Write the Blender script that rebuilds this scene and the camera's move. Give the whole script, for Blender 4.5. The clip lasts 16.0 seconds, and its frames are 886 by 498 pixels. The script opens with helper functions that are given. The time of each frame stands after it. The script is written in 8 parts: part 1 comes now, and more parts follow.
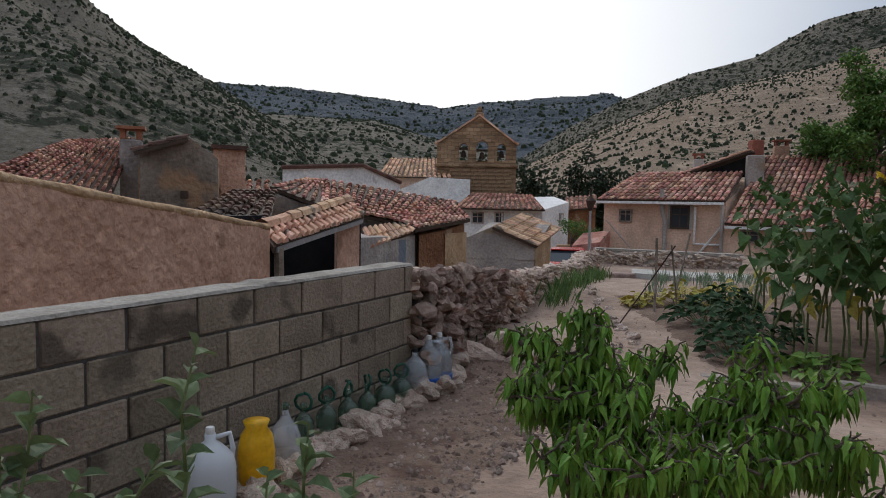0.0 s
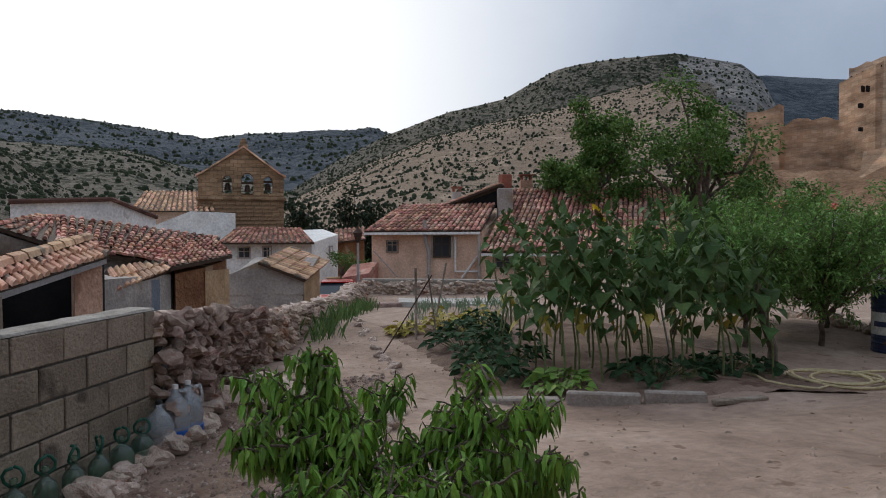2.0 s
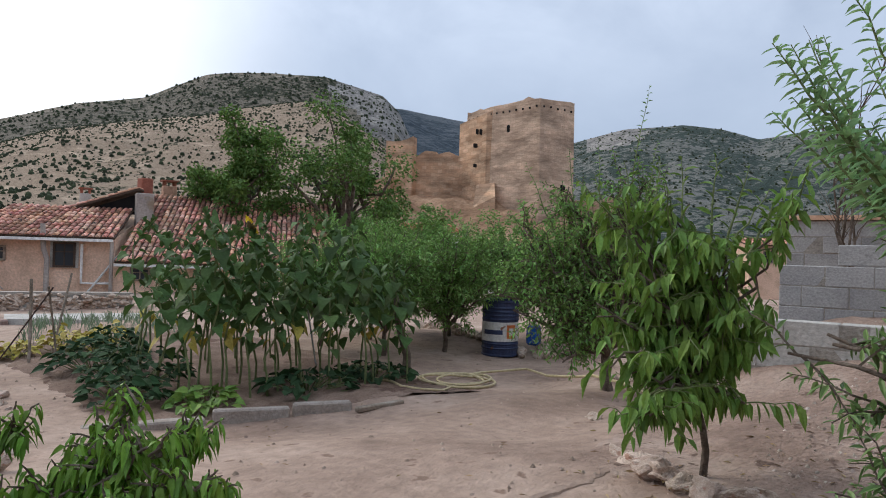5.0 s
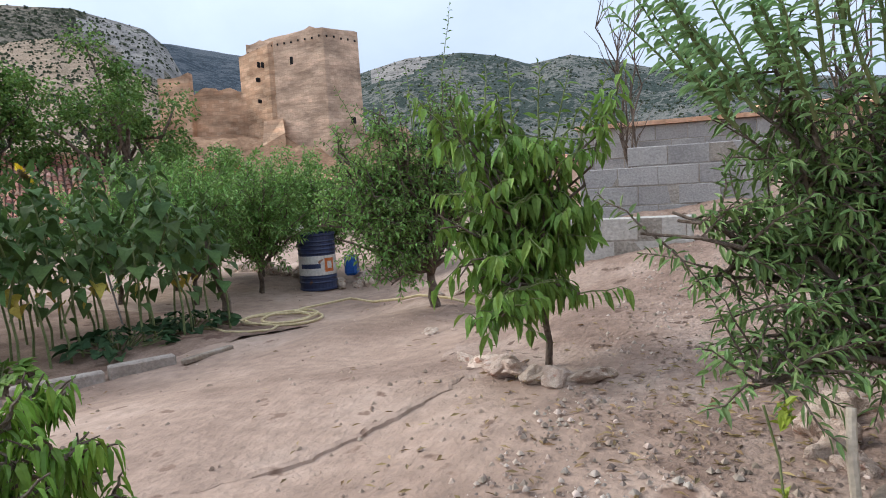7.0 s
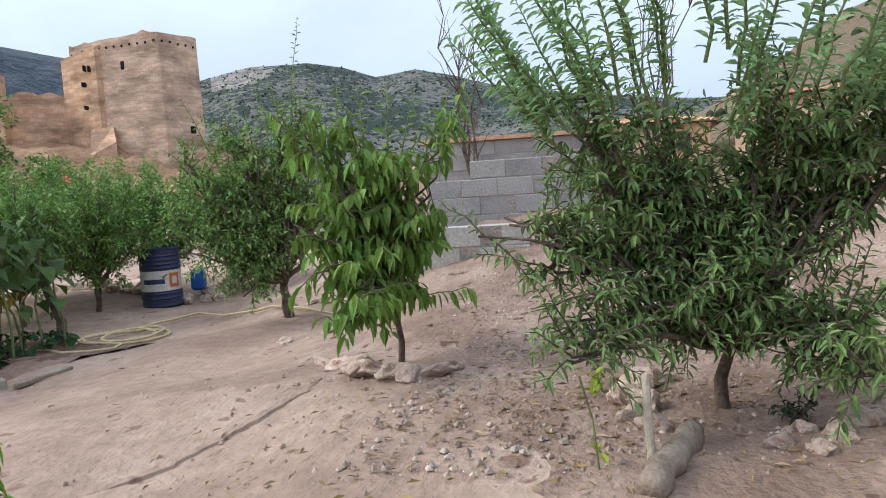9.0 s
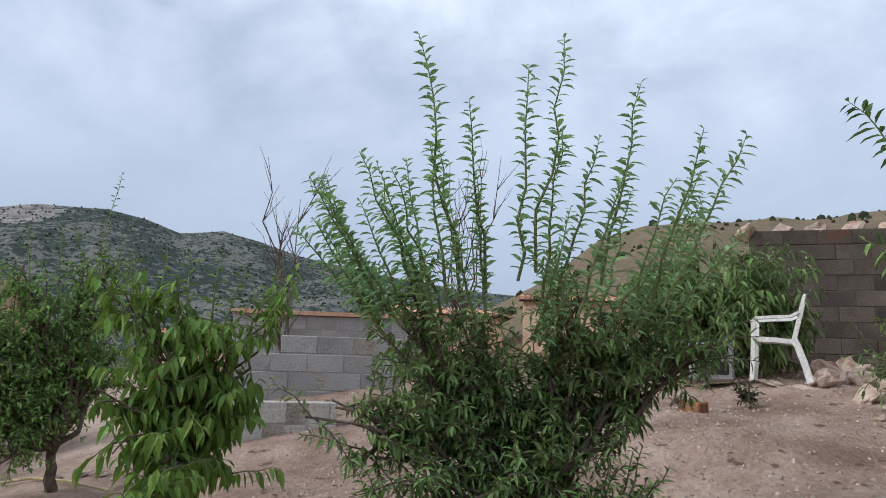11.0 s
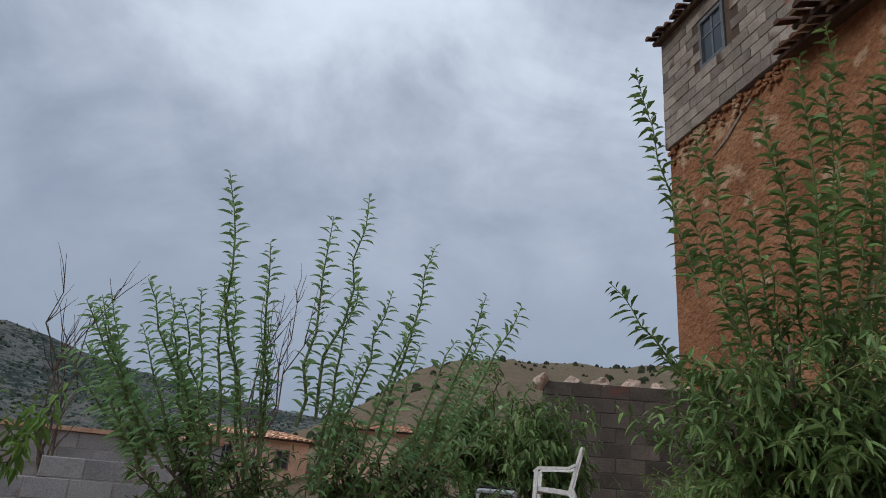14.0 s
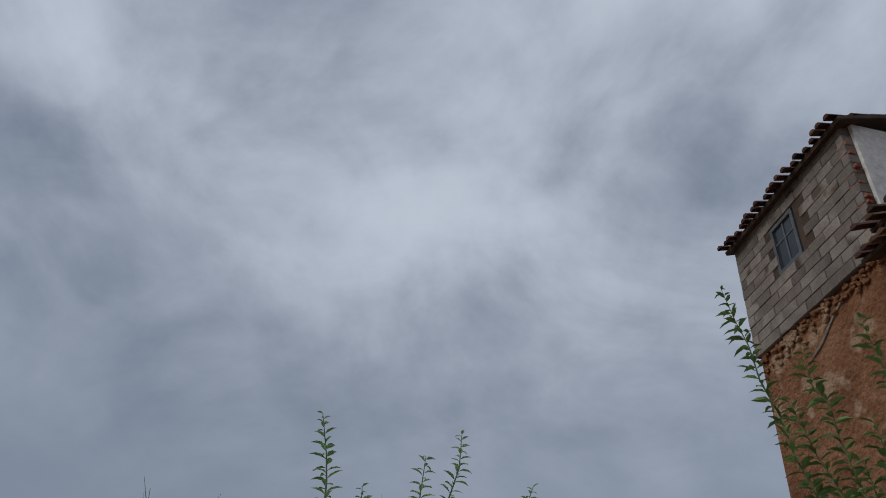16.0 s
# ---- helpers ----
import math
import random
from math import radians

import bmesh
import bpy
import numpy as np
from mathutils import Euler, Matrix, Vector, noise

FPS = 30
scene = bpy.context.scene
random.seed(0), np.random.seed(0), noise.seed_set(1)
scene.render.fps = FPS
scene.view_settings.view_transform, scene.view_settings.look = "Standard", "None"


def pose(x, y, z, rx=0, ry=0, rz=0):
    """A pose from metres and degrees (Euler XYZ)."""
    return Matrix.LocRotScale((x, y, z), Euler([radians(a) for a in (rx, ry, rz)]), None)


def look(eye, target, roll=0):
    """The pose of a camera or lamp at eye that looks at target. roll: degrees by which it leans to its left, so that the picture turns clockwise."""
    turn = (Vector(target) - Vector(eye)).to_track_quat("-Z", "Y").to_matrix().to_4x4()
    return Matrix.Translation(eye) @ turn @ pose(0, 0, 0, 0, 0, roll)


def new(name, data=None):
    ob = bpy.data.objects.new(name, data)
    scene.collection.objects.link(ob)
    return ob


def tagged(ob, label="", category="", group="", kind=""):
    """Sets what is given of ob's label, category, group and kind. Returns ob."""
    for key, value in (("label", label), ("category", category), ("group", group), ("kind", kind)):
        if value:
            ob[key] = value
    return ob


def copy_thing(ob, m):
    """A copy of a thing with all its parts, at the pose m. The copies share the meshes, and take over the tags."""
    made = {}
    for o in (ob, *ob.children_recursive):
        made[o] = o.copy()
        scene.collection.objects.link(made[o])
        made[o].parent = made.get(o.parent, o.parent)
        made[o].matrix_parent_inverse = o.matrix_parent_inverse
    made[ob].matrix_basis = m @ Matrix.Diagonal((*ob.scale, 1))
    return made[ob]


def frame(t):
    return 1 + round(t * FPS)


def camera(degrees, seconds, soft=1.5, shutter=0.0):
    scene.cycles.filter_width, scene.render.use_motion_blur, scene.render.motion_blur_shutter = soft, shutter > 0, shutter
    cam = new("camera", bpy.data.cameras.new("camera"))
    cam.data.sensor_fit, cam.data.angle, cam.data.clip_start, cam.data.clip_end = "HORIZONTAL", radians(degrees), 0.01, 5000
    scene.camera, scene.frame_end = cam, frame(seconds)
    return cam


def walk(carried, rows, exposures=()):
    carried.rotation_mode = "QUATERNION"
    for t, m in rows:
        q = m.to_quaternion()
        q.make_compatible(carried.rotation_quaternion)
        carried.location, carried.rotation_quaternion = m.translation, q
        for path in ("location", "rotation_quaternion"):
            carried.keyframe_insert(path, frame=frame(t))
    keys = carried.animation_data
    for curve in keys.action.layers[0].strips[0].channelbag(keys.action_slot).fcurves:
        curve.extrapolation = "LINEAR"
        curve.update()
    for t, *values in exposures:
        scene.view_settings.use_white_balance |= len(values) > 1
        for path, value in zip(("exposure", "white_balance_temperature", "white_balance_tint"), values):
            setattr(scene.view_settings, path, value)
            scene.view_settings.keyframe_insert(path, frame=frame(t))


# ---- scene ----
cam = camera(65.63, 16.0, 1.0)


def rig(x, y, z, yaw, pitch, roll):
    """The camera held at a place, turned clockwise from north, tipped up and leaning left, in degrees."""
    return pose(x, y, z, 90 + pitch, 0, -yaw) @ pose(0, 0, 0, 0, 0, roll)


PATH = [
    (0.0, rig(0.015, -0.026, 1.580, -0.00, -3.83, 1.03)),
    (0.5, rig(0.046, -0.024, 1.595, 4.76, -3.16, 0.67)),
    (1.0, rig(0.082, -0.023, 1.603, 9.29, -2.28, 0.34)),
    (1.5, rig(0.123, -0.031, 1.608, 13.81, -1.87, -0.29)),
    (2.0, rig(0.162, -0.034, 1.607, 18.76, -1.04, -0.28)),
    (2.5, rig(0.180, -0.030, 1.617, 23.66, -0.35, -0.12)),
    (3.0, rig(0.180, -0.026, 1.614, 27.86, 1.06, 0.32)),
    (3.5, rig(0.178, -0.027, 1.625, 32.25, 1.63, 0.76)),
    (4.0, rig(0.186, 0.018, 1.603, 37.08, 0.66, -0.34)),
    (4.5, rig(0.156, 0.025, 1.596, 43.95, 0.70, 0.76)),
    (4.7, rig(0.137, 0.010, 1.607, 45.64, 0.51, 1.29)),
    (6.8, rig(0.102, 0.301, 1.520, 61.68, -3.22, -2.99)),
    (7.0, rig(0.083, 0.289, 1.518, 64.25, -5.21, -3.34)),
    (7.5, rig(0.035, 0.240, 1.512, 66.96, -5.26, -3.08)),
    (8.0, rig(-0.055, 0.175, 1.492, 71.79, -5.20, -2.14)),
    (8.5, rig(-0.142, 0.172, 1.499, 72.95, -6.53, -2.33)),
    (9.0, rig(-0.171, 0.216, 1.510, 76.77, -4.96, -3.52)),
    (9.5, rig(-0.240, 0.254, 1.531, 83.07, -3.71, -2.22)),
    (10.0, rig(-0.307, 0.268, 1.567, 87.80, 0.15, -1.59)),
    (10.2, rig(-0.321, 0.352, 1.569, 88.96, 3.18, -0.14)),
    (12.3, rig(-0.518, 0.239, 1.514, 96.84, 11.97, 2.18)),
    (12.5, rig(-0.524, 0.221, 1.517, 98.21, 11.66, 2.42)),
    (13.0, rig(-0.551, 0.209, 1.549, 102.48, 13.60, 3.09)),
    (13.5, rig(-0.553, 0.182, 1.620, 107.55, 15.66, 4.44)),
    (14.0, rig(-0.545, 0.213, 1.650, 107.64, 20.27, 4.58)),
    (14.5, rig(-0.537, 0.237, 1.681, 106.46, 25.33, 5.60)),
    (15.0, rig(-0.540, 0.257, 1.685, 102.71, 29.83, 6.06)),
    (15.5, rig(-0.559, 0.280, 1.724, 101.42, 34.29, 6.28)),
    (16.0, rig(-0.552, 0.301, 1.737, 98.74, 37.21, 6.66)),
]
EXPOSURES = [(0.0, -0.25), (2.0, -0.22), (3.5, -0.05), (4.7, 0.28), (6.8, 0.9), (9.0, 0.97), (10.2, 0.72), (12.4, -0.05), (14.0, -0.3), (15.0, -0.7), (16.0, -0.85)]
walk(cam, PATH, EXPOSURES)

# ---- sky and sun: an overcast evening, brightest low in the north ----
world = bpy.data.worlds.new("world")
scene.world = world
world.use_nodes = True
wt = world.node_tree
wt.nodes.clear()


def wnode(kind, **props):
    n = wt.nodes.new(kind)
    for k, v in props.items():
        if k == "operation":
            n.operation = v
        elif k == "blend":
            n.blend_type = v
    return n


w_out = wnode("ShaderNodeOutputWorld")
w_bg = wnode("ShaderNodeBackground")
w_sky = wnode("ShaderNodeTexSky")
w_sky.sky_type = "NISHITA"
w_sky.sun_disc = False
w_sky.sun_elevation = radians(28)
w_sky.sun_rotation = radians(-6)
w_sky_dim = wnode("ShaderNodeMix")
w_sky_dim.data_type = "RGBA"
w_coord = wnode("ShaderNodeTexCoord")
w_sep = wnode("ShaderNodeSeparateXYZ")
wt.links.new(w_coord.outputs["Generated"], w_sep.inputs[0])
# the cloud layer seen in perspective: x and y divided by the height
w_h = wnode("ShaderNodeMath", operation="ADD")
w_h.inputs[1].default_value = 0.45
w_abs = wnode("ShaderNodeMath", operation="ABSOLUTE")
wt.links.new(w_sep.outputs[2], w_abs.inputs[0])
wt.links.new(w_abs.outputs[0], w_h.inputs[0])
w_dx = wnode("ShaderNodeMath", operation="DIVIDE")
w_dy = wnode("ShaderNodeMath", operation="DIVIDE")
for k, n in ((0, w_dx), (1, w_dy)):
    wt.links.new(w_sep.outputs[k], n.inputs[0])
    wt.links.new(w_h.outputs[0], n.inputs[1])
w_comb = wnode("ShaderNodeCombineXYZ")
wt.links.new(w_dx.outputs[0], w_comb.inputs[0])
wt.links.new(w_dy.outputs[0], w_comb.inputs[1])
w_noise = wnode("ShaderNodeTexNoise")
w_noise.inputs["Scale"].default_value = 2.1
w_noise.inputs["Detail"].default_value = 9
w_noise.inputs["Roughness"].default_value = 0.55
w_noise.inputs["Distortion"].default_value = 0.45
wt.links.new(w_comb.outputs[0], w_noise.inputs["Vector"])
w_ramp = wnode("ShaderNodeValToRGB")
w_ramp.color_ramp.interpolation = "EASE"
w_ramp.color_ramp.elements[0].position, w_ramp.color_ramp.elements[0].color = 0.36, (0.225, 0.28, 0.385, 1)
w_ramp.color_ramp.elements[1].position, w_ramp.color_ramp.elements[1].color = 0.96, (0.80, 0.885, 1.02, 1)
w_lift = wnode("ShaderNodeMath", operation="MULTIPLY_ADD")
w_lift.inputs[1].default_value, w_lift.inputs[2].default_value = 0.36, -0.05
wt.links.new(w_sep.outputs[2], w_lift.inputs[0])
# hardly any structure near the horizon, torn cloud overhead
w_amp = wnode("ShaderNodeMapRange")
w_amp.inputs[1].default_value, w_amp.inputs[2].default_value = 0.26, 0.66
w_amp.inputs[3].default_value, w_amp.inputs[4].default_value = 0.14, 1.2
wt.links.new(w_sep.outputs[2], w_amp.inputs[0])
w_fine = wnode("ShaderNodeTexNoise")
w_fine.inputs["Scale"].default_value, w_fine.inputs["Detail"].default_value, w_fine.inputs["Roughness"].default_value = 6.0, 7, 0.55
w_fine.inputs["Distortion"].default_value = 0.6
wt.links.new(w_comb.outputs[0], w_fine.inputs["Vector"])
w_both = wnode("ShaderNodeMath", operation="MULTIPLY_ADD")
w_both.inputs[1].default_value = 0.28
wt.links.new(w_fine.outputs["Fac"], w_both.inputs[0])
wt.links.new(w_noise.outputs["Fac"], w_both.inputs[2])
w_off = wnode("ShaderNodeMath", operation="SUBTRACT")
w_off.inputs[1].default_value = 0.64
wt.links.new(w_both.outputs[0], w_off.inputs[0])
w_scaled = wnode("ShaderNodeMath", operation="MULTIPLY_ADD")
wt.links.new(w_off.outputs[0], w_scaled.inputs[0])
wt.links.new(w_amp.outputs[0], w_scaled.inputs[1])
w_scaled.inputs[2].default_value = 0.495
w_sum = wnode("ShaderNodeMath", operation="ADD")
wt.links.new(w_scaled.outputs[0], w_sum.inputs[0])
wt.links.new(w_lift.outputs[0], w_sum.inputs[1])
wt.links.new(w_sum.outputs[0], w_ramp.inputs[0])
# brighter towards the low north
w_dot = wnode("ShaderNodeVectorMath", operation="DOT_PRODUCT")
w_dot.inputs[1].default_value = (math.sin(radians(-12)) * 0.97, math.cos(radians(-12)) * 0.97, 0.24)
wt.links.new(w_coord.outputs["Generated"], w_dot.inputs[0])
w_glow = wnode("ShaderNodeMapRange")
w_glow.interpolation_type = "SMOOTHSTEP"
w_glow.inputs[1].default_value, w_glow.inputs[2].default_value = 0.66, 1.0
w_glow.inputs[3].default_value, w_glow.inputs[4].default_value = 0.0, 1.0
wt.links.new(w_dot.outputs["Value"], w_glow.inputs[0])
w_bright = wnode("ShaderNodeMix")
w_bright.data_type = "RGBA"
w_bright.inputs["B"].default_value = (1.15, 1.16, 1.18, 1)
wt.links.new(w_glow.outputs[0], w_bright.inputs["Factor"])
wt.links.new(w_ramp.outputs[0], w_bright.inputs["A"])
w_skymul = wnode("ShaderNodeVectorMath", operation="SCALE")
w_skymul.inputs["Scale"].default_value = 0.1
wt.links.new(w_sky.outputs[0], w_skymul.inputs[0])
w_sky_dim.inputs["Factor"].default_value = 0.9
wt.links.new(w_skymul.outputs[0], w_sky_dim.inputs["A"])
wt.links.new(w_bright.outputs["Result"], w_sky_dim.inputs["B"])
wt.links.new(w_sky_dim.outputs["Result"], w_bg.inputs[0])
w_bg.inputs[1].default_value = 1.2
wt.links.new(w_bg.outputs[0], w_out.inputs[0])

sun_data = bpy.data.lights.new("sun", "SUN")
sun_data.energy, sun_data.angle, sun_data.color = 1.2, radians(25), (1.0, 0.95, 0.88)
sun = new("sun", sun_data)
sun.matrix_world = look((0, 0, 0), (math.sin(radians(6)), -1.0, -0.75))


# ---- materials ----
def material(name, colors, scale=4.0, fine=40.0, rough=0.9, bump=0.3, bump_scale=30.0, island=0.0, obrand=0.0, metal=0.0,
             spots=None, translucent=0.0, detail=6.0, stretch=None):
    """A procedural surface. colors: two or three base colours mixed by a large noise; fine: grain; spots: (colour, scale, amount)."""
    m = bpy.data.materials.new(name)
    m.use_nodes = True
    nt = m.node_tree
    bsdf = nt.nodes["Principled BSDF"]
    out = nt.nodes["Material Output"]
    L = nt.links.new
    co = nt.nodes.new("ShaderNodeTexCoord")
    where = co.outputs["Object"]
    if stretch:
        mp = nt.nodes.new("ShaderNodeMapping")
        mp.inputs["Scale"].default_value = stretch
        L(where, mp.inputs["Vector"])
        where = mp.outputs[0]
    if obrand:
        oi = nt.nodes.new("ShaderNodeObjectInfo")
        far_off = nt.nodes.new("ShaderNodeVectorMath")
        far_off.operation = "MULTIPLY_ADD"
        far_off.inputs[1].default_value = (37.0, 53.0, 71.0)
        L(oi.outputs["Random"], far_off.inputs[0])
        L(where, far_off.inputs[2])
        where = far_off.outputs[0]
    big = nt.nodes.new("ShaderNodeTexNoise")
    big.inputs["Scale"].default_value, big.inputs["Detail"].default_value = scale, detail
    big.inputs["Roughness"].default_value = 0.6
    L(where, big.inputs["Vector"])
    ramp = nt.nodes.new("ShaderNodeValToRGB")
    els = ramp.color_ramp.elements
    els[0].position, els[1].position = 0.34, 0.66
    els[0].color, els[1].color = (*colors[0], 1), (*colors[-1], 1)
    if len(colors) == 3:
        e = els.new(0.5)
        e.color = (*colors[1], 1)
    L(big.outputs["Fac"], ramp.inputs[0])
    col = ramp.outputs[0]
    small = nt.nodes.new("ShaderNodeTexNoise")
    small.inputs["Scale"].default_value, small.inputs["Detail"].default_value = fine, 4
    L(where, small.inputs["Vector"])
    mr = nt.nodes.new("ShaderNodeMapRange")
    mr.inputs[1].default_value, mr.inputs[2].default_value = 0.3, 0.7
    mr.inputs[3].default_value, mr.inputs[4].default_value = 0.82, 1.15
    L(small.outputs["Fac"], mr.inputs[0])
    mul = nt.nodes.new("ShaderNodeVectorMath")
    mul.operation = "SCALE"
    L(col, mul.inputs[0])
    L(mr.outputs[0], mul.inputs["Scale"])
    col = mul.outputs[0]
    if spots:
        vor = nt.nodes.new("ShaderNodeTexNoise")
        vor.inputs["Scale"].default_value, vor.inputs["Detail"].default_value = spots[1], 3
        L(where, vor.inputs["Vector"])
        sm = nt.nodes.new("ShaderNodeMapRange")
        sm.inputs[1].default_value, sm.inputs[2].default_value = spots[2], spots[2] + 0.05
        L(vor.outputs["Fac"], sm.inputs[0])
        mx = nt.nodes.new("ShaderNodeMix")
        mx.data_type = "RGBA"
        L(sm.outputs[0], mx.inputs["Factor"])
        L(col, mx.inputs["A"])
        mx.inputs["B"].default_value = (*spots[0], 1)
        col = mx.outputs["Result"]
    for amount, kind in ((island, "geo"), (obrand, "ob")):
        if amount:
            src = nt.nodes.new("ShaderNodeNewGeometry" if kind == "geo" else "ShaderNodeObjectInfo")
            o = src.outputs["Random Per Island" if kind == "geo" else "Random"]
            hs = nt.nodes.new("ShaderNodeHueSaturation")
            v = nt.nodes.new("ShaderNodeMapRange")
            v.inputs[3].default_value, v.inputs[4].default_value = 1 - amount, 1 + amount
            L(o, v.inputs[0])
            L(v.outputs[0], hs.inputs["Value"])
            h = nt.nodes.new("ShaderNodeMapRange")
            h.inputs[3].default_value, h.inputs[4].default_value = 0.5 - 0.04 * amount, 0.5 + 0.04 * amount
            w = nt.nodes.new("ShaderNodeMath")
            w.operation = "MULTIPLY"
            w.inputs[1].default_value = 7.31
            f = nt.nodes.new("ShaderNodeMath")
            f.operation = "FRACT"
            L(o, w.inputs[0])
            L(w.outputs[0], f.inputs[0])
            L(f.outputs[0], h.inputs[0])
            L(h.outputs[0], hs.inputs["Hue"])
            L(col, hs.inputs["Color"])
            col = hs.outputs[0]
    L(col, bsdf.inputs["Base Color"])
    bsdf.inputs["Roughness"].default_value, bsdf.inputs["Metallic"].default_value = rough, metal
    bsdf.inputs["Specular IOR Level"].default_value = 0.3
    if bump:
        bn = nt.nodes.new("ShaderNodeTexNoise")
        bn.inputs["Scale"].default_value, bn.inputs["Detail"].default_value = bump_scale, 6
        L(where, bn.inputs["Vector"])
        bp = nt.nodes.new("ShaderNodeBump")
        bp.inputs["Strength"].default_value, bp.inputs["Distance"].default_value = bump, 1.0 / bump_scale
        L(bn.outputs["Fac"], bp.inputs["Height"])
        L(bp.outputs[0], bsdf.inputs["Normal"])
    if translucent:
        tr = nt.nodes.new("ShaderNodeBsdfTranslucent")
        L(col, tr.inputs[0])
        ms = nt.nodes.new("ShaderNodeMixShader")
        ms.inputs[0].default_value = translucent
        L(bsdf.outputs[0], ms.inputs[1])
        L(tr.outputs[0], ms.inputs[2])
        L(ms.outputs[0], out.inputs[0])
    return m


def hillside(name, soil, rock, scrub, cover=0.5, size=1.0, terrace=0.5):
    """Stony slope: bare soil, pale rock and terrace lips, overgrown with dark scrub in clumps of two sizes."""
    m = bpy.data.materials.new(name)
    m.use_nodes = True
    nt = m.node_tree
    bsdf, L = nt.nodes["Principled BSDF"], nt.links.new
    co = nt.nodes.new("ShaderNodeTexCoord").outputs["Object"]

    def fac(scale, detail, rough):
        n = nt.nodes.new("ShaderNodeTexNoise")
        n.inputs["Scale"].default_value, n.inputs["Detail"].default_value, n.inputs["Roughness"].default_value = scale / size, detail, rough
        L(co, n.inputs["Vector"])
        return n.outputs["Fac"]

    def ranged(v, lo, hi, a=0.0, b=1.0):
        n = nt.nodes.new("ShaderNodeMapRange")
        n.inputs[1].default_value, n.inputs[2].default_value, n.inputs[3].default_value, n.inputs[4].default_value = lo, hi, a, b
        L(v, n.inputs[0])
        return n.outputs[0]

    def calc(op, a, b):
        n = nt.nodes.new("ShaderNodeMath")
        n.operation = op
        for k, v in enumerate((a, b)):
            if isinstance(v, (int, float)):
                n.inputs[k].default_value = v
            else:
                L(v, n.inputs[k])
        return n.outputs[0]

    def mixed(f, a, b):
        n = nt.nodes.new("ShaderNodeMix")
        n.data_type = "RGBA"
        L(f, n.inputs["Factor"])
        for k, v in (("A", a), ("B", b)):
            if isinstance(v, tuple):
                n.inputs[k].default_value = (*v, 1)
            else:
                L(v, n.inputs[k])
        return n.outputs["Result"]

    broad, clump, grain = fac(0.022, 5, 0.6), fac(0.28, 9, 0.72), fac(1.6, 5, 0.7)
    col = mixed(ranged(grain, 0.38, 0.66), soil, rock)
    height = nt.nodes.new("ShaderNodeSeparateXYZ")
    L(co, height.inputs[0])
    lips = calc("FRACT", calc("ADD", calc("MULTIPLY", height.outputs[2], 0.22 / size), calc("MULTIPLY", fac(0.03, 4, 0.6), 5.0)), 0.0)
    lip = calc("MULTIPLY", ranged(lips, 0.78, 0.86), calc("MULTIPLY", ranged(fac(0.11, 3, 0.6), 0.45, 0.58), terrace))
    col = mixed(lip, col, tuple(min(0.6, c * 1.35) for c in rock))
    growth = calc("ADD", clump, calc("MULTIPLY", calc("SUBTRACT", broad, 0.5), 0.55))
    col = mixed(ranged(growth, cover, cover + 0.05), col, mixed(ranged(grain, 0.35, 0.7), tuple(c * 0.6 for c in scrub), tuple(c * 1.5 for c in scrub)))
    L(col, bsdf.inputs["Base Color"])
    bsdf.inputs["Roughness"].default_value = 0.95
    bsdf.inputs["Specular IOR Level"].default_value = 0.15
    bp = nt.nodes.new("ShaderNodeBump")
    bp.inputs["Strength"].default_value, bp.inputs["Distance"].default_value = 0.9, 1.6 * size
    L(clump, bp.inputs["Height"])
    L(bp.outputs[0], bsdf.inputs["Normal"])
    return m


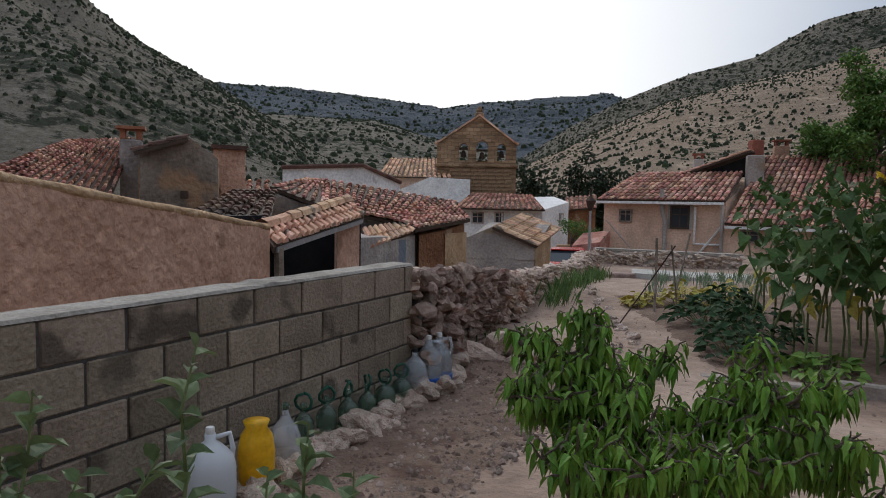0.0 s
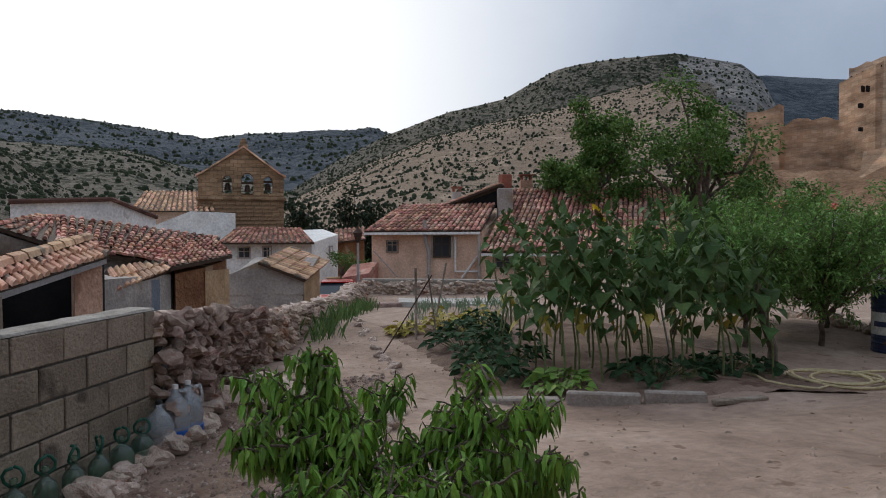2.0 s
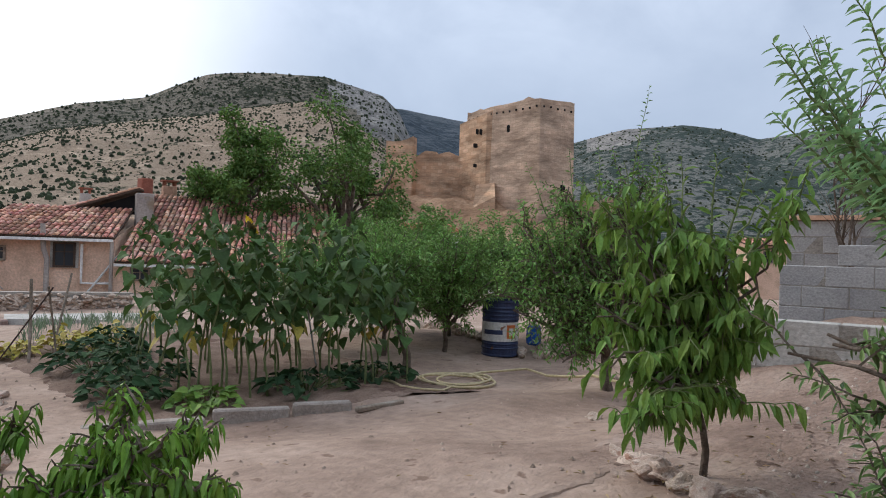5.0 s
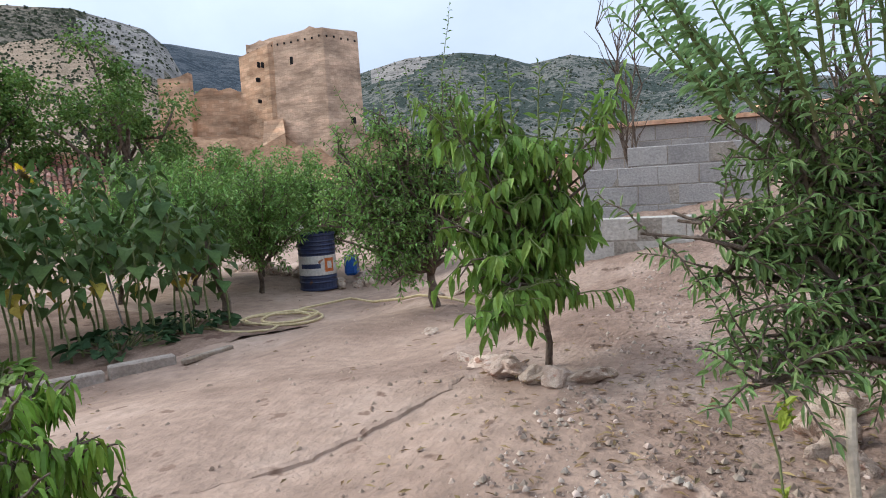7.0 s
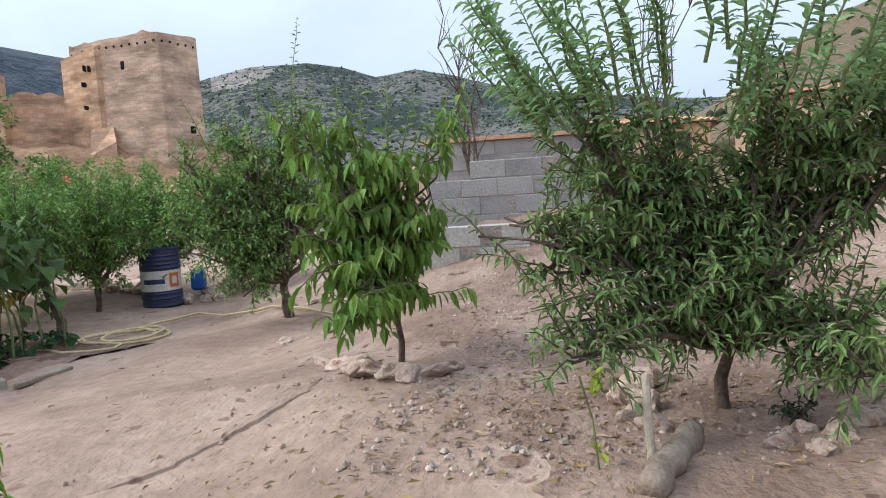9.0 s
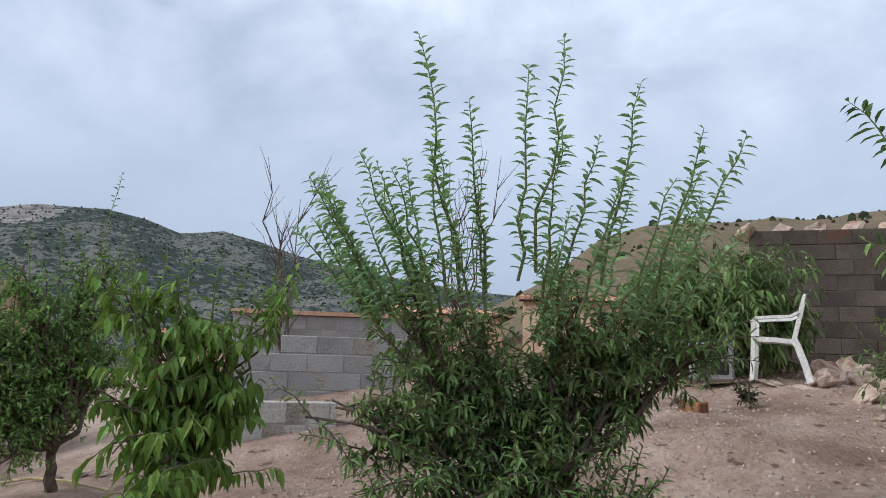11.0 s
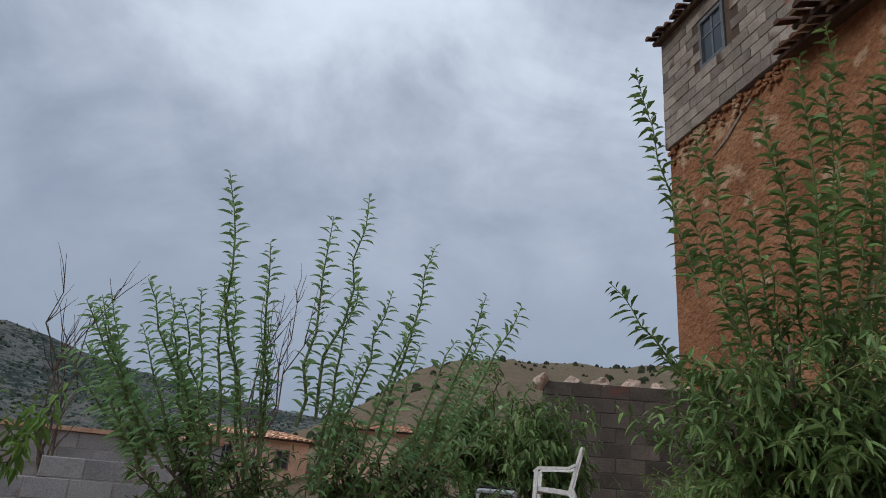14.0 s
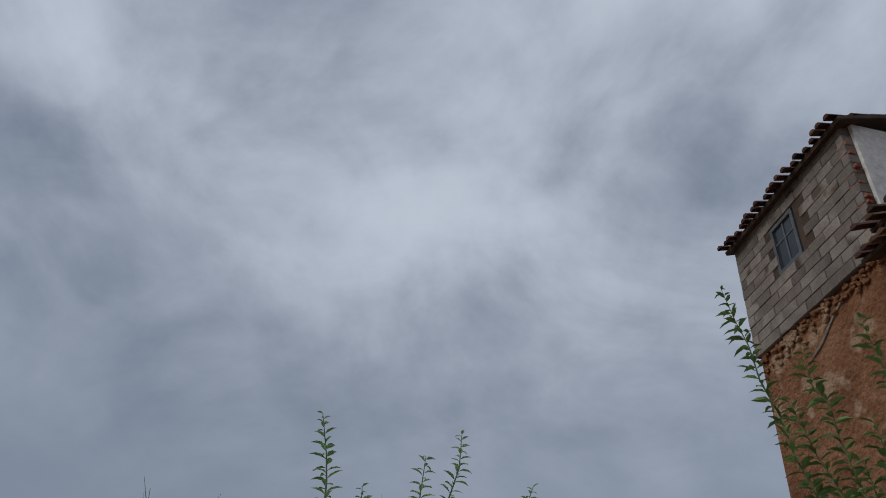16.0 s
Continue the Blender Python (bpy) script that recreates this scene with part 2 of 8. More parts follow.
def masonry(name, stones, joint, length=0.55, course=0.26, patch=0.25):
    """Weathered stone laid in courses, too far off to tell the stones apart."""
    m = bpy.data.materials.new(name)
    m.use_nodes = True
    nt = m.node_tree
    bsdf, L = nt.nodes["Principled BSDF"], nt.links.new
    sep = nt.nodes.new("ShaderNodeSeparateXYZ")
    co = nt.nodes.new("ShaderNodeTexCoord").outputs["Object"]
    L(co, sep.inputs[0])
    along = nt.nodes.new("ShaderNodeMath")
    along.operation = "SUBTRACT"
    L(sep.outputs[1], along.inputs[0])
    L(sep.outputs[0], along.inputs[1])
    wob = nt.nodes.new("ShaderNodeTexNoise")
    wob.inputs["Scale"].default_value, wob.inputs["Detail"].default_value = 0.8, 4
    L(co, wob.inputs["Vector"])
    up = nt.nodes.new("ShaderNodeMath")
    up.operation = "MULTIPLY_ADD"
    up.inputs[1].default_value = 0.35
    L(wob.outputs["Fac"], up.inputs[0])
    L(sep.outputs[2], up.inputs[2])
    flat = nt.nodes.new("ShaderNodeCombineXYZ")
    L(along.outputs[0], flat.inputs[0])
    L(up.outputs[0], flat.inputs[1])
    br = nt.nodes.new("ShaderNodeTexBrick")
    br.inputs["Color1"].default_value, br.inputs["Color2"].default_value, br.inputs["Mortar"].default_value = (*stones[0], 1), (*stones[1], 1), (*joint, 1)
    br.inputs["Scale"].default_value, br.inputs["Brick Width"].default_value, br.inputs["Row Height"].default_value = 1.0, length, course
    br.inputs["Mortar Size"].default_value, br.inputs["Mortar Smooth"].default_value = 0.02, 0.6
    L(flat.outputs[0], br.inputs["Vector"])
    tone = nt.nodes.new("ShaderNodeTexNoise")
    tone.inputs["Scale"].default_value, tone.inputs["Detail"].default_value, tone.inputs["Roughness"].default_value = patch, 8, 0.65
    mp = nt.nodes.new("ShaderNodeMapping")
    mp.inputs["Scale"].default_value = (1, 1, 3.2)
    L(co, mp.inputs["Vector"])
    L(mp.outputs[0], tone.inputs["Vector"])
    mr = nt.nodes.new("ShaderNodeMapRange")
    mr.inputs[1].default_value, mr.inputs[2].default_value, mr.inputs[3].default_value, mr.inputs[4].default_value = 0.32, 0.68, 0.5, 1.45
    L(tone.outputs["Fac"], mr.inputs[0])
    mul = nt.nodes.new("ShaderNodeVectorMath")
    mul.operation = "SCALE"
    L(br.outputs["Color"], mul.inputs[0])
    L(mr.outputs[0], mul.inputs["Scale"])
    L(mul.outputs[0], bsdf.inputs["Base Color"])
    bsdf.inputs["Roughness"].default_value = 0.93
    bsdf.inputs["Specular IOR Level"].default_value = 0.15
    bp = nt.nodes.new("ShaderNodeBump")
    bp.inputs["Strength"].default_value, bp.inputs["Distance"].default_value = 0.8, 0.25
    L(tone.outputs["Fac"], bp.inputs["Height"])
    L(bp.outputs[0], bsdf.inputs["Normal"])
    return m


M_SOIL = material("dry_soil", [(0.235, 0.162, 0.125), (0.335, 0.24, 0.187), (0.425, 0.32, 0.258)], 0.7, 9, 0.95, 0.55, 26, spots=((0.20, 0.13, 0.098), 4.5, 0.645), detail=10.0)
M_SCRUB = hillside("scrub_hillside", (0.22, 0.175, 0.115), (0.33, 0.27, 0.2), (0.045, 0.05, 0.028), 0.55)
M_SCRUB_DARK = hillside("dark_scrub_hillside", (0.125, 0.105, 0.075), (0.215, 0.19, 0.16), (0.03, 0.036, 0.022), 0.5)
# blue-grey haze of the distance is mixed into these hill colours
M_FAR_HAZED = hillside("hazed_far_hillside", (0.058, 0.075, 0.096), (0.10, 0.115, 0.13), (0.026, 0.042, 0.058), 0.47, 4.0, 0.2)
M_WOODED = hillside("wooded_hillside", (0.11, 0.115, 0.1), (0.22, 0.215, 0.2), (0.038, 0.055, 0.047), 0.46, 2.2, 0.3)
M_DRYHILL = hillside("dry_grass_hillside", (0.185, 0.14, 0.088), (0.25, 0.2, 0.135), (0.10, 0.095, 0.05), 0.66, 0.8, 0.3)
M_CLIFF = material("grey_cliff_rock", [(0.135, 0.127, 0.118), (0.236, 0.219, 0.203), (0.338, 0.312, 0.287)], 0.06, 0.4, 0.9, 1.0, 0.15, spots=((0.06, 0.065, 0.045), 0.12, 0.6))
M_OCHRE = material("ochre_earth", [(0.214, 0.127, 0.0753), (0.303, 0.182, 0.111), (0.375, 0.245, 0.158)], 0.25, 3, 0.95, 0.6, 1.5)
M_CASTLE = masonry("ochre_rubble_masonry", ((0.49, 0.305, 0.195), (0.60, 0.415, 0.285)), (0.43, 0.275, 0.18), 0.7, 0.42)
M_CASTLE_GREY = masonry("grey_ochre_masonry", ((0.48, 0.345, 0.255), (0.58, 0.43, 0.325)), (0.42, 0.295, 0.22), 0.6, 0.34)
M_CHURCH = masonry("church_stone", ((0.25, 0.155, 0.09), (0.37, 0.25, 0.155)), (0.15, 0.10, 0.065), 0.5, 0.27, 0.6)
M_PINK = material("pink_mud_render", [(0.49, 0.285, 0.195), (0.57, 0.34, 0.24), (0.66, 0.41, 0.295)], 1.6, 14, 0.95, 0.7, 9, spots=((0.38, 0.22, 0.15), 1.3, 0.64))
M_ADOBE = material("orange_adobe", [(0.195, 0.086, 0.043), (0.265, 0.124, 0.062), (0.325, 0.172, 0.096)], 1.4, 16, 0.95, 1.0, 12, spots=((0.40, 0.27, 0.175), 1.6, 0.61))
M_OCHREWALL = material("ochre_mud_wall", [(0.355, 0.221, 0.12), (0.491, 0.325, 0.189), (0.573, 0.403, 0.252)], 1.2, 12, 0.95, 0.7, 9)
M_GREYREND = material("grey_cement_render", [(0.273, 0.24, 0.221), (0.382, 0.338, 0.309), (0.491, 0.436, 0.391)], 0.9, 14, 0.92, 0.5, 12, spots=((0.30, 0.235, 0.17), 1.1, 0.62))
M_WHITE = material("whitewash", [(0.651, 0.64, 0.63), (0.777, 0.766, 0.745), (0.84, 0.83, 0.809)], 0.8, 9, 0.85, 0.2, 10, spots=((0.52, 0.49, 0.46), 1.3, 0.68))
M_TAN = material("tan_render", [(0.583, 0.393, 0.282), (0.746, 0.514, 0.381), (0.843, 0.599, 0.452)], 0.9, 14, 0.92, 0.4, 12)
M_BLOCK = material("concrete_block", [(0.195, 0.155, 0.115), (0.27, 0.218, 0.165), (0.34, 0.275, 0.212)], 1.6, 45, 0.92, 0.8, 50, obrand=0.18, spots=((0.12, 0.098, 0.076), 2.3, 0.6))
M_MORTAR = material("dark_mortar", [(0.07, 0.065, 0.06), (0.12, 0.11, 0.10)], 5, 60, 0.95, 0.6, 50)
M_COPING = material("mortar_coping", [(0.245, 0.223, 0.196), (0.341, 0.31, 0.272), (0.4, 0.367, 0.328)], 4, 40, 0.95, 0.7, 35)
M_TILE = material("clay_roof_tile", [(0.33, 0.145, 0.105), (0.50, 0.25, 0.18), (0.64, 0.43, 0.335)], 1.6, 14, 0.9, 0.4, 20, island=0.5, spots=((0.15, 0.115, 0.095), 2.2, 0.63))
M_TILE_PALE = material("pale_clay_roof_tile", [(0.482, 0.261, 0.164), (0.624, 0.372, 0.245), (0.737, 0.496, 0.357)], 1.1, 14, 0.88, 0.4, 20, island=0.35, obrand=0.2, spots=((0.22, 0.17, 0.13), 1.5, 0.6))
M_TILE_DARK = material("old_dark_roof_tile", [(0.06, 0.037, 0.03), (0.11, 0.06, 0.043), (0.19, 0.113, 0.08)], 1.1, 14, 0.88, 0.4, 20, island=0.45)
M_STONE = material("limestone", [(0.202, 0.144, 0.116), (0.318, 0.232, 0.189), (0.455, 0.337, 0.279)], 2.6, 30, 0.92, 0.7, 28, obrand=0.25, island=0.2, spots=((0.30, 0.17, 0.125), 1.8, 0.6))
M_STONE_PALE = material("pale_limestone", [(0.409, 0.306, 0.242), (0.542, 0.426, 0.352), (0.654, 0.537, 0.457)], 3.0, 30, 0.9, 0.6, 24, obrand=0.18, spots=((0.40, 0.235, 0.175), 2.5, 0.62))
M_CONCRETE = material("pale_concrete", [(0.36, 0.34, 0.31), (0.45, 0.43, 0.40), (0.52, 0.50, 0.47)], 1.5, 30, 0.9, 0.4, 30)
M_WOOD = material("weathered_wood", [(0.16, 0.125, 0.095), (0.26, 0.21, 0.165), (0.36, 0.31, 0.26)], 5, 45, 0.85, 0.6, 45)
M_DARKWOOD = material("dark_wood", [(0.06, 0.04, 0.03), (0.10, 0.065, 0.045)], 5, 40, 0.8, 0.4, 40)
# near-black that stands for the shade inside rooms and openings
M_INNER_SHADE = material("inner_shade", [(0.008, 0.008, 0.009), (0.016, 0.015, 0.015)], 3, 20, 0.9, 0)
M_BARK = material("bark", [(0.08, 0.06, 0.048), (0.14, 0.108, 0.085), (0.21, 0.17, 0.14)], 8, 60, 0.95, 0.9, 60)
M_IRON = material("rusted_iron", [(0.05, 0.035, 0.03), (0.10, 0.06, 0.045)], 9, 60, 0.7, 0.4, 60, metal=0.4)
M_GALV = material("galvanised_metal", [(0.38, 0.40, 0.42), (0.50, 0.52, 0.54)], 6, 40, 0.45, 0.1, 30, metal=0.7)
M_PLASTIC_W = material("white_plastic", [(0.72, 0.72, 0.71), (0.80, 0.80, 0.79)], 3, 30, 0.4, 0.05, 30)
M_NAVY = material("navy_paint", [(0.022, 0.03, 0.07), (0.035, 0.05, 0.11)], 5, 30, 0.45, 0.15, 25, spots=((0.10, 0.05, 0.03), 7, 0.68))
M_BAND = material("white_band_paint", [(0.50, 0.50, 0.48), (0.62, 0.61, 0.58)], 6, 30, 0.5, 0.1, 25, spots=((0.25, 0.12, 0.07), 9, 0.66))
M_ORANGE = material("orange_paint", [(0.45, 0.12, 0.03), (0.55, 0.17, 0.05)], 6, 30, 0.5, 0)
M_BLUE = material("blue_plastic", [(0.01, 0.07, 0.30), (0.015, 0.10, 0.38)], 6, 30, 0.4, 0)
M_YELLOW = material("yellow_plastic", [(0.70, 0.36, 0.01), (0.80, 0.45, 0.02)], 6, 30, 0.4, 0)
M_RED = material("red_car_paint", [(0.42, 0.015, 0.015), (0.48, 0.02, 0.02)], 3, 30, 0.25, 0)
M_REDROOF = material("red_sheet_roof", [(0.40, 0.07, 0.05), (0.48, 0.10, 0.07)], 1, 10, 0.6, 0.1, 5)
M_RUBBER = material("black_rubber", [(0.012, 0.012, 0.012), (0.03, 0.03, 0.03)], 8, 50, 0.8, 0.2, 40)
M_HOSE = material("yellow_hose", [(0.44, 0.36, 0.20), (0.56, 0.47, 0.29)], 6, 30, 0.55, 0)
M_BRICK = material("red_brick", [(0.33, 0.125, 0.08), (0.42, 0.17, 0.11)], 5, 40, 0.9, 0.5, 40, obrand=0.25)


def glass(name, tint, rough=0.05, trans=1.0, ior=1.45):
    m = bpy.data.materials.new(name)
    m.use_nodes = True
    b = m.node_tree.nodes["Principled BSDF"]
    b.inputs["Base Color"].default_value = (*tint, 1)
    b.inputs["Roughness"].default_value = rough
    b.inputs["Transmission Weight"].default_value = trans
    b.inputs["IOR"].default_value = ior
    return m


M_PANE = glass("window_glass", (0.035, 0.045, 0.055), 0.12, 0.0)
M_GREEN_GLASS = glass("green_bottle_plastic", (0.36, 0.56, 0.45), 0.12, 0.9)
M_GREEN_PLASTIC = material("dark_green_plastic", [(0.01, 0.07, 0.045), (0.015, 0.10, 0.06)], 6, 30, 0.35, 0)
M_CLEAR = glass("clear_bottle_plastic", (0.80, 0.86, 0.92), 0.18, 0.75)
M_MILKY = glass("milky_jug_plastic", (0.74, 0.78, 0.82), 0.4, 0.25)

M_PEACH = material("peach_leaf", [(0.115, 0.225, 0.034), (0.19, 0.34, 0.05)], 3, 60, 0.45, 0, island=0.35, translucent=0.2)
M_PEACH_DEEP = material("deep_peach_leaf", [(0.125, 0.235, 0.048), (0.2, 0.325, 0.065)], 3, 60, 0.5, 0, island=0.32, translucent=0.24)
M_ALMOND = material("almond_leaf", [(0.12, 0.203, 0.068), (0.196, 0.308, 0.104)], 3, 60, 0.45, 0, island=0.36, translucent=0.2)
M_SHOOT = material("young_almond_leaf", [(0.223, 0.372, 0.167), (0.298, 0.484, 0.223)], 3, 60, 0.5, 0, island=0.2, translucent=0.3)
M_APPLE = material("grey_green_leaf", [(0.10, 0.15, 0.066), (0.16, 0.22, 0.1)], 3, 60, 0.5, 0, island=0.35, translucent=0.22)
M_WILLOW = material("fine_green_leaf", [(0.145, 0.275, 0.072), (0.225, 0.39, 0.108)], 2, 40, 0.6, 0, island=0.38, translucent=0.2)
M_ELM = material("elm_leaf", [(0.095, 0.18, 0.046), (0.15, 0.265, 0.063)], 1, 20, 0.6, 0, island=0.4, translucent=0.22)
M_PINE = material("dark_tree_leaf", [(0.02, 0.034, 0.016), (0.035, 0.052, 0.024)], 1, 20, 0.7, 0, island=0.35)
M_SUNLEAF = material("sunflower_leaf", [(0.058, 0.113, 0.035), (0.1, 0.175, 0.05)], 3, 40, 0.7, 0, island=0.35, translucent=0.22)
M_SUNDRY = material("yellowing_leaf", [(0.36, 0.29, 0.05), (0.45, 0.38, 0.09)], 3, 40, 0.6, 0, island=0.3, translucent=0.18)
M_STALK = material("green_stalk", [(0.13, 0.17, 0.065), (0.19, 0.22, 0.10)], 5, 40, 0.7, 0.2, 40)
M_SQUASH = material("dark_vegetable_leaf", [(0.022, 0.055, 0.022), (0.038, 0.08, 0.03)], 3, 40, 0.85, 0, island=0.35, translucent=0.15)
M_ONION = material("blue_green_blade", [(0.13, 0.195, 0.117), (0.195, 0.26, 0.169)], 3, 40, 0.6, 0, island=0.25, translucent=0.2)
M_IRIS = material("iris_blade", [(0.075, 0.135, 0.042), (0.13, 0.2, 0.065)], 3, 40, 0.6, 0, island=0.3, translucent=0.2)
M_PETAL = material("yellow_petal", [(0.68, 0.46, 0.02), (0.78, 0.56, 0.04)], 5, 40, 0.6, 0, island=0.15, translucent=0.2)
M_SEED = material("brown_seed_head", [(0.07, 0.05, 0.02), (0.12, 0.09, 0.03)], 20, 80, 0.9, 0.6, 60)
M_SHRUB = material("hill_shrub", [(0.02, 0.03, 0.014), (0.04, 0.052, 0.024)], 0.3, 3, 0.9, 0, island=0.4)
M_MIDHILL = hillside("pinkish_dry_hillside", (0.255, 0.187, 0.13), (0.37, 0.285, 0.212), (0.055, 0.055, 0.033), 0.59, 1.0, 0.7)
M_DARKBLOCK = material("dark_stained_block", [(0.065, 0.055, 0.05), (0.11, 0.095, 0.085), (0.17, 0.145, 0.125)], 1.1, 50, 0.92, 0.5, 50, obrand=0.15, spots=((0.19, 0.10, 0.08), 1.4, 0.66))
M_PALEBLOCK = material("pale_block", [(0.30, 0.295, 0.295), (0.37, 0.36, 0.355), (0.43, 0.42, 0.41)], 1.5, 50, 0.92, 0.4, 50, obrand=0.1)
M_OLDBLOCK = material("stained_old_block", [(0.15, 0.13, 0.112), (0.24, 0.21, 0.185), (0.34, 0.305, 0.27)], 0.9, 30, 0.92, 0.6, 40, obrand=0.3, spots=((0.11, 0.08, 0.06), 0.9, 0.6))
M_PATH = material("red_brown_gravel", [(0.135, 0.085, 0.062), (0.195, 0.13, 0.098), (0.275, 0.192, 0.15)], 2.2, 30, 0.95, 0.9, 45, spots=((0.115, 0.066, 0.048), 3.0, 0.62))


# ---- building blocks ----
class Build:
    """Collects vertices and faces for one mesh."""

    def __init__(self):
        self.v, self.f = [], []

    def add(self, verts, faces):
        k = len(self.v)
        self.v.extend(tuple(p) for p in verts)
        self.f.extend(tuple(i + k for i in q) for q in faces)
        return self

    def box(self, sx, sy, sz, m=None, taper=1.0):
        m = m or Matrix()
        c = [Vector((x * sx / 2 * (taper if z > 0 else 1), y * sy / 2 * (taper if z > 0 else 1), z * sz / 2)) for z in (-1, 1) for x, y in ((-1, -1), (1, -1), (1, 1), (-1, 1))]
        return self.add([m @ p for p in c], [(3, 2, 1, 0), (4, 5, 6, 7), (0, 1, 5, 4), (1, 2, 6, 5), (2, 3, 7, 6), (3, 0, 4, 7)])

    def chamfer(self, sx, sy, sz, b, m=None):
        """A box with bevelled edges."""
        bm = bmesh.new()
        bmesh.ops.create_cube(bm, size=1.0, matrix=Matrix.Diagonal((sx, sy, sz, 1)))
        bmesh.ops.bevel(bm, geom=bm.edges[:], offset=b, segments=1, affect="EDGES", profile=0.5)
        return self.bm(bm, m)

    def bm(self, bm, m=None):
        m = m or Matrix()
        bm.verts.index_update()
        self.add([m @ v.co for v in bm.verts], [[v.index for v in f.verts] for f in bm.faces])
        bm.free()
        return self

    def tube(self, pts, radii, sides=6, cap=True):
        pts = [Vector(p) for p in pts]
        if not hasattr(radii, "__len__"):
            radii = [radii] * len(pts)
        k = len(self.v)
        side = None
        for i, p in enumerate(pts):
            d = (pts[min(i + 1, len(pts) - 1)] - pts[max(i - 1, 0)]).normalized()
            if side is None:
                side = d.orthogonal().normalized()
            side = (side - d * side.dot(d)).normalized()
            up = d.cross(side)
            for s in range(sides):
                a = 2 * math.pi * s / sides
                self.v.append(tuple(p + (side * math.cos(a) + up * math.sin(a)) * radii[i]))
        for i in range(len(pts) - 1):
            for s in range(sides):
                a, b = k + i * sides + s, k + i * sides + (s + 1) % sides
                self.f.append((a, b, b + sides, a + sides))
        if cap:
            self.f.append(tuple(k + s for s in reversed(range(sides))))
            self.f.append(tuple(k + (len(pts) - 1) * sides + s for s in range(sides)))
        return self

    def lathe(self, profile, sides=20, m=None):
        """profile: (radius, z) from the bottom up, closed at both ends."""
        m = m or Matrix()
        k = len(self.v)
        for r, z in profile:
            for s in range(sides):
                a = 2 * math.pi * s / sides
                self.v.append(tuple(m @ Vector((r * math.cos(a), r * math.sin(a), z))))
        for i in range(len(profile) - 1):
            for s in range(sides):
                a, b = k + i * sides + s, k + i * sides + (s + 1) % sides
                self.f.append((a, b, b + sides, a + sides))
        self.f.append(tuple(k + s for s in reversed(range(sides))))
        self.f.append(tuple(k + (len(profile) - 1) * sides + s for s in range(sides)))
        return self

    def prism(self, xy, z0, z1):
        """An upright prism over a polygon that runs anticlockwise; z1 may be a list, one height for each corner."""
        n = len(xy)
        tops = z1 if hasattr(z1, "__len__") else [z1] * n
        v = [(x, y, z0) for x, y in xy] + [(x, y, t) for (x, y), t in zip(xy, tops)]
        f = [tuple(reversed(range(n))), tuple(range(n, 2 * n))] + [(i, (i + 1) % n, n + (i + 1) % n, n + i) for i in range(n)]
        return self.add(v, f)

    def mesh(self, name, mat, smooth=False):
        me = bpy.data.meshes.new(name)
        me.from_pydata(self.v, [], self.f)
        me.materials.append(mat)
        if smooth:
            me.polygons.foreach_set("use_smooth", [True] * len(me.polygons))
        me.update()
        return me


def part(name, build, mat, parent=None, label="", smooth=False, kind=""):
    """One mesh object under a thing or a part; build is a Build or a ready mesh."""
    me = build.mesh(name, mat, smooth) if isinstance(build, Build) else build
    ob = new(name, me)
    if parent is not None:
        ob.parent = parent
    return tagged(ob, label, "", "", kind)


def thing(name, label, category, place=None, group="", kind=""):
    ob = new(name)
    ob.empty_display_size = 0.1
    if place is not None:
        ob.matrix_world = place
    return tagged(ob, label, category, group, kind)


def single(name, build, mat, label, category, group="", kind="", smooth=False, place=None):
    ob = part(name, build, mat, None, "", smooth)
    if place is not None:
        ob.matrix_world = place
    return tagged(ob, label, category, group, kind)


rnd = random.Random(7)
nrs = np.random.RandomState(11)


def smooth01(x):
    x = min(1.0, max(0.0, x))
    return x * x * (3 - 2 * x)


# ---- the lie of the land ----
GARDEN = [(2.87, 1.39, 0.43), (2.37, 2.11, 0.29), (8.66, 5.99, 0.0), (4.78, 3.12, 0.17), (3.07, 0.93, 0.44), (6.50, 5.01, 0.0), (3.4, 5.8, 0.03), (4.1, 4.95, 0.1),
          (7.2, 5.5, 0.0), (5.4, 19.5, -0.38), (-0.1, 5.2, 0.12), (0, 0, 0.3), (-1.5, 2, 0.12), (5.83, -3.29, 1.47), (5.04, -2.08, 1.22), (2.96, -0.27, 0.48),
          (12, 12, -0.2), (2, 9, 0.08), (2.24, -2.36, 1.0), (7.63, -3.80, 1.6), (7.66, -0.30, 0.9), (3.62, -5.27, 1.4), (-2, -3, 0.6), (11, 3, 0.2), (0, 16, -0.3),
          (6.15, 1.8, 0.86), (6.2, 1.0, 0.92), (5.0, 1.5, 0.66), (7.3, 1.6, 1.22), (7.4, 0.6, 1.28), (9.3, 1.2, 1.5), (9.2, 0.0, 1.5),
          (5.6, 2.75, 0.14), (6.6, 3.0, 0.16), (7.3, 2.9, 0.3), (4.7, 2.2, 0.3)]
G = np.array(GARDEN)
WALL_A, WALL_B = Vector((-3.0, -0.02)), Vector((-0.3, 5.26))
WALL_LINE = [(-6.0, -6.0), (-3.05, -0.02), (-0.36, 5.26), (-0.05, 6.4), (0.75, 8.9), (2.3, 14.6), (4.1, 19.6), (5.0, 23.4), (6.6, 26.5), (7.0, 34.0)]


